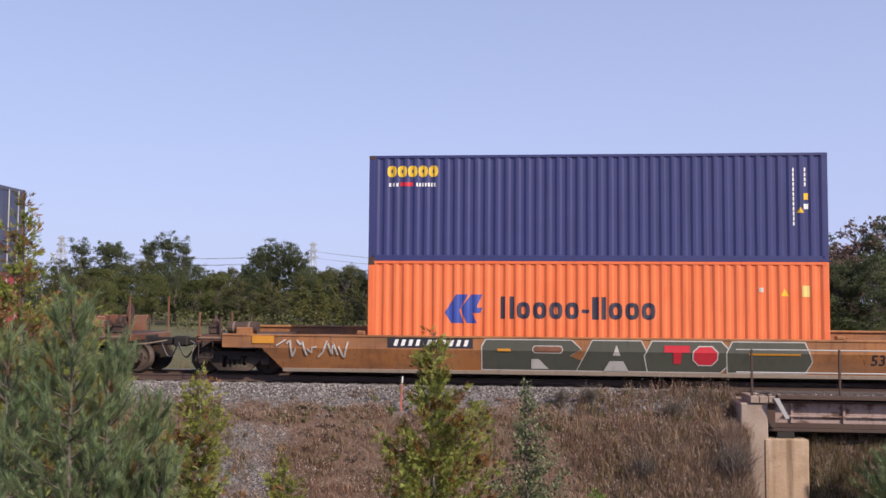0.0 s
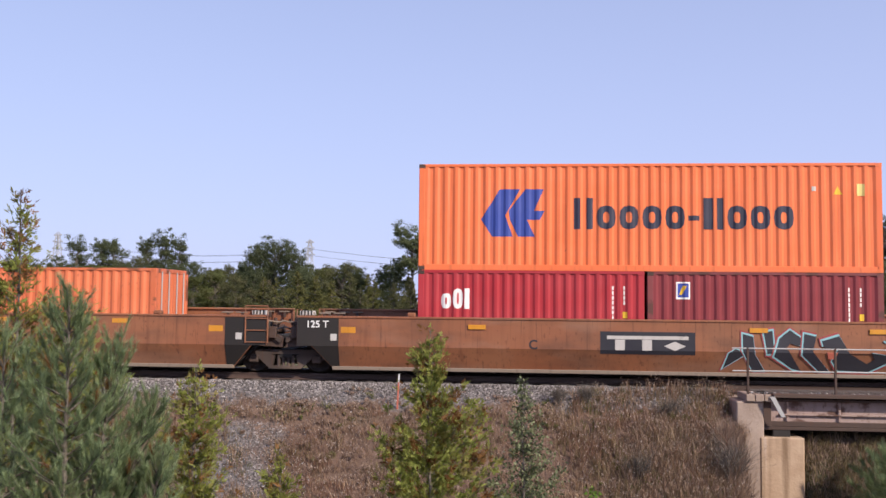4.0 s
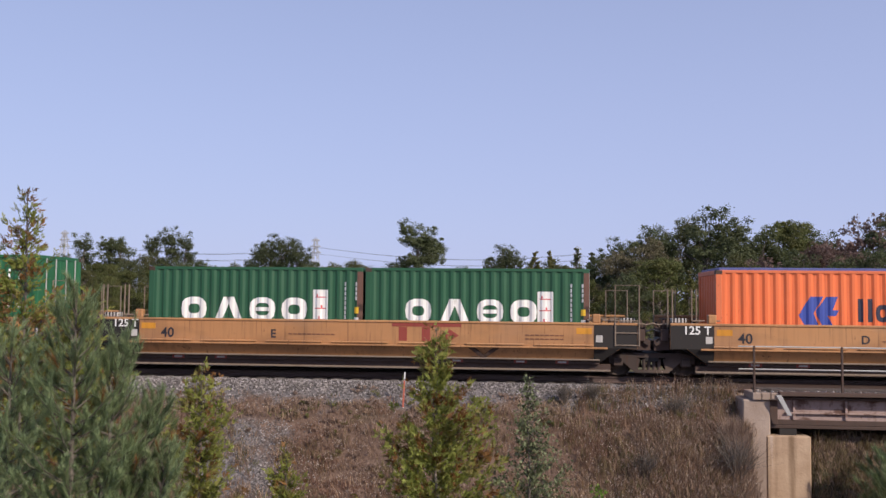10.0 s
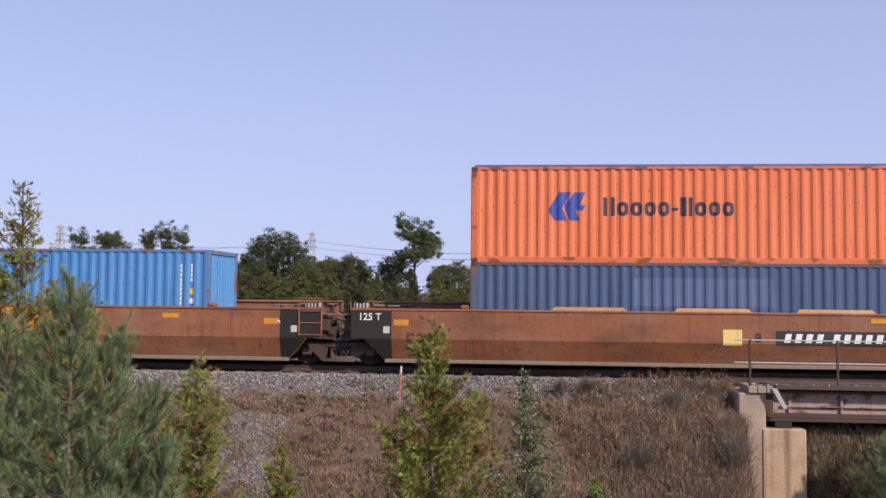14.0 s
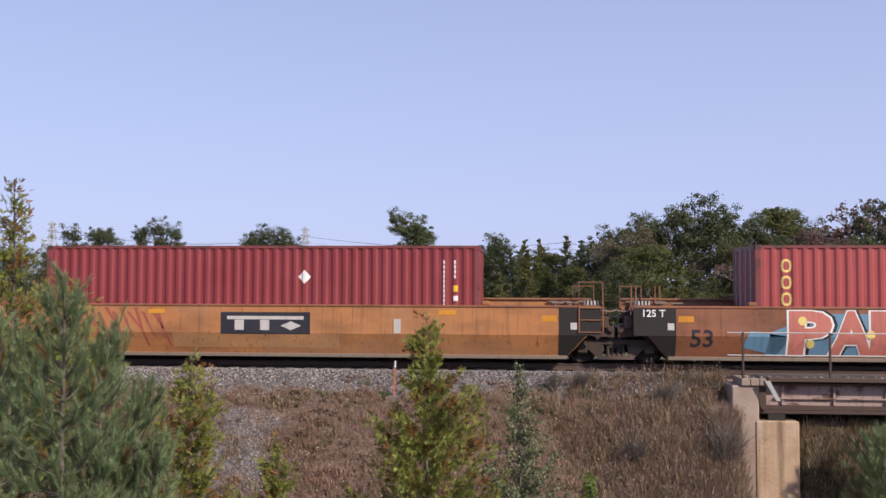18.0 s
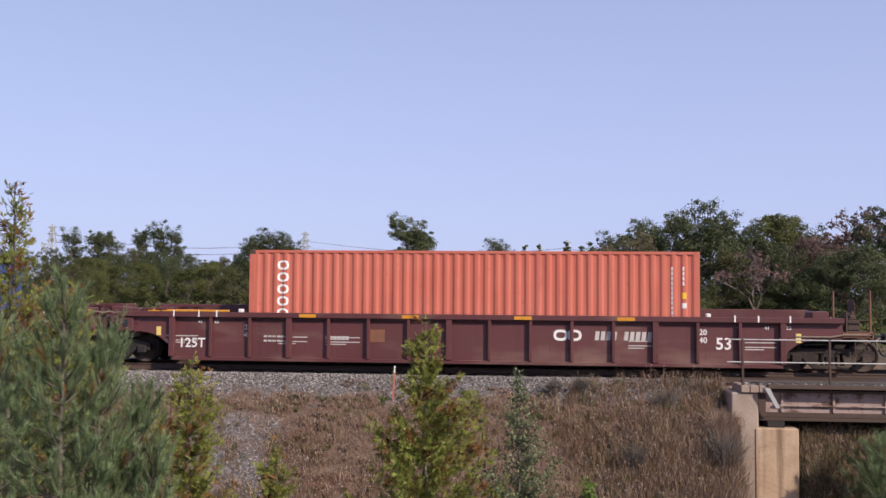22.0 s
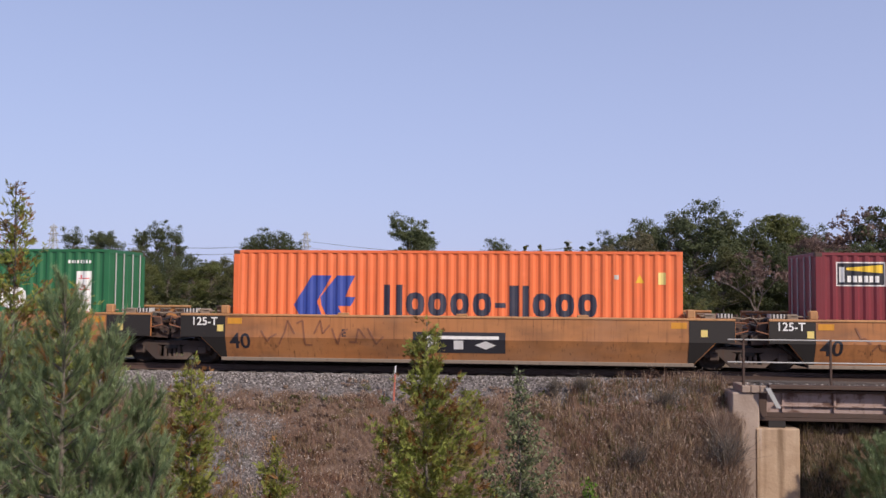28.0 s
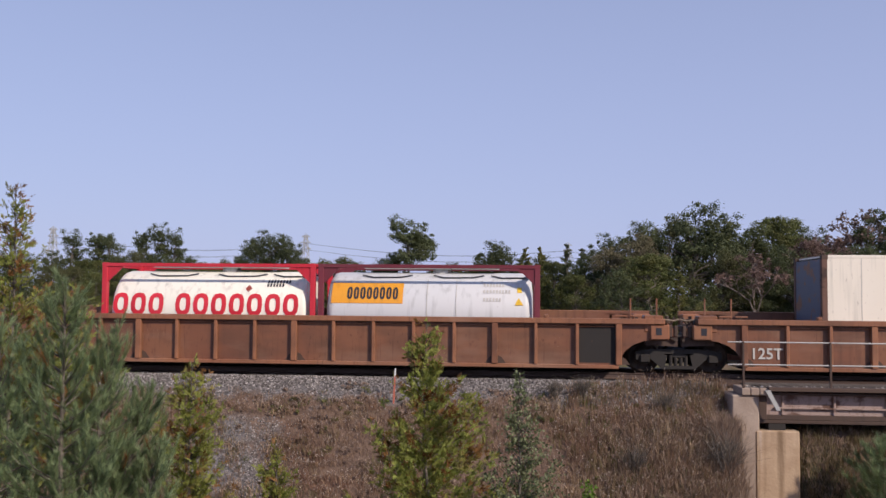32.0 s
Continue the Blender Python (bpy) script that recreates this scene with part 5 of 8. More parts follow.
     ringed("silver_spray", [(2.5, 0.55), (2.9, 0.4), (5.0, 0.36), (5.9, 0.45), (6.1, 0.8), (6.2, 1.3), (5.5, 1.42), (3.9, 1.44), (3.3, 1.3), (2.7, 1.42), (2.45, 1.05)], INK, SILVER_SPRAY, 0.025) + scrawl(2.55, 6.1, 0.48, 1.38, GRIME, 12, 73, 0.035) + scrawl(2.7, 6.0, 0.5, 1.3, OLD_WHITE, 9, 74, 0.018) + [("spray_outline", ring(-1.72, 0.76, -0.9, 1.5, 0.035) + ring(-0.85, 0.80, -0.1, 1.46, 0.03) + ring(-0.05, 0.80, 0.55, 1.46, 0.03) + ring(0.5, 0.76, 1.4, 1.5, 0.035), OLD_WHITE)] + scrawl(-1.5, 1.2, 0.85, 1.4, GRIME, 7, 72, 0.03) + number_panel(-4.9, -1.75, 0.82, 1.16, GRIME) + fig("53", -8.15, 0.61, 0.34, GRIME) + flashes([-8.6, -5.7], 1.36, w=0.8)),
    ("k", -367.16, SM, 53, 1.52, RUST_BROWN, RUST_BROWN, C, C, "dull rust-brown well car with a black number band",
     [("number_panel", rect(-6.6, 0.78, -3.2, 1.09), GRIME)] + number_bars(-6.35, -3.5, 0.84, 1.03, OLD_WHITE) + [("black_band", rect(2.11, 0.64, 4.73, 1.08), INK), ("orange_label", rect(-8.1, 0.97, -7.65, 1.22), DULL_YELLOW), ("pale_line", rect(-6.0, 1.13, 8.0, 1.16), OLD_WHITE)] + flashes([-0.3, 3.6], 1.25)),
    ("l", -389.92, "ribbed", 53, 1.46, OXIDE, OXIDE, J, C, "dark oxide-red ribbed well car with white stencils",
     fig("125T", -7.98, 0.51, 0.26, WHITE) + [("owner_mark", ring(2.24, 0.80, 2.62, 1.1, 0.07) + ring(2.6, 0.80, 2.98, 1.1, 0.07), WHITE), ("pale_patch", rect(-2.77, 0.7, -2.28, 1.04), BROWN_LIGHT)] + number_bars(3.32, 4.84, 0.83, 1.06, OLD_WHITE) + fig("53", 6.45, 0.63, 0.31, WHITE) + fig("20\n40", -6.15, 1.0, 0.15, WHITE) + fig("20\n40", 6.03, 1.0, 0.15, WHITE) + [("stencil_marking", bars(-5.6, 0.8, 5, 0.09, 0.05, 0.03) + bars(-5.6, 0.68, 5, 0.09, 0.05, 0.03) + bars(-3.9, 0.75, 6, 0.09, 0.1, 0.02), OLD_WHITE)]),
    ("l", -410.02, "ribbed", 53, 1.46, OXIDE, OXIDE, J, J, "dark oxide-red ribbed well car with chalk scribbles",
     fig("125T", -8.02, 0.47, 0.28, WHITE) + fig("53", 6.45, 0.60, 0.31, WHITE) + fig("20\n40", -6.2, 1.05, 0.15, WHITE) + fig("20\n40", 6.03, 1.05, 0.15, WHITE) + [("pale_patch", rect(-2.82, 0.72, -2.32, 1.06), BROWN_LIGHT), ("stencil_marking", bars(-5.7, 0.85, 5, 0.09, 0.05, 0.03) + bars(-5.7, 0.7, 5, 0.09, 0.05, 0.03), OLD_WHITE)] + scrawl(2.2, 5.0, 0.6, 1.0, OLD_WHITE, 5, 81, 0.012)),
    ("l", -429.57, "ribbed", 53, 1.46, OXIDE, OXIDE, C, J, "dark oxide-red ribbed well car with white stencils",
     number_bars(-5.75, -4.28, 0.88, 1.09, OLD_WHITE) + fig("53", 6.45, 0.62, 0.31, WHITE) + fig("20\n40", -6.2, 1.05, 0.15, WHITE) + fig("20\n40", 6.03, 1.05, 0.15, WHITE) + [("stencil_marking", bars(4.9, 0.85, 6, 0.07, 0.05, 0.03) + bars(4.9, 0.7, 6, 0.07, 0.05, 0.03), OLD_WHITE)]),
    ("m", -451.19, SM, 40, 1.42, AMBER, TAN, J, C, "amber well car with faint sprayed outlines and flaps",
     number_panel(1.67, 4.05, 0.74, 1.06) + fig("40", -6.08, 0.50, 0.42) + fig("125-T", -7.2, 1.18, 0.22, WHITE) + frame_label(7.2, 1.0) + scrawl(-5.2, -2.6, 0.5, 1.3, BROWN_LIGHT, 6, 91, 0.025) + fig("B", 1.2, 0.8, 0.22) + flashes([-5.4, -2.9], 1.1)),
    ("m", -466.75, SM, 40, 1.42, AMBER, TAN, J, J, "amber well car with rubbed paint", fig("40", -6.08, 0.50, 0.42) + scrawl(2.2, 4.4, 0.6, 1.2, BROWN_LIGHT, 5, 92, 0.025) + flashes([5.0], 1.1)),
    ("m", -482.59, SM, 40, 1.42, AMBER, TAN, J, J, "amber well car with a black mark panel",
     owner_mark(-0.98, 1.14, 0.57, 0.93, WHITE, INK) + fig("40", -6.08, 0.50, 0.42) + fig("125-T", -7.2, 1.14, 0.22, WHITE) + fig("D", -2.9, 0.82, 0.2) + scrawl(-5.3, -1.8, 0.55, 1.3, BROWN_LIGHT, 8, 93, 0.025)),
    ("m", -498.2, SM, 40, 1.42, AMBER, TAN, J, J, "amber well car with a black mark panel",
     owner_mark(-0.88, 1.24, 0.54, 0.90, WHITE, INK) + fig("40", -6.08, 0.50, 0.42) + fig("125-T", -7.15, 1.12, 0.22, WHITE) + fig("E", -3.0, 0.85, 0.2) + scrawl(-5.3, -1.9, 0.6, 1.3, BROWN_LIGHT, 7, 94, 0.025)),
    ("m", -513.95, SM, 40, 1.42, AMBER, TAN, C, J, "amber well car with a dusty wall",
     number_panel(-3.98, -1.8, 0.79, 1.06) + fig("40", -6.08, 0.50, 0.42) + scrawl(1.6, 5.4, 0.55, 1.25, BROWN_LIGHT, 8, 95, 0.02) + [("black_label", rect(-1.5, 0.8, -1.35, 0.98), INK)]),
    ("n", -535.63, "ribbed", 53, 1.46, BROWN, BROWN_LIGHT, J, C, "rusty brown ribbed well car with worn stencils",
     fig("125T", -7.98, 0.51, 0.28, OLD_WHITE) + number_bars(3.49, 4.86, 0.85, 1.03, DUST) + fig("53", 5.55, 0.68, 0.27, GRIME) + [("dark_patch", rect(-8.05, 0.32, -7.05, 1.28), SOOT)]),
    ("n", -555.41, "ribbed", 53, 1.46, BROWN, BROWN_LIGHT, J, J, "rusty brown ribbed well car",
     fig("125T", -8.0, 0.46, 0.29, OLD_WHITE) + fig("53", 6.5, 0.68, 0.27, BROWN) + [("dark_patch", rect(7.12, 0.30, 8.10, 1.30), SOOT)]),
    ("n", -574.94, "ribbed", 53, 1.46, BROWN, BROWN_LIGHT, C, J, "rusty brown ribbed well car carrying tanks",
     fig("53", 6.48, 0.68, 0.27, BROWN) + [("dark_patch", rect(7.12, 0.30, 8.10, 1.30), SOOT)] + number_bars(-5.6, -4.2, 0.8, 1.02, BROWN)),
]
for i, (set_name, x, style, size, rim, wall, chord, le, re, label, marks) in enumerate(CARS):
    half = 6.096
    gl = (x - CARS[i + 1][1] - 12.192) if i + 1 < len(CARS) else 11.38
    gr = (CARS[i - 1][1] - x - 12.192) if i else 11.38

    def reach(kind, gap, other):
        if kind == J or other == size:
            return half + gap / 2
        return half + (5.69 if size == 53 else gap - 5.69)
    dl = reach(le, gl, CARS[i + 1][3] if i + 1 < len(CARS) else 53)
    dr = reach(re, gr, CARS[i - 1][3] if i else 53)
    wagon = well_car(label, style, x + half, (le, dl, True), (re, dr, re == C), rim, wall, chord, size, marks, "cars of the train", 2.45 if style == "ledge" else 1.86 if set_name in "cdfi" else 2.2)
    if (set_name, x) in (("i", -242.65), ("k", -367.16), ("m", -451.19)):
        for u in (-3.95, -0.75, 2.35):
            part("hinged_flap", Geo().add([(u, -1.53, rim), (u + 2.0, -1.53, rim), (u + 1.9, -1.50, rim + 0.10), (u + 0.1, -1.50, rim + 0.10), (u, -1.49, rim), (u + 2.0, -1.49, rim), (u + 1.9, -1.47, rim + 0.10), (u + 0.1, -1.47, rim + 0.10)], [(0, 1, 2, 3), (7, 6, 5, 4), (0, 4, 5, 1), (1, 5, 6, 2), (2, 6, 7, 3), (3, 7, 4, 0)]), TAN, wagon, "pale worn flap folded up on the rim")
    elif set_name in "m":
        for u in (-3.1, 0.1, 3.3):
            part("rim_block", Geo().box(u, u + 0.3, -1.54, -1.40, rim, rim + 0.07, 0.015), TAN, wagon)
    if style != "ribbed":
        for u in (-6.35, 6.15):
            part("corner_guide", Geo().box(u, u + 0.22, -1.50, -1.30, rim, rim + (0.24 if size == 40 else 0.12), 0.03), TAN if size == 40 else wall, wagon)
    else:
        for u in (-6.3, 6.2):
            part("corner_guide", Geo().box(u, u + 0.12, -1.50, -1.30, rim, rim + 0.10, 0.02), WHITE if wall is OXIDE else chord, wagon)
        if wall is OXIDE:
            for u, w in ((-8.35, 0.9), (-5.2, 0.8), (-3.9, 0.95), (7.2, 0.8), (4.2, 0.7)):
                for z in (0.62, 0.68, 0.80):
                    part("stencil_line", Geo().box(u, u + w * (0.6 if z == 0.62 else 1), -1.4045, -1.40, z, z + 0.025), OLD_WHITE, wagon)
            for text, u in (("53", -8.2), ("41", -7.45), ("48", -7.0), ("45", 7.0), ("41", 7.7), ("53", 8.25)):
                part("stencilled_figure", lettering(text, 0.10, u, 1.16, -1.404), WHITE, wagon)
            for u in (-8.62, 8.50):
                part("yellow_label", Geo().box(u, u + 0.13, -1.406, -1.40, 0.82, 1.06), PALE_YELLOW, wagon)
            part("top_flash", Geo().box(-8.9, -6.6, -1.40, -1.30, rim + 0.012, rim + 0.07, 0.01), DULL_YELLOW, wagon, "worn yellow strip on the rim")
            for u in (-8.1, -7.4, -6.9, 6.9, 7.5, 8.3):
                part("load_tick", Geo().box(u, u + 0.04, -1.552, -1.548, rim - 0.12, rim + 0.06), WHITE, wagon)
        for u in (-4.6, -1.8, 1.2, 3.9) if set_name in "bl" else ():
            part("reflector", Geo().box(u, u + 0.46, -1.551, -1.545, rim - 0.11, rim - 0.02), DULL_YELLOW, wagon)

UP = DECK + HC
UPS = DECK + STD
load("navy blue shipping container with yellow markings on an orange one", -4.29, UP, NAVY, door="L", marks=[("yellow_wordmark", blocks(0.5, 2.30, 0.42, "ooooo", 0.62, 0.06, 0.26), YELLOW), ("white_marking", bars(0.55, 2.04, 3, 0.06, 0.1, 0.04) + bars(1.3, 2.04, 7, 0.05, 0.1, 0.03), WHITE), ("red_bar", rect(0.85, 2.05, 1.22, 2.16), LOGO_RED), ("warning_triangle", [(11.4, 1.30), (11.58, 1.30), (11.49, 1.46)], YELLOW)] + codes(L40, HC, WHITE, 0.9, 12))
load(S + ", under a navy one", -4.29, DECK, ORANGE, marks=marks_small())
load("faded slate-blue steel shipping container with bluer repainted patches", -27.79, UPS, SLATE, H=STD, marks=marks_red_badge() + [("blue_patch", [rect(4.3, 0.9, 7.4, 1.9), rect(4.9, 0.25, 7.4, 0.9), rect(0.6, 0.22, 2.2, 0.8), rect(9.5, 0.2, 11.2, 0.75)], PATCH_BLUE)])
twenties(-27.79, DECK, dict(label="maroon short shipping container with an upright yellow wordmark", material=ROSE, marks=column(0.57, 2.0, 3, 0.36, 0.28, PALE_YELLOW) + [("code_marking", bars(4.75, 2.1, 4) + bars(4.75, 1.95, 6) + bars(4.75, 1.8, 3), WHITE)]),
         dict(label="faded maroon short shipping container with dark patches", material=ROSE, marks=flag(0.8, 1.84) + [("dark_patch", rect(2.45, 2.0, 2.82, 2.42), BROWN), ("dark_patch", rect(3.85, 1.82, 4.25, 2.2), BROWN)] + codes(L20, STD, WHITE, 0.7)))
load("faded slate-blue shipping container with a large repainted square", -51.38, UPS, SLATE, H=STD, door="L", marks=marks_red_badge() + [("blue_patch", rect(4.35, 0.22, 7.85, 2.25), PATCH_BLUE), ("blue_patch", [rect(9.7, 0.2, 11.6, 0.62), rect(0.5, 0.2, 2.6, 0.6)], PATCH_BLUE), ("white_label", rect(10.95, 0.2, 11.08, 0.28), WHITE)])
twenties(-51.38, DECK, dict(label="green short shipping container with white signs", material=GREEN, marks=marks_green20()), dict(label="orange short shipping container with a blue emblem", material=ORANGE, marks=marks_20(0.55)))
load(S + ", stacked on two short ones", -70.84, UPS, ORANGE, marks=marks_big())
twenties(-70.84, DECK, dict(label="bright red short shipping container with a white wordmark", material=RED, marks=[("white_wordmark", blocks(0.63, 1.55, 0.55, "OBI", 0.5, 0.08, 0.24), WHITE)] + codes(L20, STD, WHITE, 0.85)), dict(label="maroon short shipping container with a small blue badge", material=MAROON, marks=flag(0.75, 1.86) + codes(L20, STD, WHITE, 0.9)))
load("orange shipping container with blue emblem, low in its car", -90.38, DECK, ORANGE_OLD, H=STD, marks=ship_line(0.47, 1.1, 0.78, 1.98, 0.60) + [("warning_triangle", [(4.9, 1.9), (5.1, 1.9), (5.0, 2.1)], YELLOW)])
load("green shipping container with white signs on two short ones", -113.97, UPS, GREEN, door="L", marks=marks_green40(1.27) + [("white_marking", bars(5.57, 0.78, 12, 0.06, 0.2, 0.03), WHITE)])
twenties(-113.97, DECK, dict(label="orange short shipping container with soot stains", material=ORANGE_OLD, marks=marks_20(0.32)), dict(label="maroon short shipping container with a small blue badge", material=MAROON, marks=flag(0.75, 1.88) + codes(L20, STD, WHITE, 0.9)))
load(S + " and large dark wordmark", -135.75, DECK, ORANGE, marks=marks_big())
load("maroon steel shipping container with a small blue badge", -151.04, DECK, MAROON, marks=flag(0.67, 2.22) + codes(L40, HC, WHITE, 0.95) + [("warning_triangle", [(11.0, 1.5), (11.2, 1.5), (11.1, 1.68)], YELLOW)])
load(S + " under a blue tarpaulin top", -166.52, DECK, ORANGE, H=STD, marks=marks_small(2.11, 1.14, 0.78, 3.62, 0.60, False) + [("warning_triangle", [(10.95, 1.9), (11.17, 1.9), (11.06, 2.1)], YELLOW)], top=TARP, rail=ORANGE_OLD)
twenties(-182.01, DECK, dict(label="green short shipping container with white signs", material=GREEN_DULL, marks=marks_green20()), dict(label="green short shipping container with white signs", material=GREEN_DULL, marks=marks_green20(1.1)))
load("green steel shipping container with large white signs", -197.44, DECK, GREEN, marks=marks_green40(1.22))
load("faded slate-blue shipping container with dark blue repainted steps", -219.09, DECK, SLATE, marks=[("blue_patch", [rect(2.15, 1.2, 3.6, 1.75), rect(4.1, 1.2, 5.3, 1.75), rect(5.3, 1.2, 6.1, 2.1), rect(6.1, 1.2, 6.75, 2.42), rect(6.75, 1.2, 7.8, 1.65)], PATCH_BLUE), ("white_label", rect(10.1, 2.1, 10.7, 2.25), WHITE)] + codes(L40, HC, WHITE, 1.1, 13))
load("orange shipping container with blue tarpaulin on a steel-blue one", -242.65, UPS, ORANGE_OLD, H=STD, door="L", marks=marks_small(2.07, 1.14, 0.77, 3.55, 0.5, False), top=TARP)
load("steel-blue shipping container with a darker repainted band", -242.65, DECK, STEEL_BLUE, H=STD, door="L", marks=[("pale_patch", rect(4.32, 1.45, 7.98, 2.2), PALE_STEEL)] + codes(L40, STD, WHITE, 0.9))
load("sky-blue steel shipping container with rusty corner posts", -262.1, DECK, SKY_BLUE, door="L", marks=[("white_badge", rect(0.69, 2.18, 1.1, 2.65), WHITE), ("badge_mark", rect(0.80, 2.26, 0.87, 2.56), LOGO_BLUE)] + codes(L40, HC, WHITE, 0.85))
load(S + ", stacked on one of its kind", -281.68, UPS, ORANGE, H=STD, marks=marks_small(2.08, 1.06, 0.83, 3.6, 0.52, False))
load(S + ", under one of its kind", -281.68, DECK, ORANGE, H=STD, marks=marks_small(2.14, 1.08, 0.83, 3.66, 0.52, False))
load("maroon steel shipping container with an upright yellow wordmark", -305.33, DECK, ROSE, door="L", marks=column(0.66, 2.18, 3, 0.36, 0.29, PALE_YELLOW) + [("code_marking", bars(10.95, 2.42, 4) + bars(10.95, 2.26, 6) + bars(10.95, 2.1, 4), WHITE), ("warning_triangle", [(11.35, 1.6), (11.55, 1.6), (11.45, 1.8)], YELLOW), ("yellow_label", rect(11.7, 1.64, 11.82, 1.8), YELLOW)])
load("maroon steel shipping container with a small white diamond", -324.77, DECK, MAROON, door="L", marks=[("white_diamond", [(7.19, 2.04), (7.37, 1.85), (7.55, 2.04), (7.37, 2.23)], WHITE)] + codes(L40, HC, WHITE, 1.0, 13))
load(S + ", rusty along its edges", -344.18, DECK, ORANGE_OLD, marks=marks_small(2.13, 1.36, 0.70, 3.5, 0.58, False) + [("warning_label", rect(11.45, 2.0, 11.62, 2.3), PALE_YELLOW)])
load("burgundy steel shipping container with a white bar at its foot", -367.16, DECK, BURGUNDY, door="L", marks=[("white_bar", rect(5.18, 1.22, 7.16, 1.32), WHITE), ("white_label", rect(0.4, 1.5, 0.52, 1.62), WHITE)] + codes(L40, HC, WHITE, 1.0, 12))
load("coral red steel shipping container with an upright white wordmark", -389.92, DECK, CORAL, door="L", marks=column(0.79, 2.35, 5, 0.27, 0.32, WHITE) + codes(L40, HC, WHITE, 0.75, 12))
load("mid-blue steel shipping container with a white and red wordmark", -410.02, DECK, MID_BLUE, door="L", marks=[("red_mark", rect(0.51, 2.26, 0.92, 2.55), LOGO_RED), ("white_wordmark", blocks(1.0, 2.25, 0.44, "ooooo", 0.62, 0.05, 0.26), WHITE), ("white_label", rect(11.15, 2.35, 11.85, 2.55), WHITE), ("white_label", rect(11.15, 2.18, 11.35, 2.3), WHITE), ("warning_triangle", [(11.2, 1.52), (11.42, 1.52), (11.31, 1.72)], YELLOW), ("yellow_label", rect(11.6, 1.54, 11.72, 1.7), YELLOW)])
load("faded maroon steel shipping container with an upright yellow wordmark", -429.57, DECK, ROSE, door="L", marks=column(0.64, 2.25, 4, 0.33, 0.31, PALE_YELLOW) + [("code_marking", bars(11.1, 2.42, 4) + bars(11.1, 2.26, 6) + bars(11.1, 2.1, 4), WHITE), ("yellow_label", rect(11.3, 1.5, 11.42, 1.66), YELLOW)])


def beam_badge(u, v):
    return [("white_badge", rect(u, v, u + 1.25, v + 0.63), WHITE), ("black_badge", rect(u + 0.03, v + 0.03, u + 1.22, v + 0.60), INK), ("yellow_beam", [(u + 0.25, v + 0.42), (u + 1.18, v + 0.34), (u + 1.18, v + 0.56), (u + 0.25, v + 0.48)], YELLOW), ("white_marking", [rect(u + 0.08, v + 0.1, u + 0.2, v + 0.5)] + bars(u + 0.28, v + 0.1, 6, 0.1, 0.17, 0.04), WHITE)]


load("burgundy steel shipping container with a black and yellow badge", -451.19, DECK, BURGUNDY, marks=beam_badge(0.53, 2.02) + codes(L40, HC, WHITE, 0.9, 12))
load("green steel shipping container with large white signs", -466.75, DECK, GREEN, marks=marks_green40(1.22))
load("burgundy steel shipping container with a black and yellow badge", -482.59, DECK, BURGUNDY, door="L", marks=beam_badge(0.53, 2.02) + codes(L40, HC, WHITE, 0.9, 12))
load(S + " and large dark wordmark", -498.2, DECK, ORANGE, marks=marks_big())
load("green steel shipping container with large white signs", -513.95, DECK, GREEN, marks=four_signs((2.5, 4.65, 6.87, 9.0), 1.22, 0.62, 0.78) + script_panel(11.25, 1.05, 2.28, L40) + [("code_marking", bars(11.0, 2.5, 8), WHITE)])
twenties(-535.63, DECK, dict(label="maroon short shipping container with small white codes", material=ROSE, marks=[("code_marking", bars(0.8, 2.3, 1, 0.08, 0.14) + bars(0.8, 2.1, 3) + bars(0.74, 1.6, 2), WHITE)] + codes(L20, STD, WHITE, 0.85)), dict(label="teal short shipping container with an upright white panel", material=TEAL, marks=[("white_panel", rect(0.72, 1.2, 1.12, 2.25), WHITE)] + [("upright_wordmark", sum((ring(0.80, 2.0 - i * 0.21, 1.04, 2.17 - i * 0.21, 0.045, 10) for i in range(5)), []), INK)] + codes(L20, STD, WHITE, 0.95)))


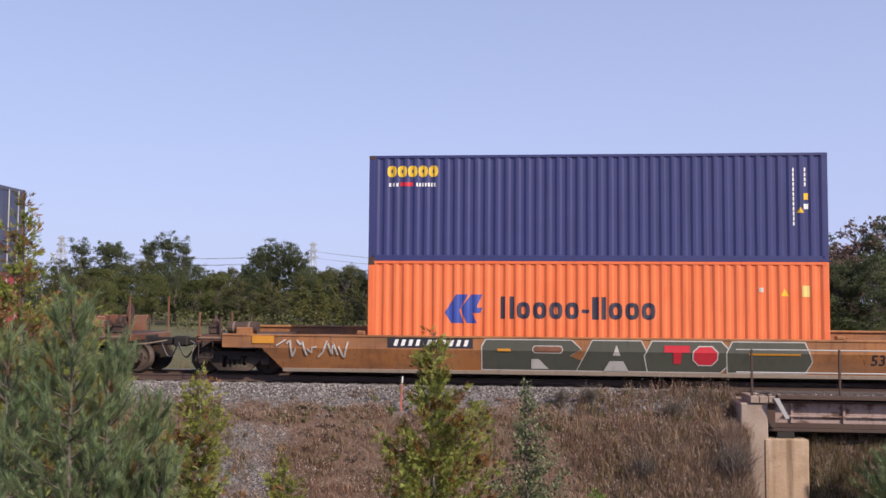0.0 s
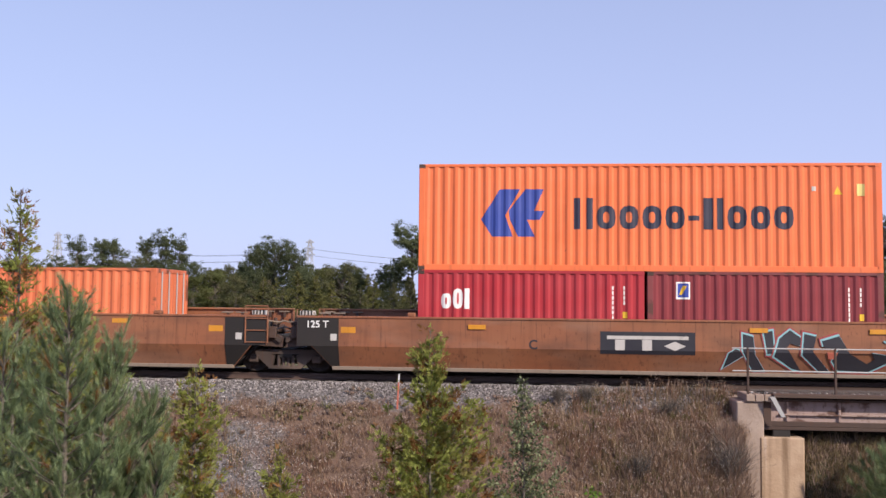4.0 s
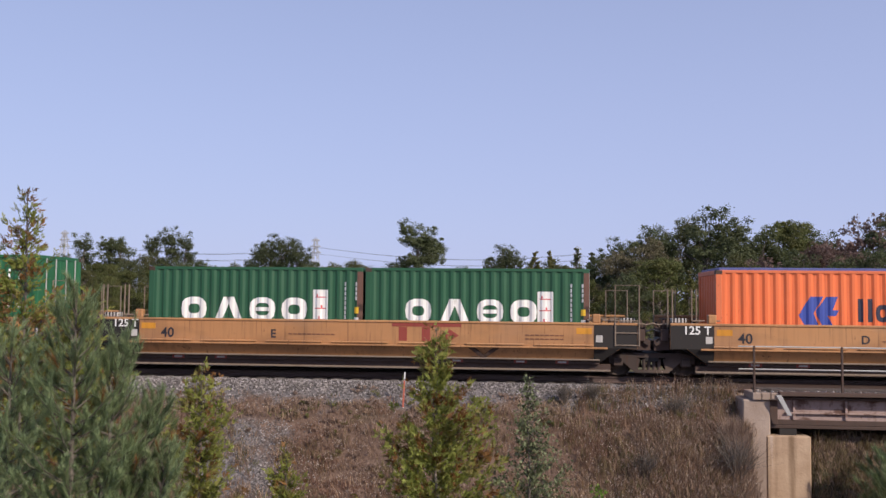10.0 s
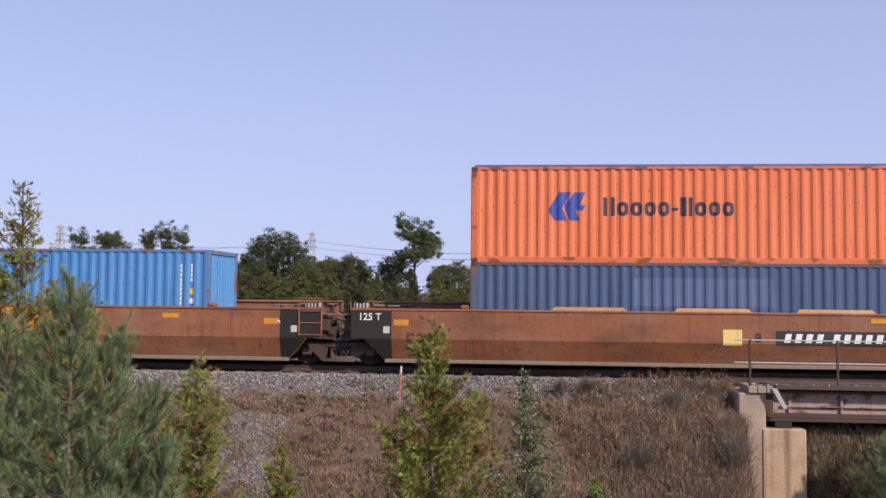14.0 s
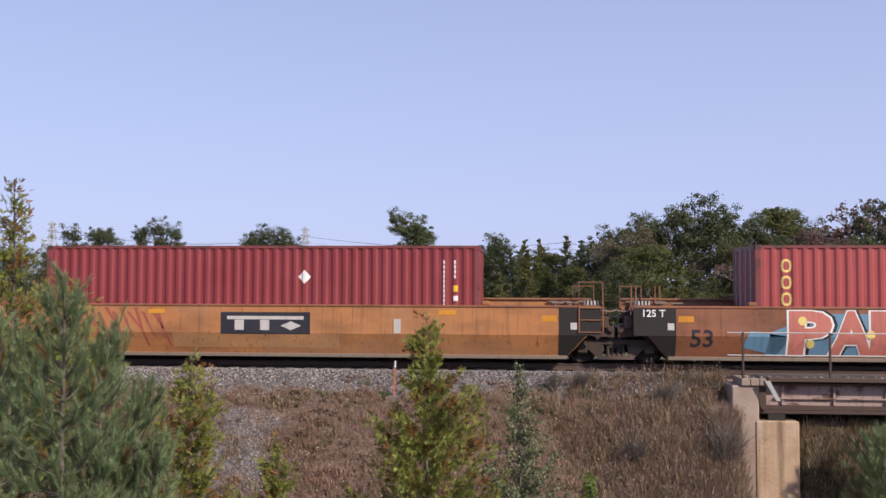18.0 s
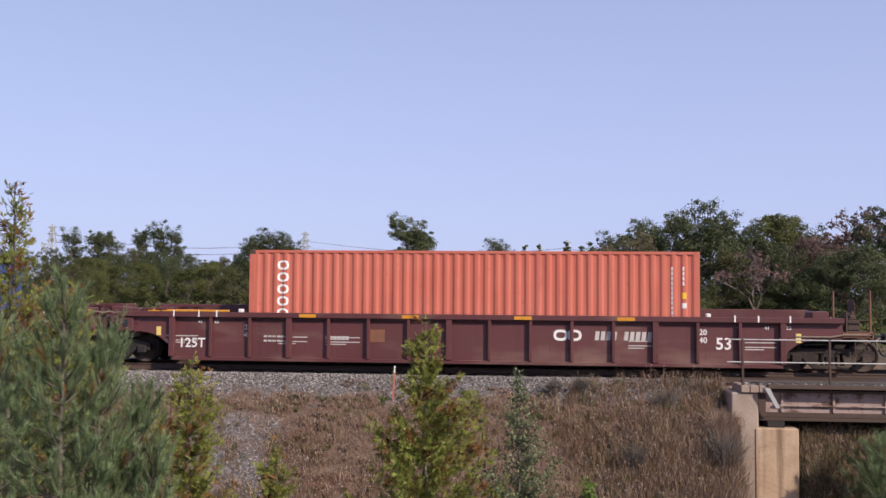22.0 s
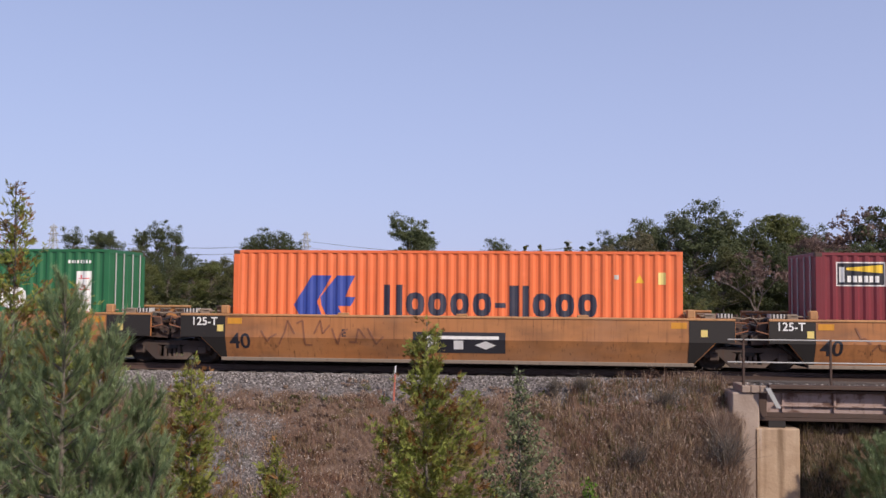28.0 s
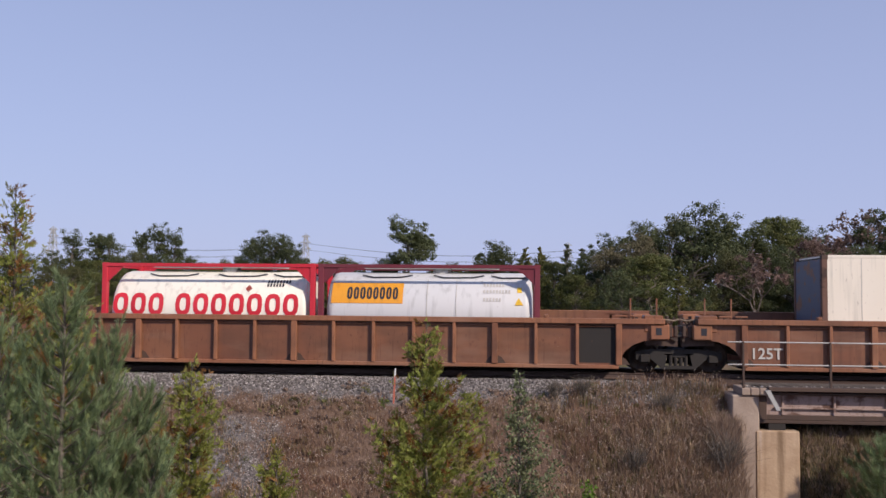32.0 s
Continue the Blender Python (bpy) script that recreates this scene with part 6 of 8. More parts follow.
# ---- the white refrigerated box and the tanks ----
def reefer(x):
    """A smooth-sided cream box with a blue cooling set on its right end."""
    L, H = L40, HC
    c = thing("refrigerated_container", "cream-white smooth refrigerated container with grey-blue bars and a cooling unit", "container")
    for s in (-1, 1):
        part("side_panel", Geo().box(-L / 2 + 0.1, L / 2 - 0.1, *sorted((s * 1.21, s * 1.12)), 0.14, H - 0.07, 0.01), CREAM, c)
        part("top_rail", Geo().box(-L / 2 + 0.1, L / 2 - 0.1, *sorted((s * 1.219, s * 1.14)), H - 0.08, H, 0.01), CREAM, c)
        part("bottom_rail", Geo().box(-L / 2 + 0.1, L / 2 - 0.1, *sorted((s * 1.219, s * 1.14)), 0, 0.15, 0.01), CREAM, c)
        for e in (-1, 1):
            part("corner_post", Geo().box(*sorted((e * L / 2, e * (L / 2 - 0.15))), *sorted((s * 1.219, s * 1.07)), 0.1, H - 0.1, 0.012), RUST_POST if e < 0 else CREAM, c)
            for z in (0, H - 0.118):
                part("corner_casting", Geo().box(*sorted((e * (L / 2 + 0.003), e * (L / 2 - 0.17))), *sorted((s * 1.222, s * 1.06)), z, z + 0.118, 0.012), GRIME, c)
    for i in range(11):
        part("seam", Geo().box(-L / 2 + 1.0 + i * 1.02, -L / 2 + 1.02 + i * 1.02, -1.214, -1.208, 0.16, H - 0.09), OLD_WHITE, c)
    part("roof", Geo().box(-L / 2 + 0.1, L / 2 - 0.1, -1.14, 1.14, H - 0.06, H - 0.01), CREAM, c)
    part("floor", Geo().box(-L / 2 + 0.1, L / 2 - 0.1, -1.14, 1.14, 0.03, 0.14), GALV, c)
    part("end_wall", Geo().box(-L / 2 + 0.02, -L / 2 + 0.08, -1.08, 1.08, 0.1, H - 0.1), SLATE_EDGE, c)
    part("end_frame", Geo().box(L / 2 - 0.3, L / 2 - 0.05, -1.06, 1.06, 0.1, H - 0.1), GALV, c)
    g = part("cooling_unit", Geo().box(L / 2 + 0.02, L / 2 + 0.62, -1.0, 1.0, 1.79, H - 0.08, 0.04), MID_BLUE, c, "blue cooling set with an orange panel")
    part("orange_panel", Geo().box(L / 2 + 0.46, L / 2 + 0.58, -1.012, -0.98, 2.2, H - 0.2, 0.01), ORANGE, g)
    part("grille", Geo().box(L / 2 + 0.06, L / 2 + 0.34, -1.012, -0.98, 2.55, H - 0.14, 0.01), INK, g)
    y = -1.21
    part("envelope_panel", plate(rect(-2.08, 1.05, -1.0, 1.75), y, 0.002), WHITE, c)
    part("envelope_mark", plate([rect(-2.08, 1.12, -2.01, 1.68), rect(-1.07, 1.12, -1.0, 1.68), rect(4.02 - 6.1, 1.05, 5.1 - 6.1, 1.12), rect(4.02 - 6.1, 1.68, 5.1 - 6.1, 1.75), [(-2.08, 1.08), (-1.98, 1.08), (-1.0, 1.7), (-1.08, 1.74)], [(-2.08, 1.72), (-2.0, 1.75), (-1.0, 1.1), (-1.08, 1.07)]], y), PINK, c)
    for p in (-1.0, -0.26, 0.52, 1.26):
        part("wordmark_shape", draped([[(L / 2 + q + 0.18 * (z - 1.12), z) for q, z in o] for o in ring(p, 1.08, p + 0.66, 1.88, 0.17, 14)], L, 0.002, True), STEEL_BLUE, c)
    part("code_marking", plate(bars(4.9, 2.5, 8, 0.05, 0.08) + bars(5.1, 2.3, 4, 0.05, 0.08), y), INK, c)
    part("warning_triangle", plate([(5.0, 1.3), (5.2, 1.3), (5.1, 1.48)], y), YELLOW, c)
    for k, z in ((1.9, 2.55), (2.2, 1.5), (-4.0, 2.0), (-3.2, 1.2)):
        part("rust_mark", plate([(k, z), (k + 0.08, z + 0.02), (k + 0.06, z + 0.14), (k + 0.01, z + 0.1)], y), BROWN, c)
    return placed(c, x + L / 2, DECK)


def tank(x, label, cage, rail, marks):
    """A tank in a steel frame: shell with domed ends, frame posts, rails, braces, walkway."""
    L, H = L20, STD
    c = thing("tank_container", label, "tank container")
    prof = [(0.02, -L / 2 + 0.17), (0.6, -L / 2 + 0.18), (1.0, -L / 2 + 0.22), (1.12, -L / 2 + 0.30), (1.15, -L / 2 + 0.42), (1.15, L / 2 - 0.42), (1.12, L / 2 - 0.30), (1.0, L / 2 - 0.22), (0.6, L / 2 - 0.18), (0.02, L / 2 - 0.17)]
    shell = part("tank_shell", Geo().turned(prof, 48, "x"), TANK_CREAM if cage is FRAME_RED else SILVER, c, smooth=True)
    shell.location.z = 1.24
    for e in (-1, 1):
        for s in (-1, 1):
            part("corner_post", Geo().box(*sorted((e * L / 2, e * (L / 2 - 0.15))), *sorted((s * 1.219, s * 1.07)), 0.1, H - 0.1, 0.012), cage, c)
            for z in (0, H - 0.118):
                part("corner_casting", Geo().box(*sorted((e * (L / 2 + 0.003), e * (L / 2 - 0.17))), *sorted((s * 1.222, s * 1.06)), z, z + 0.118, 0.012), cage, c)
            part("brace", Geo().rod((e * (L / 2 - 0.08), s * 1.15, 0.15), (e * (L / 2 - 0.08), 0, 1.24), 0.045, 6), cage, c)
            part("side_brace", Geo().prism([(e * (L / 2 - 0.14), H - 0.1), (e * (L / 2 - 0.14), H - 0.55), (e * (L / 2 - 0.6), H - 0.1)], *sorted((s * 1.19, s * 1.14))), cage if rail is cage else SILVER, c)
        part("end_header", Geo().box(*sorted((e * L / 2, e * (L / 2 - 0.1))), -1.06, 1.06, H - 0.12, H, 0.01), cage, c)
        part("end_sill", Geo().box(*sorted((e * L / 2, e * (L / 2 - 0.1))), -1.06, 1.06, 0.0, 0.15, 0.01), cage, c)
    for s in (-1, 1):
        part("top_rail", Geo().box(-L / 2 + 0.12, L / 2 - 0.12, *sorted((s * 1.219, s * 1.14)), H - 0.11, H - 0.01, 0.01), rail, c)
        part("bottom_rail", Geo().box(-L / 2 + 0.12, L / 2 - 0.12, *sorted((s * 1.219, s * 1.12)), 0, 0.15, 0.01), cage, c)
    part("walkway", Geo().box(-1.9, 1.9, -0.35, 0.35, H - 0.1, H - 0.05), GALV, c)
    part("manhole", Geo().rod((0.3, 0, 2.3), (0.3, 0, 2.5), 0.26, 14), GALV, c)
    for k in (-1.9, 0.1, 1.7):
        part("hose_pipe", Geo().pipe([(k, -0.55, 2.30), (k + 0.3, -0.62, 2.24), (k + 1.1, -0.60, 2.25), (k + 1.4, -0.52, 2.31)], 0.02), INK, c)
    for nm, outlines, m in [(one, o, m) for nm, shape, m in marks for one, o in singly(nm, shape)]:
        # laid on the turned shell
        bm = bmesh.new()
        for o in outlines if isinstance(outlines[0][0], (tuple, list)) else [outlines]:
            bm.faces.new([bm.verts.new((u, 0, v)) for u, v in o])
        for z in [0.9 + 0.1 * i for i in range(15)]:
            bmesh.ops.bisect_plane(bm, geom=bm.verts[:] + bm.edges[:] + bm.faces[:], plane_co=(0, 0, z), plane_no=(0, 0, 1), dist=1e-5)
        for v in bm.verts:
            v.co.y = -math.sqrt(max(0.01, 1.156 ** 2 - (v.co.z - 1.24) ** 2)) - (0.004 if "panel" in nm else 0.008)
        grouped(part(nm, bm, m, c), outlines)
    return placed(c, x + L / 2, DECK)


reefer(-555.41)
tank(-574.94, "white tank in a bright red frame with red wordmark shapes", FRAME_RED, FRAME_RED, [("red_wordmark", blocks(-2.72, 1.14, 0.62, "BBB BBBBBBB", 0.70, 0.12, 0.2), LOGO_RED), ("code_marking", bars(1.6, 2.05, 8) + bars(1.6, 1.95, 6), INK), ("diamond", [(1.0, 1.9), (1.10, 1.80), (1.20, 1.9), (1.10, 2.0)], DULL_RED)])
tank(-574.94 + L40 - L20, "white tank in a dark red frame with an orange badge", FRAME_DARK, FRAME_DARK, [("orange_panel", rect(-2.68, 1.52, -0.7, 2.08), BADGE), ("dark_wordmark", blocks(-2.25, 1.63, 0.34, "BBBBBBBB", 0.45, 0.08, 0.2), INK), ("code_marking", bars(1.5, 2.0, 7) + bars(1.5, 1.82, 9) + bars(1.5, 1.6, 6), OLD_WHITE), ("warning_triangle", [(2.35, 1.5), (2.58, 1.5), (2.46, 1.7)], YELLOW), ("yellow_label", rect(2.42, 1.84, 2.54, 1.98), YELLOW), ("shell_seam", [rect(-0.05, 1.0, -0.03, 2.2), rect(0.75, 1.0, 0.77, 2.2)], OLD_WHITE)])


# ---- ground, track and bridge ----
def smooth(a, b, x):
    t = min(1, max(0, (x - a) / (b - a)))
    return t * t * (3 - 2 * t)


BANK = [(-4000, 3), (-60, 1.2), (-26, 0.35), (-21.5, 0.0), (-18, -1.0), (-13, -2.8), (-10, -3.3), (-7.5, -3.2), (-4.4, -1.45), (-2.5, -0.40), (-1.9, -0.17), (-1.5, -0.18), (-1.36, -0.21), (1.36, -0.21), (1.5, -0.05), (1.85, -0.05), (2.4, -0.25), (3.6, -0.75), (6, -0.80), (40, -0.55), (140, -0.3), (400, 0.5), (4000, 6)]


def fill_z(y):
    """The weedy earth fill beside the abutment, sloping out from under the girder."""
    return -1.15 - 3.0 * max(0.0, -2.95 - y)


def ground_z(x, y):
    """The lie of the land: the near bank, the ditch, the track's bed, the field, and the cut under the bridge."""
    y = min(3999.0, max(-3999.0, y))
    for (a, za), (b, zb) in zip(BANK, BANK[1:]):
        if y <= b:
            z = za + (zb - za) * (y - a) / (b - a)
            break
    rough = 0.0 if -2.6 < y < 2.6 else 1.0
    z += rough * 0.14 * noise.noise((x * 0.35, y * 0.35, 0)) * smooth(2.4, 4, abs(y))
    if abs(y) < 3.7:
        cut = fill_z(y) if 6.7 < x < 24.4 else -4.8 if 5.3 < x < 25.5 else 99
    elif y < 0 and 6.7 < x < 24.4:
        cut = max(-4.8, fill_z(y))
    elif y < 0:
        cut = -4.8 + (1.7 + 7 * (1 - smooth(-3.7, -10, y))) * max(0, abs(x - 15.4) - 10.0 - 0.20 * min(6.0, -3.7 - y) - 0.2 * noise.noise((y, 1, 0)))
    else:
        cut = -4.8 + 0.62 * max(0, abs(x - 15.6) - 5.5 - 0.25 * noise.noise((y * 0.2, 3, 0))) + 0.55 * max(0, y - 9)
    return min(z, cut)


def axis(fine, step, far):
    lo, hi = fine
    mid = [lo + step * i for i in range(int((hi - lo) / step) + 1)]
    out, k = [], step
    a, b = lo, hi
    left, right = [], []
    while a > -far:
        k *= 1.3
        a -= k
        left.append(a)
    k = step
    while b < far:
        k *= 1.3
        b += k
        right.append(b)
    return left[::-1] + mid + right


xs = sorted(set(axis((-32, 34), 0.6, 4200)) | {5.25, 5.35, 5.5, 6.2, 6.66, 6.74, 24.38, 24.42, 25.0, 25.45, 25.55})
ys = sorted(set(axis((-30, 16), 0.5, 4200)) | {-2.95, -3.2, -3.4, -3.72, -3.68, -3.9, -4.2, 3.68, 3.72, -1.9, 1.85, -2.5, -2.8, -1.5, -1.36, 1.36, 1.5})
m, n, l, b = nodes_of("weedy_ground", 0.95)
soil = mixed(n, l, noised(n, l, 2.6, detail=8, lo=0.3, hi=0.7), (0.105, 0.066, 0.048), (0.185, 0.120, 0.088))
soil = mixed(n, l, noised(n, l, 0.33, detail=3, lo=0.48, hi=0.66), soil, (0.07, 0.062, 0.034))
field = mixed(n, l, noised(n, l, 0.5, detail=8, lo=0.3, hi=0.7), (0.09, 0.09, 0.035), (0.15, 0.135, 0.06))
geo = n.new("ShaderNodeNewGeometry")
sep = n.new("ShaderNodeSeparateXYZ")
l.new(geo.outputs["Position"], sep.inputs[0])


def step_at(sock, a, c):
    r = n.new("ShaderNodeMapRange")
    r.inputs[1].default_value, r.inputs[2].default_value = a, c
    l.new(sock, r.inputs[0])
    return r.outputs[0]


def plus(x, y, op="ADD"):
    q = n.new("ShaderNodeMath")
    q.operation = op
    for i, v in enumerate((x, y)):
        if isinstance(v, (int, float)):
            q.inputs[i].default_value = v
        else:
            l.new(v, q.inputs[i])
    return q.outputs[0]


wob = plus(noised(n, l, 0.9, detail=5, lo=0.2, hi=0.8), 1.6, "MULTIPLY")
gravel = mixed(n, l, noised(n, l, 16, detail=4, lo=0.35, hi=0.65), (0.075, 0.068, 0.068), (0.22, 0.20, 0.20))
near_track = step_at(plus(sep.outputs[1], wob), -2.15, -1.85)
c = mixed(n, l, near_track, soil, gravel)
c = mixed(n, l, step_at(sep.outputs[1], 2.8, 4.0), c, field)
wash = plus(step_at(plus(plus(sep.outputs[0], plus(sep.outputs[1], 0.35, "MULTIPLY")), wob), -9.0, -8.4), step_at(plus(plus(sep.outputs[0], plus(sep.outputs[1], 0.35, "MULTIPLY")), wob), -6.7, -7.2), "MULTIPLY")
wash = plus(wash, plus(step_at(sep.outputs[1], -6.6, -6.0), step_at(sep.outputs[1], -3.3, -3.7), "MULTIPLY"), "MULTIPLY")
c = mixed(n, l, wash, c, gravel)
low = plus(step_at(sep.outputs[0], 5.5, 8.0), step_at(sep.outputs[1], 30, 18), "MULTIPLY")
c = mixed(n, l, low, c, soil)
# darker bed under and between the rails
mid_bed = plus(step_at(sep.outputs[1], -1.55, -1.40), step_at(sep.outputs[1], 1.55, 1.40), "MULTIPLY")
c = mixed(n, l, mid_bed, c, mixed(n, l, noised(n, l, 9, detail=5, lo=0.3, hi=0.7), (0.028, 0.023, 0.021), (0.065, 0.055, 0.051)))
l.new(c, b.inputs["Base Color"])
bumped(n, l, b, noised(n, l, 11, detail=6, lo=0.2, hi=0.8), 0.8, 0.06)
GROUND = m
g = Geo()
g.v = [(x, y, ground_z(x, y)) for y in ys for x in xs]
w = len(xs)
g.f = [(j * w + i, j * w + i + 1, (j + 1) * w + i + 1, (j + 1) * w + i) for j in range(len(ys) - 1) for i in range(w - 1)]
ground = new("ground", g.mesh("ground", GROUND, True))
tagged(ground, "dry weedy bank, gravel bed and grassy field", "ground", kind="structure")

track = thing("railway_track", "worn steel rails on dark timber ties in ballast", "railway track", kind="structure")
for s in (-0.7525, 0.7525):
    head = [(s - 0.07, -0.17), (s + 0.07, -0.17), (s + 0.07, -0.155), (s + 0.012, -0.13), (s + 0.012, -0.045), (s + 0.036, -0.035), (s + 0.036, 0.0), (s - 0.036, 0.0), (s - 0.036, -0.035), (s - 0.012, -0.045), (s - 0.012, -0.13), (s - 0.07, -0.155)]
    part("rail", Geo().long(head, -640, 640), STEEL, track)
tie_mesh = Geo().box(-0.11, 0.11, -1.30, 1.30, -0.30, -0.165, 0.012).mesh("tie", TIMBER)
for i in range(110):
    t = part("tie", tie_mesh, TIMBER, track)
    t.location = (-28 + i * 0.53, 0, 0.0)
    t.rotation_euler.z = random.uniform(-0.015, 0.015)


def stones(count, place, seed, lo, hi, level=None):
    """Angular ballast stones scattered by place()."""
    rnd = random.Random(seed)
    g = Geo()
    for _ in range(count):
        x, y = place(rnd)
        z, r = (ground_z(x, y) if level is None else level), rnd.uniform(lo, hi)
        q = Euler((rnd.uniform(0, 6), rnd.uniform(0, 6), rnd.uniform(0, 6))).to_quaternion()
        k = [Vector(p) * r * rnd.uniform(0.7, 1.2) for p in ((1, 0, 0), (-1, 0.2, 0), (0, 1, 0.1), (0.1, -1, 0), (0, 0.1, 0.8), (0.1, 0, -0.8))]
        g.add([Vector((x, y, z + r * 0.35)) + q @ p for p in k], [(0, 2, 4), (2, 1, 4), (1, 3, 4), (3, 0, 4), (2, 0, 5), (1, 2, 5), (3, 1, 5), (0, 3, 5)])
    return g


m, n, l, b = nodes_of("loose_stone", 0.9)
gi = n.new("ShaderNodeNewGeometry")
bright = n.new("ShaderNodeMapRange")
bright.inputs[1].default_value, bright.inputs[2].default_value = 0.35, 1.0
l.new(gi.outputs["Random Per Island"], bright.inputs[0])
rs = mixed(n, l, bright.outputs[0], (0.075, 0.066, 0.064), (0.46, 0.425, 0.415))
l.new(mixed(n, l, noised(n, l, 20, lo=0.45, hi=0.9), rs, (0.19, 0.168, 0.162)), b.inputs["Base Color"])
LOOSE = m


def shoulder(r):
    return r.uniform(-17, 6.0), -1.5 - abs(r.gauss(0, 0.55))


def gully(r):
    y = r.uniform(-6.2, -3.5)
    return -7.7 - 0.35 * y + r.gauss(0, 0.42), y


tagged(new("ballast_stones", stones(24000, shoulder, 5, 0.014, 0.040).mesh("ballast_stones", LOOSE)), "grey crushed stone ballast along the track", "gravel", kind="stuff")
tagged(new("washed_gravel", stones(1900, gully, 6, 0.012, 0.030).mesh("washed_gravel", LOOSE)), "grey gravel washed down the bank", "gravel", kind="stuff")

tagged(new("spilled_ballast", stones(700, lambda r: (r.uniform(5.4, 24.5), -3.12 - abs(r.gauss(0, 0.1))), 8, 0.015, 0.04, -0.10).mesh("spilled_ballast", LOOSE)), "ballast stones spilled along the bridge walkway", "gravel", kind="stuff")

# the bridge
bridge = thing("railway_bridge", "steel girder bridge on a worn concrete abutment, with a railing", "bridge", kind="structure")
BX0, BX1 = 5.6, 25.4
part("girder_web", Geo().box(BX0 + 0.1, BX1 - 0.1, -3.27, -3.22, -0.86, -0.26), GIRDER, bridge, "peeling pinkish girder plate")
part("girder_web", Geo().box(BX0 + 0.1, BX1 - 0.1, 2.06, 2.12, -0.86, -0.26), GIRDER, bridge)
for s in (-1, 1):
    part("bottom_flange", Geo().box(BX0 + 0.1, BX1 - 0.1, *((-3.36, -3.05) if s < 0 else (1.9, 2.28)), -0.94, -0.86, 0.01), GRIME, bridge)
    part("lower_angle", Geo().box(BX0 + 0.1, BX1 - 0.1, *((-3.31, -3.27) if s < 0 else (2.12, 2.16)), -0.86, -0.74, 0.01), GRIME, bridge)
    part("top_flange", Geo().box(BX0 + 0.1, BX1 - 0.1, *((-3.44, -3.05) if s < 0 else (1.9, 2.28)), -0.26, -0.20, 0.01), GRIME, bridge)
    for i in range(16):
        part("stiffener", stored(("stiffener", s), lambda: Geo().box(-0.03, 0.03, *((-3.33, -3.27) if s < 0 else (2.12, 2.22)), -0.74, -0.28, 0.006)), GIRDER, bridge).location.x = BX0 + 0.7 + i * 1.2
part("bridge_deck", Geo().box(BX0 - 0.4, BX1 + 0.4, -1.95, 1.95, -0.20, -0.10), GRIME, bridge)
part("deck_edge", Geo().box(BX0 + 0.30, BX1 - 0.15, -3.62, -3.38, -0.16, -0.07, 0.01), GRIME, bridge)
for i in range(66):
    part("walkway_plank", stored(("walkway_plank",), lambda: Geo().box(-0.14, 0.14, -3.36, -1.97, -0.16, -0.10, 0.008)), TIMBER, bridge).location.x = BX0 + 0.2 + i * 0.29
for i in range(10):
    part("railing_post", stored(("railing_post",), lambda: Geo().box(-0.025, 0.025, -3.46, -3.41, -0.2, 1.0, 0.006)), GRIME, bridge).location.x = 5.36 + i * 2.02
part("railing_bar", Geo().rod((5.0, -3.43, 0.985), (25.0, -3.43, 0.985), 0.018, 6), GALV, bridge, "pale steel railing bar")
part("railing_bar", Geo().rod((5.0, -3.43, 0.45), (25.0, -3.43, 0.45), 0.018, 6), GALV, bridge)
for k in (5.30, 5.51, 5.72):
    part("bearing_block", Geo().box(k, k + 0.2, -3.52, -2.6, -0.27, -0.10, 0.015), CONCRETE_GREY, bridge)
abut = part("abutment_wall", Geo().box(5.08, 5.72, -3.46, 3.3, -5.2, -0.27, 0.03), CONCRETE_GREY, bridge, "grey concrete back wall")
part("abutment_seat", Geo().box(5.62, 6.64, -3.49, 3.6, -5.2, -1.10, 0.03), CONCRETE_STREAKED, bridge, "tan concrete bridge seat with rust streaks")
part("abutment_seat", Geo().box(24.6, 25.545, -3.49, 3.6, -5.2, -1.10, 0.04), CONCRETE_STREAKED, bridge)
part("abutment_wall", Geo().box(25.55, 26.1, -3.3, 3.3, -5.2, -0.27, 0.03), CONCRETE_GREY, bridge)
part("bearing_shoe", Geo().box(5.95, 6.35, -3.35, -3.0, -1.10, -0.94, 0.01), SOOT, bridge)
part("knee_brace", Geo().add([(5.80, -3.68, -0.13), (5.92, -3.68, -0.13), (6.16, -3.68, -0.60), (6.06, -3.68, -0.60), (5.80, -3.63, -0.13), (5.92, -3.63, -0.13), (6.16, -3.63, -0.60), (6.06, -3.63, -0.60)], [(3, 2, 1, 0), (4, 5, 6, 7), (0, 1, 5, 4), (1, 2, 6, 5), (2, 3, 7, 6), (3, 0, 4, 7)]), GALV, bridge)
part("plate_ledge", Geo().box(6.1, BX1 - 0.3, -3.34, -3.275, -0.60, -0.56, 0.008), GIRDER, bridge)
part("girder_end_plate", Geo().box(5.74, 5.92, -3.34, -3.05, -0.86, -0.26, 0.01), GRIME, bridge)

stake = thing("survey_stake", "thin white stake with a red-orange band in the weeds", "stake")
part("shaft", Geo().box(-0.018, 0.018, -0.012, 0.012, -0.9, 0.0, 0.003), WHITE, stake)
part("band", Geo().box(-0.0195, 0.0195, -0.0135, 0.0135, -0.88, -0.20, 0.003), CORAL, stake)
stake.matrix_world = pose(-3.07, -3.0, 0.20, 0, 2.5, 0)


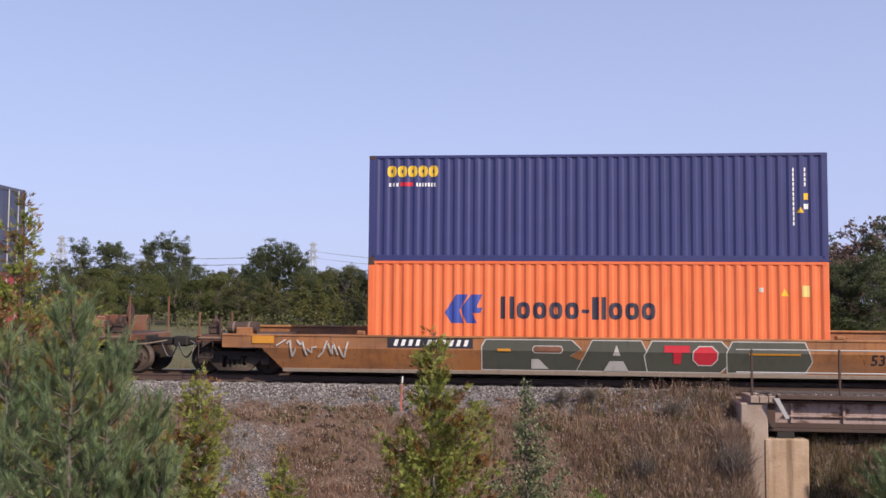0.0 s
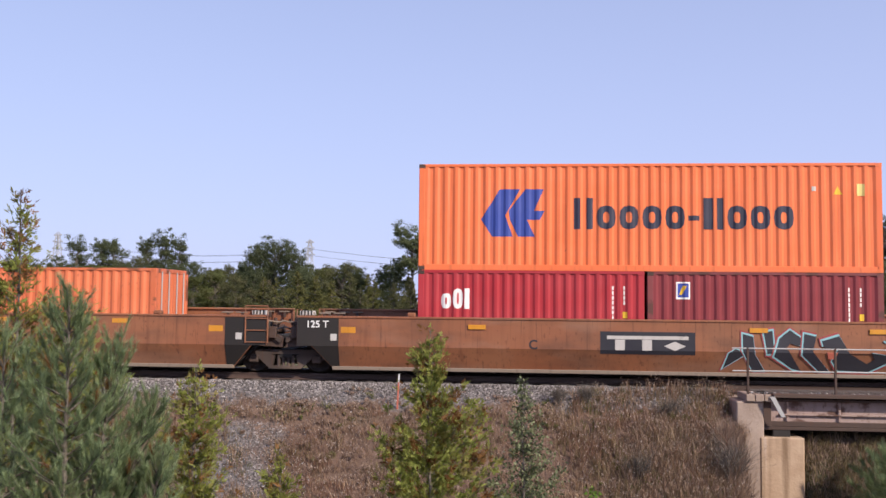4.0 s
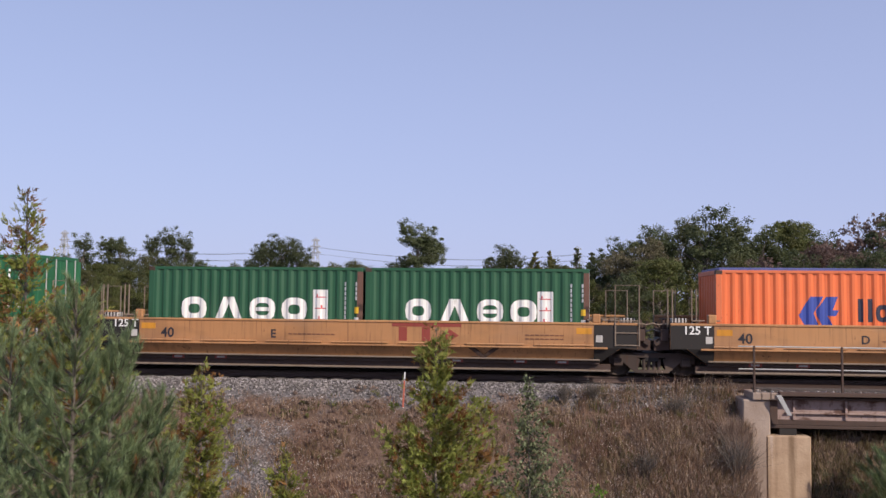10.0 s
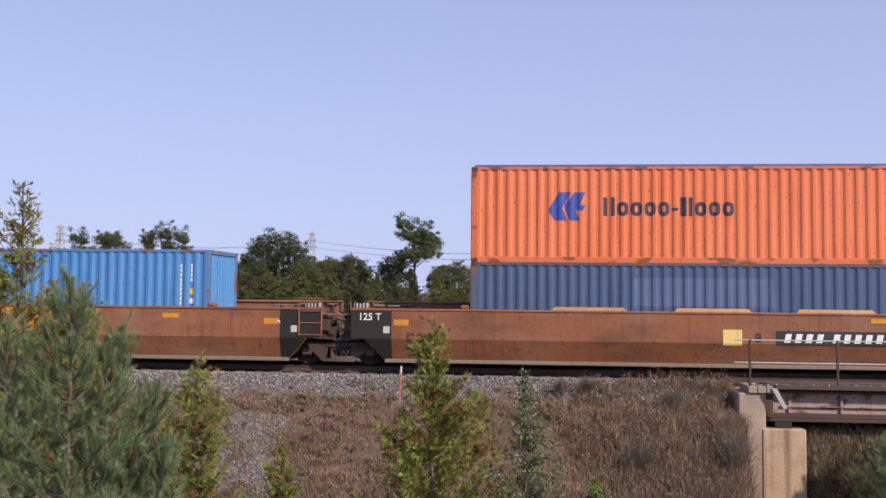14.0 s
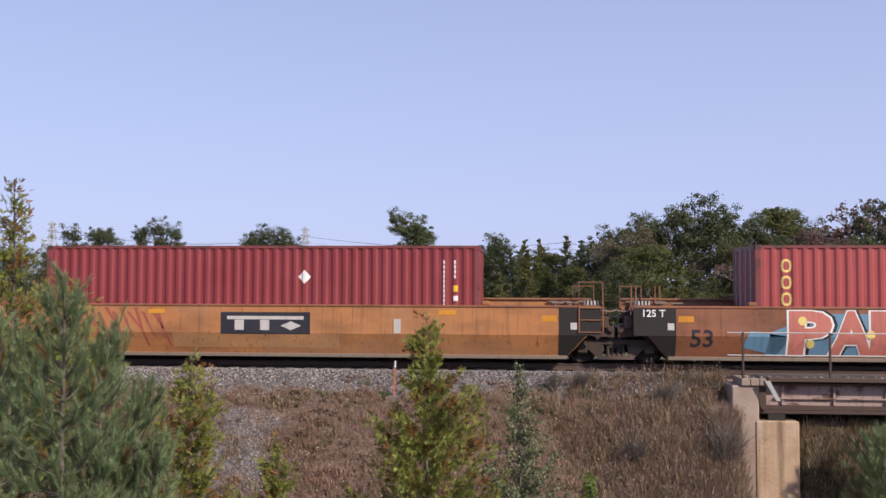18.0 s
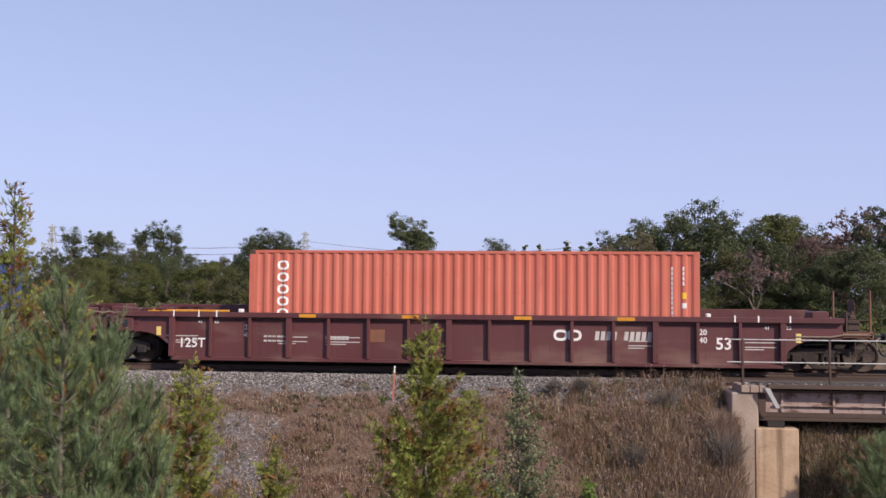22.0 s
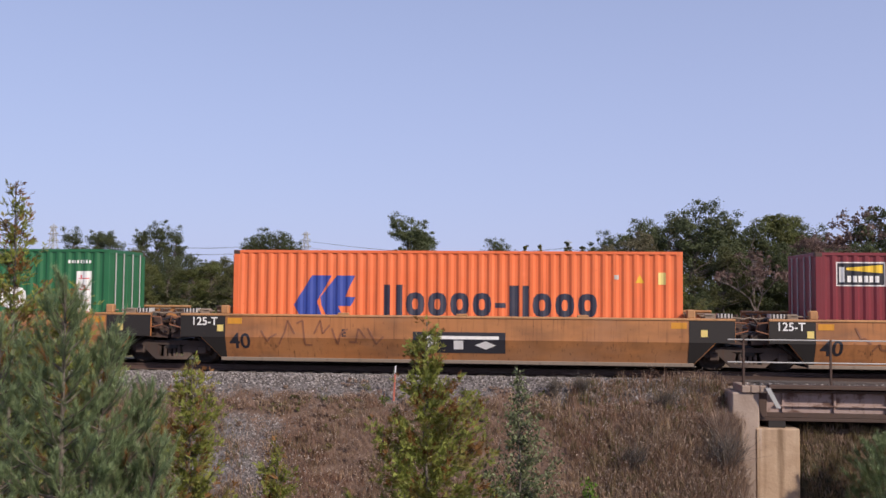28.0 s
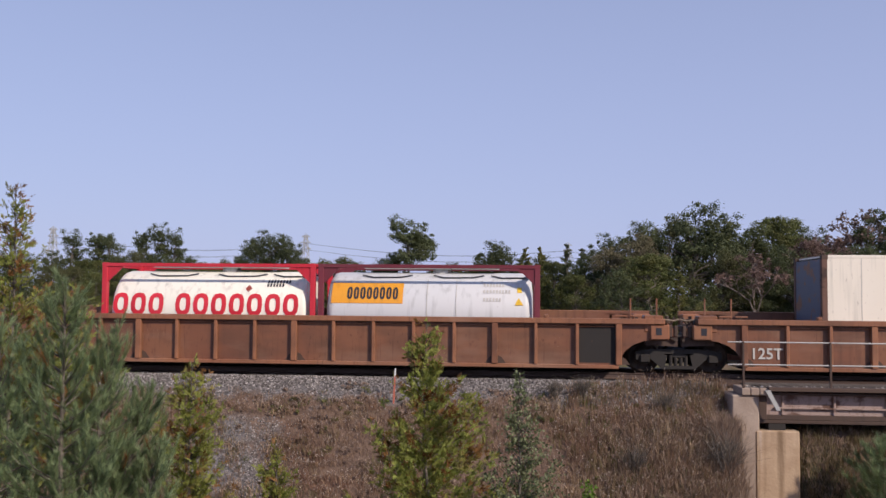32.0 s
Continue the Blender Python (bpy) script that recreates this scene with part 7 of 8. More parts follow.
# ---- plants ----
LEAF_DARK = leafy("dark_leaves", (0.060, 0.078, 0.038), (0.135, 0.157, 0.077), (0.104, 0.113, 0.057), 0.6, 0.5)
LEAF_OLIVE = leafy("olive_leaves", (0.083, 0.093, 0.041), (0.162, 0.162, 0.072), (0.125, 0.113, 0.059), 0.6, 0.5)
LEAF_BRIGHT = leafy("bright_leaves", (0.076, 0.098, 0.034), (0.166, 0.178, 0.066), (0.135, 0.130, 0.053), 0.6, 0.5)
LEAF_BROWN = leafy("brown_leaves", (0.150, 0.098, 0.085), (0.240, 0.165, 0.145), (0.15, 0.110, 0.09), 0.7, 0.5)
LEAF_TAN = leafy("tan_leaves", (0.150, 0.130, 0.080), (0.250, 0.220, 0.140), (0.130, 0.130, 0.075), 0.7, 0.5)
NEEDLE_FAR = leafy("young_conifer_leaves", (0.105, 0.118, 0.040), (0.220, 0.211, 0.071), (0.206, 0.166, 0.061), 0.6, 0.5)
PINE = leafy("pine_needles", (0.119, 0.173, 0.081), (0.339, 0.428, 0.225), (0.215, 0.260, 0.125), 0.45, 3)
CEDAR = leafy("cedar_sprays", (0.145, 0.181, 0.039), (0.329, 0.359, 0.092), (0.290, 0.212, 0.074), 0.55, 4)
CEDAR_BROWN = leafy("browned_cedar_sprays", (0.184, 0.081, 0.028), (0.294, 0.161, 0.062), (0.138, 0.095, 0.038), 0.6, 4)
SPRUCE = leafy("pale_edged_leaves", (0.075, 0.100, 0.045), (0.25, 0.28, 0.155), (0.10, 0.125, 0.055), 0.5, 5)
DRY = leafy("dry_weeds", (0.206, 0.134, 0.094), (0.413, 0.294, 0.213), (0.278, 0.161, 0.118), 0.85, 0.8)
DRY_GREEN = leafy("greenish_weeds", (0.142, 0.116, 0.062), (0.285, 0.224, 0.127), (0.209, 0.146, 0.090), 0.85, 0.8)
HEAD = leafy("seed_heads", (0.30, 0.23, 0.19), (0.52, 0.44, 0.37), (0.34, 0.25, 0.21), 0.9, 1)
DUSKY = leafy("dusky_weeds", (0.190, 0.138, 0.109), (0.423, 0.315, 0.250), (0.269, 0.193, 0.147), 0.85, 0.8)
STRAW = leafy("straw", (0.30, 0.21, 0.13), (0.50, 0.38, 0.26), (0.36, 0.24, 0.16), 0.85, 0.8)
FRESH_DULL = leafy("olive_herbs", (0.11, 0.125, 0.045), (0.23, 0.225, 0.085), (0.19, 0.15, 0.07), 0.7, 2)
FRESH = leafy("fresh_weed", (0.10, 0.20, 0.03), (0.22, 0.34, 0.06), (0.14, 0.22, 0.04), 0.6, 3)


def cards(g, centre, n, spread, size, rnd, flat=0.0, long=1.6, ragged=0.55):
    """n small leaves over a rounded tuft, turned outward; ragged: how far they stray from its skin."""
    cx, cy, cz = centre
    for _ in range(n):
        d = Vector((rnd.gauss(0, 1), rnd.gauss(0, 1), rnd.gauss(0, 1))).normalized()
        k = 1 - ragged * rnd.random() ** 1.5 + (0.22 * rnd.random() if rnd.random() < 0.2 else 0)
        p = Vector((cx + d.x * spread[0] * k, cy + d.y * spread[1] * k, cz + d.z * spread[2] * k))
        o = Vector((d.x / spread[0], d.y / spread[1], d.z / spread[2])).normalized() * (1 - flat) + Vector((rnd.gauss(0, 0.38), rnd.gauss(0, 0.38), rnd.gauss(0.12, 0.38) + flat))
        q = o.to_track_quat("Z", "Y")
        s, a = size * rnd.uniform(0.6, 1.3), rnd.uniform(0, 3.14)
        u, v = q @ Vector((math.cos(a), math.sin(a), 0)), q @ Vector((-math.sin(a), math.cos(a), 0))
        up = o.normalized() * s * 0.12
        g.add([p - u * (s * long / 2), p - v * (s / 2) + up, p + u * (s * long / 2), p + v * (s / 2) + up], [(0, 1, 2, 3)])


def limb(g, a, b, r, r2, rnd, bend=0.12, k=4):
    """A crooked tapering branch; its points."""
    a, b = Vector(a), Vector(b)
    pts = [a.lerp(b, i / k) + (Vector((rnd.uniform(-1, 1), rnd.uniform(-1, 1), rnd.uniform(-0.4, 0.4))) * bend * (b - a).length if 0 < i < k else Vector()) for i in range(k + 1)]
    for i in range(k):
        g.rod(pts[i], pts[i + 1], r + (r2 - r) * i / k, 6, r + (r2 - r) * (i + 1) / k)
    return pts


def broadleaf(seed, leaf, h=8.0, spread=0.36, bare=0.16, n_clumps=40, lean=0.0, per=210, label="", name="tree"):
    """A crooked trunk and limbs; the crown of tufts, large ones inside, small ones that break the outline."""
    rnd = random.Random(seed)
    t = thing(name, label, "tree")
    trunk, crown = Geo(), Geo()
    top = Vector((lean * h, 0, h * 0.72))
    limb(trunk, (0, 0, -0.3), top, h * 0.022, h * 0.007, rnd, 0.03, 6)
    lobes = [(rnd.uniform(0, 6.28), rnd.uniform(0.7, 1.2)) for _ in range(5)]
    for i in range(n_clumps):
        f = (i + 0.5) / n_clumps
        a = rnd.uniform(0, 6.28)
        lobe = 0.62 + 0.48 * max(w * math.cos((a - b) / 1.2) ** 4 for b, w in lobes)
        z = h * (bare + (0.93 - bare) * f) * (0.94 + 0.06 * lobe)
        wide = spread * h * lobe * math.sin(math.pi * min(1, max(0.06, 0.10 + 0.86 * f ** 0.85))) ** 0.7
        r = wide * rnd.random() ** 0.38
        c = Vector((lean * z + r * math.cos(a), r * math.sin(a), z + rnd.uniform(-0.04, 0.04) * h))
        limb(trunk, Vector((lean * z * 0.8, 0, z * 0.78)), c, h * 0.006, h * 0.002, rnd, 0.1, 3)
        k = h * rnd.uniform(0.055, 0.105)
        cards(crown, c, per, (k * 1.3, k * 1.3, k * 0.85), h * 0.0120, rnd)
        for _ in range(6):
            o = c + Vector((rnd.uniform(-1.2, 1.2), rnd.uniform(-1.2, 1.2), rnd.uniform(-0.7, 1.0))) * k
            e = k * rnd.uniform(0.28, 0.6)
            cards(crown, o, int(per * 0.26), (e * 1.15, e * 1.15, e * 0.9), h * 0.0105, rnd, ragged=0.8)
    part("trunk", trunk, BARK, t)
    part("crown", crown, leaf, t)
    return t


def cone_tree(seed, leaf, h=5.0, wide=0.24, label="", name="conifer", density=1.0):
    """A conifer: whorls of rising boughs of uneven length, each with tufts along it."""
    rnd = random.Random(seed)
    t = thing(name, label, "tree")
    trunk, crown = Geo(), Geo()
    limb(trunk, (0, 0, -0.3), (0, 0, h * 0.97), h * 0.018, h * 0.002, rnd, 0.01, 5)
    rows = int(17 * density)
    for j in range(rows):
        f = (j + 0.4) / rows
        for i in range(6):
            z, a = h * (0.05 + 0.93 * f) + rnd.uniform(-0.02, 0.02) * h, rnd.uniform(0, 6.28)
            r = wide * h * (1 - f) ** 0.80 * rnd.uniform(0.45, 1.2) + 0.012 * h
            tip = Vector((r * math.cos(a), r * math.sin(a), z + r * 0.35))
            trunk.rod((0, 0, z - 0.03 * h), tip, h * 0.004, 5, h * 0.001)
            q = 0.30 + 0.80 * (1 - f)
            for k in (0.4, 0.72, 1.0):
                e = h * 0.036 * q * rnd.uniform(0.7, 1.25)
                cards(crown, Vector((0, 0, z)).lerp(tip, k), 20, (e * 1.2, e * 1.2, e * 0.85), h * 0.0150 * (0.55 + 0.45 * q), rnd, 0.15, 1.9, 0.7)
    part("trunk", trunk, BARK, t)
    part("crown", crown, leaf, t)
    return t


def bare_tree(seed, h=7.5):
    """A dead tree: pale twigs, a few brown leaves."""
    rnd = random.Random(seed)
    t = thing("bare_tree", "leafless pale grey-pink tree among green ones", "tree")
    trunk, crown = Geo(), Geo()

    def grow(p, d, l, r, level):
        q = p + d * l
        trunk.rod(p, q, r, 5, r * 0.7)
        if level == 0:
            cards(crown, q, 5, (0.2, 0.2, 0.2), h * 0.018, rnd)
            return
        for _ in range(3 if level > 1 else 4):
            grow(q, (d + Vector((rnd.gauss(0, 0.45), rnd.gauss(0, 0.45), rnd.gauss(0.1, 0.3)))).normalized(), l * rnd.uniform(0.6, 0.85), r * 0.6, level - 1)
    grow(Vector((0, 0, -0.3)), Vector((0.03, 0, 1)), h * 0.32, h * 0.017, 5)
    part("trunk", trunk, BARK_PALE, t)
    part("twig_leaves", crown, LEAF_BROWN, t)
    return t


KINDS = {
    "d": [broadleaf(1, LEAF_DARK, label="dark green broadleaf tree behind the track"), broadleaf(2, LEAF_OLIVE, spread=0.40, label="olive green broadleaf tree behind the track"), broadleaf(3, LEAF_DARK, spread=0.33, n_clumps=38, label="dark green ragged tree behind the track"), broadleaf(4, LEAF_BRIGHT, spread=0.38, n_clumps=50, label="lighter green round-topped tree behind the track")],
    "s": [cone_tree(5, LEAF_DARK, 7.0, 0.22, "dark green spruce among broadleaf trees"), cone_tree(6, NEEDLE_FAR, 7.0, 0.19, "dark green pointed spruce")],
    "p": [cone_tree(7, NEEDLE_FAR, 4.5, 0.27, "young green conifer in the field", density=1.2), cone_tree(8, LEAF_OLIVE, 4.5, 0.30, "young olive green conifer in the field", density=1.2), cone_tree(9, NEEDLE_FAR, 4.5, 0.24, "young green conifer in the field")],
    "q": [broadleaf(10, LEAF_DARK, 10.0, 0.15, 0.1, 22, label="slim dark poplar far across the field"), broadleaf(11, LEAF_DARK, 10.0, 0.18, 0.12, 22, label="slim dark poplar far across the field")],
    "L": [broadleaf(12, LEAF_DARK, 9.8, 0.25, 0.60, 20, 0.04, 320, label="lone dark tree with a bare lower trunk")],
    "t": [broadleaf(18, LEAF_TAN, spread=0.34, n_clumps=34, label="tan-green thin-leaved tree at the edge of the wood")],
    "n": [broadleaf(19, LEAF_BROWN, spread=0.38, n_clumps=34, label="purple-brown thin-leaved tree among green ones")],
    "b": [bare_tree(13), bare_tree(14)],
}
HEIGHT = {"t": 8.0, "n": 8.0, "d": 8.0, "s": 7.0, "p": 4.5, "q": 9.6, "L": 9.6, "b": 7.0}
# kind, x, y, height
GROVES = [
    [
        ("d", 6.7, 41.0, 6.9), ("d", 8.4, 39.1, 7.7), ("d", 10.7, 41.3, 8.4), ("d", 11.9, 37.3, 8.8), ("d", 14.4, 43.6, 8.1), ("s", 15.2, 41.7, 8.3),
        ("d", 16.2, 39.8, 7.4), ("d", 18.4, 41.9, 9.1), ("d", 21.9, 46.3, 8.3), ("b", 22.2, 38.3, 8.1), ("d", 23.5, 36.4, 8.3), ("b", 19.8, 36.1, 6.6),
        ("s", 4.9, 44.9, 6.5), ("s", 3.8, 46.8, 6.9), ("d", 5.4, 41.0, 5.6), ("d", 7.9, 30.1, 5.7), ("d", 12.6, 31.6, 5.4), ("b", 14.4, 30.7, 5.4),
        ("d", 16.8, 31.9, 5.8), ("d", 18.9, 31.1, 5.3), ("d", 20.5, 30.2, 5.7), ("s", 8.8, 25.2, 4.5), ("d", 5.9, 27.0, 4.2),
    ],
    [
        ("d", -2.2, 56.3, 7.3), ("s", 0.6, 52.5, 6.9), ("s", 1.9, 54.6, 7.1), ("s", -0.6, 50.4, 6.0), ("d", 2.9, 48.8, 5.8), ("d", 3.8, 34.8, 4.4),
        ("p", 5.1, 31.0, 3.6), ("d", 9.9, 25.4, 2.9), ("p", 2.8, 36.8, 3.7), ("p", 0.9, 38.6, 3.7), ("p", -1.3, 40.4, 3.9), ("d", -3.5, 58.2, 5.6),
        ("p", -3.7, 42.2, 3.7), ("p", -5.7, 46.1, 4.2), ("p", -7.2, 47.9, 4.5), ("p", -5.2, 52.1, 5.1),
    ],
    [
        ("L", -10.8, 65.4, 9.8), ("d", -13.4, 67.3, 6.2), ("p", -9.3, 49.7, 4.8), ("p", -10.4, 47.6, 4.2), ("p", -12.4, 49.5, 4.4), ("d", -18.9, 68.8, 6.5),
        ("d", -17.1, 69.0, 5.8), ("p", -19.1, 56.9, 4.9), ("p", -20.7, 56.7, 5.4), ("p", -16.7, 53.1, 4.3), ("d", -21.9, 72.6, 6.4), ("p", -13.9, 51.4, 3.8),
        ("d", -32.6, 91.6, 10.4), ("d", -35.4, 93.4, 9.9), ("d", -29.5, 89.9, 9.4), ("d", -22.8, 68.6, 5.8),
    ],
    [
        ("q", -83.1, 137.2, 13.3), ("q", -76.0, 132.8, 13.6), ("q", -74.0, 133.0, 13.3), ("q", -65.8, 128.7, 13.5), ("q", -63.3, 128.9, 13.8), ("q", -60.3, 129.2, 13.0),
        ("d", -64.0, 118.9, 9.4), ("d", -77.0, 117.8, 9.1), ("d", -71.0, 118.3, 8.5), ("d", -50.1, 110.2, 7.9), ("d", -45.8, 110.6, 7.7), ("d", -41.7, 106.0, 7.2),
        ("d", -46.4, 75.5, 5.9), ("d", -40.8, 71.0, 5.9), ("d", -39.1, 73.1, 6.4), ("d", -35.4, 69.5, 5.3), ("d", -33.6, 71.6, 5.8), ("d", -30.2, 68.0, 5.2),
        ("d", -29.6, 72.0, 5.9), ("d", -45.4, 68.6, 5.1), ("d", -50.8, 74.1, 5.5), ("d", -55.8, 79.7, 6.0),
    ],
    [
        ("p", -25.0, 62.4, 4.2), ("p", -23.1, 60.6, 3.9), ("d", -64.6, 88.9, 7.8), ("d", -67.5, 88.6, 7.4), ("d", -72.0, 88.2, 8.1), ("d", -74.0, 83.0, 8.2),
        ("d", 26.6, 38.7, 8.2), ("n", 18.6, 34.6, 6.3), ("n", 21.0, 34.0, 6.0), ("t", 8.0, 36.2, 6.9), ("t", 6.4, 38.0, 6.0), ("d", 31.2, 43.1, 8.8), ("d", 36.1, 47.5, 8.7), ("d", -89.3, 96.7, 8.9),
    ],
    [
        ("d", 1.6, 60.0, 6.3), ("p", 2.6, 58.0, 6.0), ("p", 0.2, 60.5, 6.4), ("p", -1.6, 62.0, 6.2), ("d", -3.4, 66.0, 6.4), ("p", -5.0, 64.0, 5.6), ("d", -6.8, 68.0, 5.8),
        ("p", -8.2, 62.0, 5.0), ("d", -9.0, 74.0, 6.0), ("p", -11.6, 66.0, 5.2), ("d", -14.6, 76.0, 6.2), ("p", -15.4, 64.0, 5.2), ("p", -17.6, 66.0, 5.4), ("d", -20.4, 80.0, 6.6),
        ("d", -24.2, 84.0, 6.8), ("p", -22.4, 70.0, 5.4), ("d", -27.2, 86.0, 6.6), ("p", -26.4, 70.0, 5.0), ("p", -28.4, 72.0, 5.2), ("d", -34.0, 96.0, 7.0), ("d", -38.4, 98.0, 7.0),
        ("p", -31.8, 74.0, 5.0), ("d", -43.0, 100.0, 7.2), ("p", -36.6, 76.0, 5.2), ("d", -47.6, 96.0, 6.8), ("p", -41.8, 80.0, 5.4), ("d", -52.4, 98.0, 7.0), ("p", -47.0, 84.0, 5.4),
        ("d", -57.2, 100.0, 7.4), ("p", -52.8, 86.0, 5.6), ("d", -62.0, 104.0, 7.8), ("t", -30.6, 80.0, 5.0), ("n", -37.8, 82.0, 5.0), ("t", -19.4, 70.0, 4.6), ("n", -44.6, 88.0, 5.4),
    ],
]
rnd = random.Random(77)
for k, grove in enumerate(GROVES):
    for kind, x, y, h in grove:
        src = rnd.choice(KINDS[kind])
        s = h / HEIGHT[kind]
        wide = s * rnd.uniform(0.85, 1.15)
        if kind == "L":
            wide = s
        z = ground_z(x, y)
        copy_thing(src, Matrix.LocRotScale((x, y, z), Euler((0, 0, rnd.uniform(0, 6.28) if kind != "L" else 3.3)), (wide, wide, s)))["group"] = "trees behind the track"
for kinds in KINDS.values():
    for src in kinds:
        for o in [*src.children_recursive, src]:
            bpy.data.objects.remove(o)


for x, y, h, seed in ((10.0, 24.0, 2.7, 15), (6.6, 23.0, 2.2, 16), (8.3, 26.5, 2.4, 17)):
    bush = broadleaf(seed, FRESH_DULL, h, 0.55, 0.04, 18, 0.0, 170, "yellow-green leafy bush before the far trees", "leafy_bush")
    bush["category"] = "bush"
    bush.matrix_world = pose(x, y, ground_z(x, y))


def undergrowth(count, area, seed, lo, hi, size):
    """Low brush along the foot of the far trees."""
    rnd = random.Random(seed)
    g = Geo()
    for _ in range(count):
        x, y = area(rnd)
        h = rnd.uniform(lo, hi)
        cards(g, (x, y, ground_z(x, y) + h * 0.45), 60, (h * 0.75, h * 0.6, h * 0.55), size, rnd)
    return g


tagged(new("far_brush", undergrowth(260, lambda r: (lambda y: (r.uniform(-0.62, 0.46) * (y + 26), y))(r.uniform(38, 100)), 21, 0.9, 2.2, 0.19).mesh("far_brush", LEAF_OLIVE)), "low green brush along the far trees", "shrubs", kind="stuff")
tagged(new("near_brush", undergrowth(60, lambda r: (r.uniform(1.5, 22), r.uniform(21, 34)), 22, 1.0, 2.0, 0.15).mesh("near_brush", LEAF_BRIGHT)), "leafy brush at the edge of the trees", "shrubs", kind="stuff")


def shoot(g, pts, l, rnd, count, w=0.0013):
    """Needles all round a bent shoot, leaning forward along it, longest behind the tip."""
    pts = [Vector(p) for p in pts]
    for _ in range(count):
        f = rnd.random() * (len(pts) - 1)
        i = min(int(f), len(pts) - 2)
        d = (pts[i + 1] - pts[i]).normalized()
        p = pts[i].lerp(pts[i + 1], f - i)
        side = d.cross(Vector((rnd.gauss(0, 1), rnd.gauss(0, 1), rnd.gauss(0, 1)))).normalized()
        o = rnd.uniform(0.35, 0.95)
        v = (d * math.cos(o) + side * math.sin(o) + Vector((0, 0, 0.12))) * (l * rnd.uniform(0.6, 1.1))
        s = v.cross(side).normalized() * w
        g.add([p - s, p + s, p + v], [(0, 1, 2)])


def pine_bush(x, y, top, profile, seed, label, l=0.075, lean=0.0, fill=1.0):
    """profile: (metres below the top, radius). Boughs in whorls that turn upward, with side shoots like bottle brushes."""
    rnd = random.Random(seed)
    t = thing("pine_tree", label, "tree")
    wood, needles, dead = Geo(), Geo(), Geo()
    z0 = ground_z(x, y)
    deep = profile[-1][0]

    def radius(dz):
        for (a, ra), (b, rb) in zip(profile, profile[1:]):
            if dz <= b:
                return ra + (rb - ra) * (dz - a) / (b - a)
        return profile[-1][1]

    def axis_at(dz):
        return Vector((-lean * dz, 0, -dz))
    wood.rod(axis_at(top - z0 + 0.1), axis_at(0.03), 0.035, 6, 0.006)
    shoot(needles, [axis_at(0.22), axis_at(0.1), axis_at(0.0)], l, rnd, 260)
    dz = 0.10
    while dz < deep:
        turn, n = rnd.uniform(0, 6.28), 5 if dz < 0.5 else 6
        for i in range(n):
            a = turn + 6.28 * (i + rnd.uniform(-0.3, 0.3)) / n
            r = radius(dz) * rnd.uniform(0.55, 1.2)
            out = Vector((math.cos(a), math.sin(a), 0))
            root = axis_at(dz + 0.10 + r * 0.45)
            tip = axis_at(dz) + out * r + Vector((0, 0, rnd.uniform(-0.06, 0.10)))
            mid = root.lerp(tip, 0.58) + Vector((0, 0, -0.14 * r))
            wood.rod(root, mid, 0.008, 4, 0.006).rod(mid, tip, 0.006, 4, 0.003)
            last = mid.lerp(tip, 0.55) + Vector((0, 0, -0.02))
            reach = (tip - mid).length + 0.5 * (mid - root).length
            shoot(needles, [root.lerp(mid, 0.5), mid, last, tip], l, rnd, int(90 + 420 * reach * fill))
            for k in range(int(2 + 9 * r)):
                f = rnd.uniform(0.2, 1.0)
                p = mid.lerp(tip, f) if f > 0.45 else root.lerp(mid, f / 0.45)
                d = ((tip - mid).normalized() + Vector((rnd.gauss(0, 0.55), rnd.gauss(0, 0.55), rnd.uniform(0.1, 0.8)))).normalized()
                m = rnd.uniform(0.07, 0.17)
                shoot(dead if rnd.random() < 0.03 else needles, [p, p + d * m * 0.6, p + d * m + Vector((0, 0, 0.02))], l * 0.95, rnd, int((50 + 420 * m) * fill))
        dz += 0.095 + 0.03 * dz
    part("trunk", wood, BARK, t)
    part("needles", needles, PINE, t)
    part("browned_needles", dead, CEDAR_BROWN, t)
    t.matrix_world = pose(x, y, top)
    return t


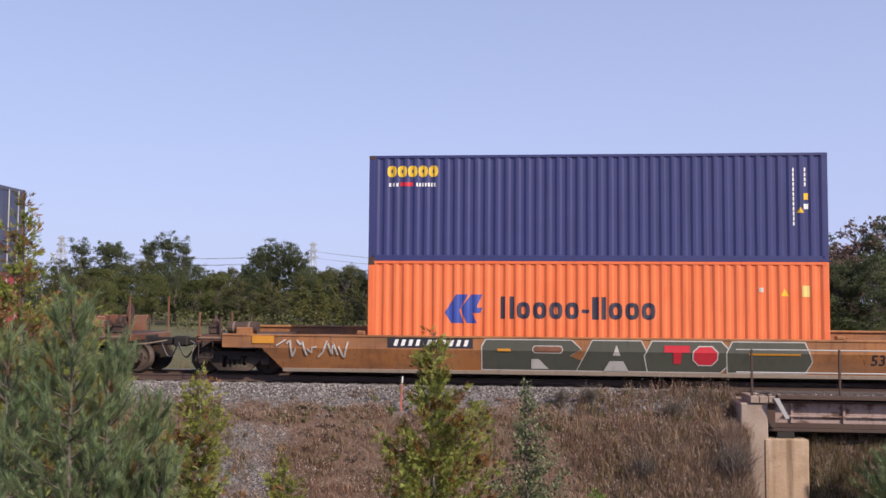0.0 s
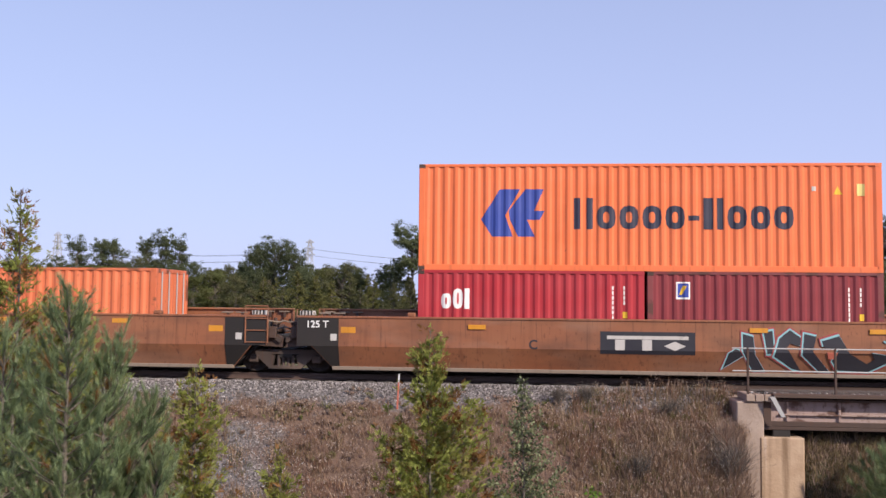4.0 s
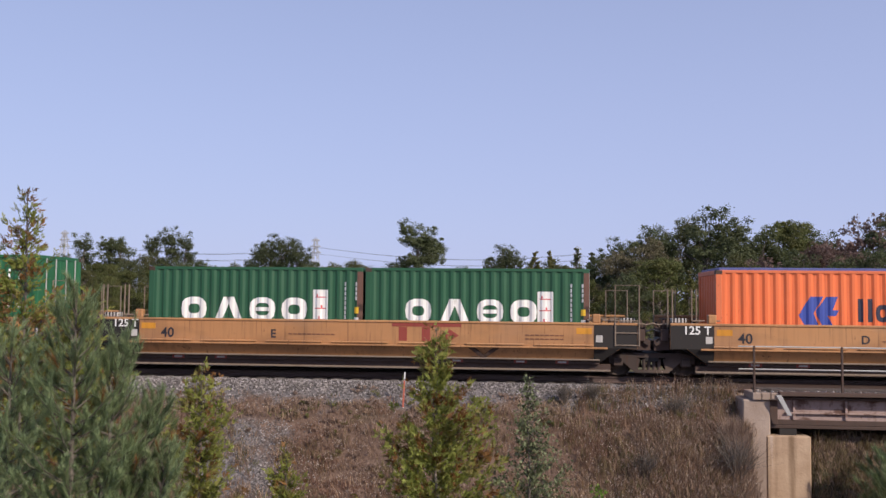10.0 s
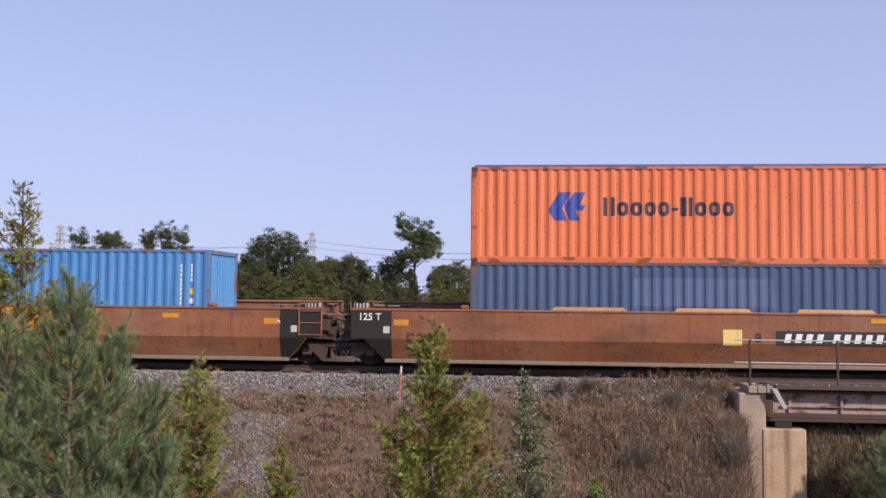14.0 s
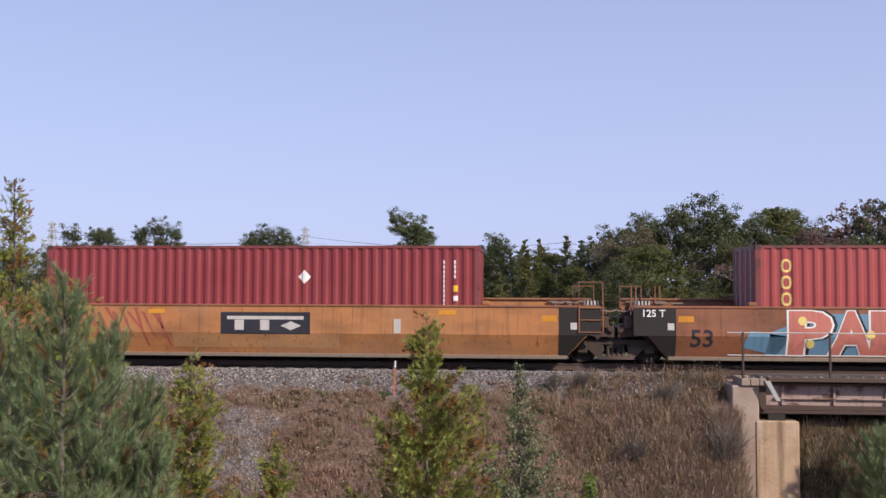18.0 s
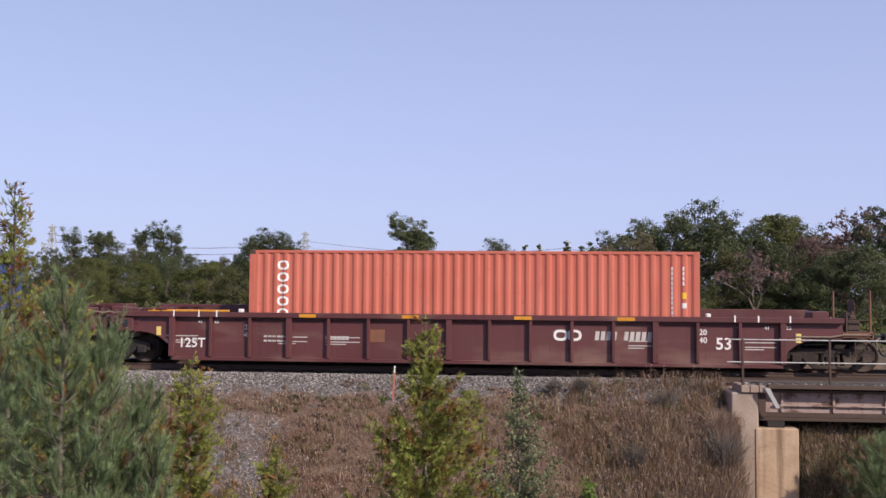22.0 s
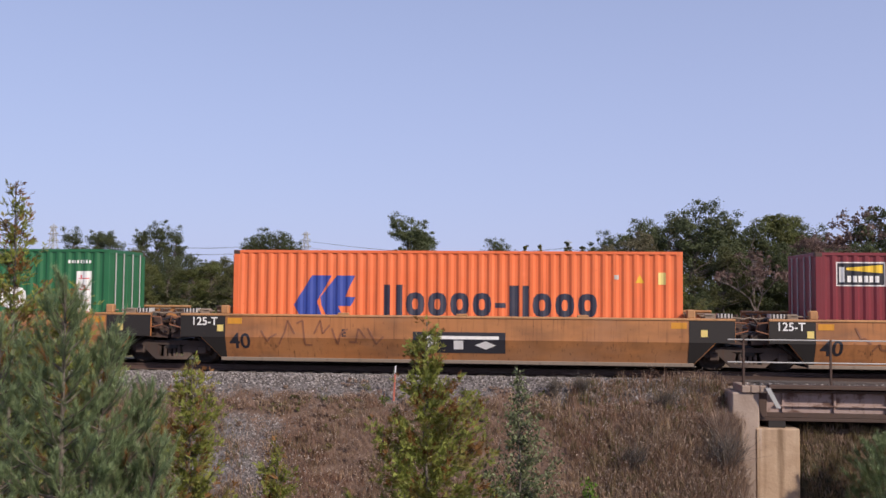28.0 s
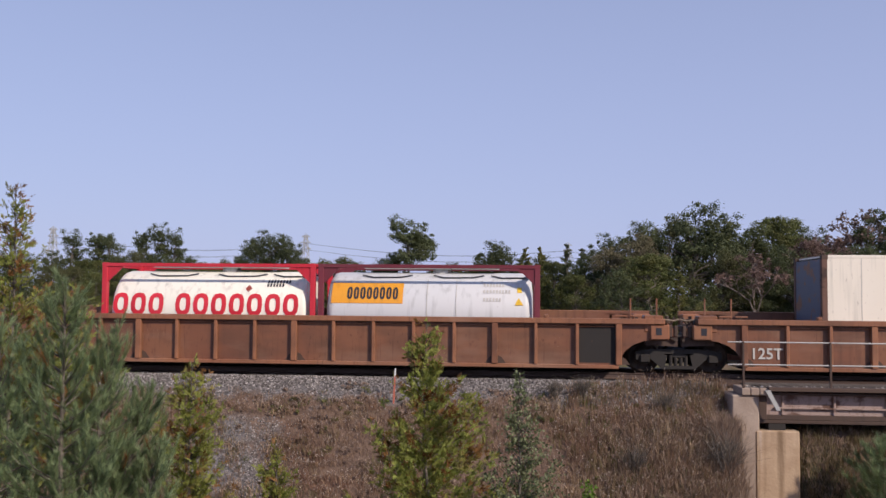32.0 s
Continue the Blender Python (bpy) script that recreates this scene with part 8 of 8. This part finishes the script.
def cedar(x, y, top, profile, seed, label, brown=0.25, leaf=None, size=0.055, dense=1.0, name="cedar_tree", rounded=False):
    """A young cedar: thin stem, rising branches, flat fans of scaly sprays, the tips browned; rounded: small oval leaves instead."""
    rnd = random.Random(seed)
    t = thing(name, label, "tree")
    wood, green, dead = Geo(), Geo(), Geo()
    z0 = ground_z(x, y)

    def radius(dz):
        for (a, ra), (b, rb) in zip(profile, profile[1:]):
            if dz <= b:
                return ra + (rb - ra) * (dz - a) / (b - a)
        return profile[-1][1]
    limb(wood, (0, 0, z0 - 0.1 - top), (0, 0, 0), 0.03, 0.004, rnd, 0.008, 6)

    def fan(g, p, d):
        s = d.cross(Vector((rnd.gauss(0, 1), rnd.gauss(0, 1), rnd.gauss(0, 0.6)))).normalized()
        up = d.cross(s)
        for j in range(7):
            a = rnd.uniform(-1.1, 1.1)
            v = (d * math.cos(a) + s * math.sin(a) + up * rnd.gauss(0, 0.12)).normalized()
            k = size * rnd.uniform(0.6, 1.25) * (1.1 - 0.35 * abs(a))
            b = p + d * (size * rnd.uniform(-0.35, 0.45))
            w = v.cross(up).normalized() * k * 0.12
            g.add([b, b + v * k * 0.55 - w, b + v * k, b + v * k * 0.55 + w], [(0, 1, 2, 3)])

    def leaves(g, p, d):
        for j in range(5):
            c = p + d * rnd.uniform(-0.06, 0.06) + Vector((rnd.gauss(0, 0.018), rnd.gauss(0, 0.018), rnd.gauss(0, 0.014)))
            q = Euler((rnd.uniform(-1.2, 1.2), rnd.uniform(-1.2, 1.2), rnd.uniform(0, 6.28))).to_quaternion()
            k = size * rnd.uniform(0.7, 1.25)
            g.add([c + q @ Vector((k * u, k * v, 0.1 * k * abs(v))) for u, v in ((-0.5, 0), (-0.2, -0.3), (0.25, -0.28), (0.5, 0), (0.25, 0.28), (-0.2, 0.3))], [(0, 1, 2, 3, 4, 5)])
    dz = 0.0
    while dz < profile[-1][0]:
        for _ in range(3 if dz > 0.15 else 2):
            a, r = rnd.uniform(0, 6.28), radius(dz) * (rnd.uniform(0.35, 1.15) if not rounded else rnd.uniform(0.5, 1.35))
            tip = Vector((r * math.cos(a), r * math.sin(a), -dz + rnd.uniform(-0.03, 0.03)))
            root = Vector((0, 0, -dz - 0.04 - r * 0.75))
            bow = root.lerp(tip, 0.6) + Vector((0, 0, -0.10 * r))
            wood.rod(root, bow, 0.004, 4, 0.003).rod(bow, tip, 0.003, 4, 0.0015)
            n = max(3, int(r / (0.026 if rounded else 0.014) * dense))
            for k in range(n):
                f = rnd.uniform(0.18, 1.02)
                p = (root.lerp(bow, f / 0.6) if f < 0.6 else bow.lerp(tip, (f - 0.6) / 0.4)) + Vector((rnd.gauss(0, 0.032), rnd.gauss(0, 0.032), rnd.gauss(0, 0.03)))
                d = ((tip - root).normalized() + Vector((rnd.gauss(0, 0.5), rnd.gauss(0, 0.5), rnd.gauss(0.1, 0.4)))).normalized()
                if rounded:
                    leaves(green, p, d)
                else:
                    fan(dead if noise.noise(p * 5.5 + Vector((seed, 0, 0))) > 0.42 - 0.9 * brown * f + rnd.uniform(-0.1, 0.1) else green, p, d)
        dz += 0.045
    part("trunk", wood, BARK, t)
    part("green_sprays" if not rounded else "leaf_crown", green, leaf or CEDAR, t)
    if dead.v:
        part("browned_sprays", dead, CEDAR_BROWN, t)
    t.matrix_world = pose(x, y, top)
    return t


pine_bush(-3.50, -18.95, 2.10, [(0, 0.05), (0.2, 0.13), (0.5, 0.22), (0.9, 0.36), (1.3, 0.5), (1.9, 0.62)], 31, "blue-green young pine with long needles near the camera")
pine_bush(-3.20, -18.75, 1.72, [(0, 0.04), (0.2, 0.12), (0.5, 0.20), (0.9, 0.32), (1.5, 0.45)], 34, "blue-green pine with upturned leaders near the camera", lean=0.12)
pine_bush(-2.93, -18.6, 1.26, [(0, 0.04), (0.2, 0.11), (0.5, 0.19), (1.2, 0.31)], 32, "small blue-green pine leader beside a larger pine", lean=0.30)
pine_bush(-2.79, -18.75, 0.86, [(0, 0.04), (0.2, 0.12), (0.8, 0.26)], 35, "small blue-green pine low on the bank", lean=0.2)
pine_bush(-4.05, -18.9, 1.72, [(0, 0.05), (0.2, 0.20), (0.6, 0.38), (1.5, 0.58)], 36, "blue-green young pine in a thicket")
pine_bush(8.15, -4.6, -1.03, [(0, 0.05), (0.2, 0.4), (0.7, 0.7), (1.8, 0.8)], 33, "small blue-green pine below the bridge", 0.17)
cedar(-4.95, -17.2, 3.08, [(0, 0.04), (0.3, 0.17), (0.6, 0.24), (0.75, 0.34), (1.1, 0.50), (1.4, 0.75), (2.4, 1.0)], 41, "thin cedar sapling with sparse browned sprays", 0.34, dense=0.8)
cedar(-5.45, -17.0, 2.35, [(0, 0.03), (0.3, 0.26), (0.7, 0.5), (1.6, 0.8)], 47, "yellow-green cedar in a thicket", 0.22, dense=1.0)
cedar(-4.55, -16.7, 2.05, [(0, 0.03), (0.3, 0.24), (0.7, 0.45), (1.6, 0.7)], 48, "yellow-green cedar in a thicket", 0.16, dense=0.9)
cedar(-1.0, -15.75, 1.70, [(0, 0.04), (0.12, 0.18), (0.3, 0.26), (0.45, 0.24), (0.62, 0.42), (0.9, 0.56), (1.4, 0.74), (2.1, 0.9)], 42, "yellow-green young cedar with browned tips", 0.22, size=0.060, dense=1.25)
cedar(-3.58, -15.96, 1.28, [(0, 0.05), (0.2, 0.22), (0.5, 0.33), (1.0, 0.45), (1.7, 0.58)], 43, "yellow-green young cedar with browned tips", 0.20, size=0.058, dense=1.0)
cedar(-2.64, -15.82, 0.36, [(0, 0.04), (0.2, 0.18), (0.8, 0.32)], 44, "small yellow-green cedar seedling", 0.3, size=0.055, dense=1.2)
cedar(0.02, -15.63, 1.16, [(0, 0.02), (0.15, 0.09), (0.4, 0.15), (0.75, 0.20), (0.9, 0.36), (1.6, 0.42)], 45, "slim shrub with small pale-edged leaves", 0.0, SPRUCE, 0.036, 1.0, "leafy_shrub", True)
cedar(0.95, -13.5, -0.46, [(0, 0.03), (0.15, 0.10), (0.6, 0.16)], 46, "fresh bright green weed on the bank", 0.0, FRESH, 0.045, 1.0, "green_weed", True)


def weeds(count, place, seed, height, blades, mat, name, label, head=None):
    """Clumps of dry stalks; head: the material of their seed heads."""
    rnd = random.Random(seed)
    g, tops = Geo(), Geo()
    for _ in range(count):
        x, y = place(rnd)
        z, h = ground_z(x, y) - 0.02, height(rnd, x, y)
        if h <= 0:
            continue
        for _ in range(blades):
            bx, by = x + rnd.gauss(0, 0.07), y + rnd.gauss(0, 0.07)
            l, a, bend = h * rnd.uniform(0.5, 1.1), rnd.uniform(0, 6.28), rnd.uniform(0.1, 1.0) ** 1.3
            dx, dy = math.cos(a) * bend * l, math.sin(a) * bend * l
            w, c, s = rnd.uniform(0.003, 0.008), math.cos(a + 1.3), math.sin(a + 1.3)
            g.add([(bx - w * c, by - w * s, z), (bx + w * c, by + w * s, z), (bx + dx * 0.4 + w * c, by + dy * 0.4 + w * s, z + l * 0.6), (bx + dx, by + dy, z + l), (bx + dx * 0.4 - w * c, by + dy * 0.4 - w * s, z + l * 0.6)], [(0, 1, 2, 3, 4)])
            if head and rnd.random() < 0.28:
                cards(tops, (bx + dx, by + dy, z + l), 3, (0.015, 0.015, 0.04), 0.02, rnd)
    tagged(new(name, g.mesh(name, mat)), label, "weeds", kind="stuff")
    if tops.v:
        tagged(new("seed_heads", tops.mesh("seed_heads", head)), "pale fluffy seed heads on dry weeds", "weeds", kind="stuff")


def on_bank(r):
    x = r.uniform(-16, 5.25)
    return x, -2.5 + 0.5 * smooth(0.4, 2.2, x) - 6.2 * r.random() ** 0.9


def wing(y):
    """Where the bank ends against the abutment and its wing."""
    return 5.2 + 0.20 * (y + 3.7)


def bank_height(r, x, y):
    """Weed height: patchy, none in the gully, thin at the ballast, taller towards the bridge."""
    k = noise.noise((x * 0.5, y * 0.7, 7)) + 0.5 * noise.noise((x * 1.4, y * 1.4, 3)) + 0.4 * noise.noise((x * 3.1, y * 3.1, 5))
    bare = abs(x + 7.7 + 0.35 * y + 0.5 * k)
    if x > wing(y) or -6.6 < y < -3.4 and bare < 0.75 and r.random() > smooth(0.25, 0.75, bare) * 0.8 + 0.06 + smooth(-5.4, -6.6, y):
        return 0.0
    edge = smooth(-2.45, -3.3, y + 0.45 * k - 1.05 * smooth(0.4, 2.2, x))
    if r.random() > edge + 0.04 or (k < -0.45 and r.random() < 0.7):
        return 0.0
    return (0.13 + 0.17 * r.random() + 0.14 * k + 0.20 * smooth(0.2, 3.2, x + 0.8 * k)) * (0.5 + 0.5 * edge)


def patch_of(seed, level, k=1.0, near=0.0):
    """Weed height in patches of its own; near: more towards the bridge."""
    return lambda r, x, y: bank_height(r, x, y) * (k if noise.noise((x * 0.7, y * 0.8, seed)) + near * smooth(0, 3, x) > level + 0.2 * r.random() else 0)


weeds(6200, on_bank, 51, bank_height, 8, DRY, "dry_weeds", "dry brown-pink weeds covering the bank", HEAD)
weeds(3600, on_bank, 52, patch_of(2, -0.05, 0.95, 0.4), 8, DRY_GREEN, "greenish_weeds", "greenish brown weeds on the bank")
weeds(1500, on_bank, 58, patch_of(9, 0.12, 0.8, 0.12), 9, FRESH_DULL, "green_herbs", "low olive green herbs among dry weeds")
weeds(2400, on_bank, 59, patch_of(13, 0.05, 1.15), 8, STRAW, "pale_straw", "pale straw stalks among dry weeds", HEAD)
weeds(1500, lambda r: (r.uniform(-26, 24), r.uniform(3.4, 16)), 54, lambda r, x, y: 0.15 + 0.2 * r.random(), 7, DRY_GREEN, "field_grass", "yellow-green grass in the field")
weeds(3200, lambda r: (r.uniform(6.78, 15), r.uniform(-4.15, -2.95)), 55, lambda r, x, y: 0.10 + 0.18 * r.random(), 8, DRY_GREEN, "cut_weeds", "olive brown weeds on the fill below the bridge")
weeds(2600, lambda r: (r.uniform(6.78, 15), r.uniform(-4.15, -2.95)), 66, lambda r, x, y: 0.10 + 0.2 * r.random(), 8, DUSKY, "fill_weeds", "grey-brown weeds on the fill below the bridge")


def on_slope(r):
    y = r.uniform(-9.5, -3.45)
    return wing(y) - 2.6 * r.random() ** 1.2, y


weeds(2000, on_slope, 56, lambda r, x, y: 0.15 + 0.25 * r.random(), 8, DRY, "slope_weeds", "tall dry weeds on the slope beside the bridge")
weeds(3200, on_slope, 57, lambda r, x, y: 0.15 + 0.25 * r.random(), 8, DUSKY, "slope_grass", "greenish dry grass on the slope beside the bridge")
weeds(420, lambda r: (r.uniform(4.6, 5.1), r.uniform(-5.2, -3.9)), 60, lambda r, x, y: 0.45 + 0.4 * r.random(), 9, DUSKY, "tall_grass", "tall grey-brown grass leaning on the abutment")


def herb_tufts(count, place, seed, lo, hi, leaf, name, label, grow):
    """Low leafy plants in rounded tufts."""
    rnd = random.Random(seed)
    g = Geo()
    for _ in range(count):
        x, y = place(rnd)
        if grow(rnd, x, y) <= 0:
            continue
        h = rnd.uniform(lo, hi)
        for _ in range(4):
            e = h * rnd.uniform(0.3, 0.6)
            cards(g, (x + rnd.gauss(0, h * 0.5), y + rnd.gauss(0, h * 0.4), ground_z(x, y) + h * rnd.uniform(0.2, 0.75)), 26, (e, e, e * 0.8), 0.028, rnd, ragged=0.9)
    tagged(new(name, g.mesh(name, leaf)), label, "weeds", kind="stuff")


herb_tufts(220, on_slope, 65, 0.12, 0.3, DUSKY, "slope_herbs", "grey-brown leafy herbs on the slope", lambda r, x, y: 1)
herb_tufts(420, on_bank, 61, 0.10, 0.26, DUSKY, "dusky_herbs", "dusky grey-brown leafy herbs on the bank", patch_of(17, -0.1))
herb_tufts(240, on_bank, 62, 0.10, 0.24, FRESH_DULL, "olive_herbs", "olive green leafy herbs on the bank", patch_of(21, 0.0, 1.0, 0.2))
herb_tufts(150, lambda r: (r.uniform(-15, 4.5), r.uniform(-3.6, -2.3)), 63, 0.07, 0.18, DUSKY, "verge_herbs", "low dark herbs at the edge of the ballast", lambda r, x, y: noise.noise((x * 0.9, y, 4)) + 0.1)
herb_tufts(60, lambda r: (r.uniform(-15, 4.5), r.uniform(-3.7, -2.6)), 64, 0.08, 0.2, FRESH_DULL, "verge_leaves", "yellow-green leaves at the edge of the ballast", lambda r, x, y: noise.noise((x * 0.7, y, 14)))


def twiggy(x, y, h, seed):
    """A leafless grey-brown bush of fine twigs."""
    rnd = random.Random(seed)
    t = thing("twiggy_bush", "leafless grey-brown bush of fine twigs in the weeds", "bush")
    g = Geo()
    for _ in range(60):
        a, o = rnd.uniform(0, 6.28), rnd.uniform(0, 0.7)
        d = Vector((math.sin(o) * math.cos(a), math.sin(o) * math.sin(a), math.cos(o)))
        p = d * h * rnd.uniform(0.4, 0.7)
        g.rod((0, 0, -0.05), p, 0.006, 4, 0.004)
        for _ in range(5):
            g.rod(p, p + (d + Vector((rnd.gauss(0, 0.5), rnd.gauss(0, 0.5), rnd.gauss(0, 0.4)))) * h * rnd.uniform(0.2, 0.5), 0.0035, 3, 0.0015)
    part("branchwork", g, BARK, t)
    t.matrix_world = pose(x, y, ground_z(x, y))


for i, (x, y, h) in enumerate([(4.55, -5.2, 0.9), (4.75, -5.9, 0.9), (3.6, -3.2, 0.5), (1.6, -2.7, 0.5), (0.9, -2.75, 0.45), (2.6, -5.2, 0.6)]):
    twiggy(x, y, h, 80 + i)

# pylons and wires far across the field
def pylon(x, y, h):
    t = thing("power_pylon", "grey steel lattice power pylon far across the field", "pylon")
    legs = [(-1, -1), (1, -1), (1, 1), (-1, 1)]
    w = lambda z: 2.0 * (1 - z / h) ** 0.9 + 0.5
    for a, c in legs:
        part("leg", Geo().pipe([(a * w(z), c * w(z), z) for z in (0, h * 0.3, h * 0.6, h)], 0.16, 5), GALV, t)
    for i in range(9):
        z0, z1 = h * i / 9, h * (i + 1) / 9
        for (a, c), (d, e) in zip(legs, legs[1:] + legs[:1]):
            part("lattice_brace", Geo().rod((a * w(z0), c * w(z0), z0), (d * w(z1), e * w(z1), z1), 0.10, 4), GALV, t)
    for z, k in ((h * 0.78, 2.6), (h * 0.88, 2.4), (h * 0.97, 2.0)):
        part("cross_arm", Geo().rod((-k, 0, z), (k, 0, z), 0.2, 5).rod((-k, 0, z), (0, 0, z + 1.4), 0.1, 4).rod((k, 0, z), (0, 0, z + 1.4), 0.1, 4), GALV, t)
    t.matrix_world = pose(x, y, ground_z(x, y), 0, 0, -8)
    return t


PYLONS = [(-98, 386, 29.5), (-194, 338, 29.0), (25, 440, 29.0), (150, 500, 29.0)]
for p in PYLONS:
    pylon(*p)["group"] = "pylons"
wires = thing("power_lines", "thin power lines hung between the pylons", "power lines")
row = sorted(PYLONS)
for (x0, y0, h0), (x1, y1, h1) in zip(row, row[1:]):
    for f, k in ((0.78, -2.6), (0.78, 2.6), (0.88, -2.4), (0.88, 2.4)):
        pts = [(x0 + (x1 - x0) * i / 10 + k * 0.2, y0 + (y1 - y0) * i / 10 + k, h0 * f - 4.2 * math.sin(math.pi * i / 10)) for i in range(11)]
        part("wire", Geo().pipe(pts, 0.05, 4), SOOT, wires)


# ---- what moves ----
def along(t):
    """How far the train has come, metres."""
    k = t / 32
    return 540.638 * k + 29.699 * k ** 2 - 16.028 * k ** 3 + 9.020 * k ** 4


def motions():
    times = [0, 2, 4, 6, 8, 10, 12, 14, 16, 18, 20, 22, 24, 26, 28, 30, 32]
    for ob, x, z in MOVERS:
        walk(ob, [(t, pose(x + along(t), 0, z)) for t in times])
    # the wheels roll without slipping; all turn alike
    first = SPINNERS[0]
    walk(first, [(i / 30, pose(0, 0, 0, 0, math.degrees(along(i / 30) / 0.46) % 360, 0)) for i in range(961)])
    keys = first.animation_data
    for w in SPINNERS[1:]:
        w.rotation_mode = "QUATERNION"
        own = w.animation_data_create()
        own.action, own.action_slot = keys.action, keys.action_slot


motions()
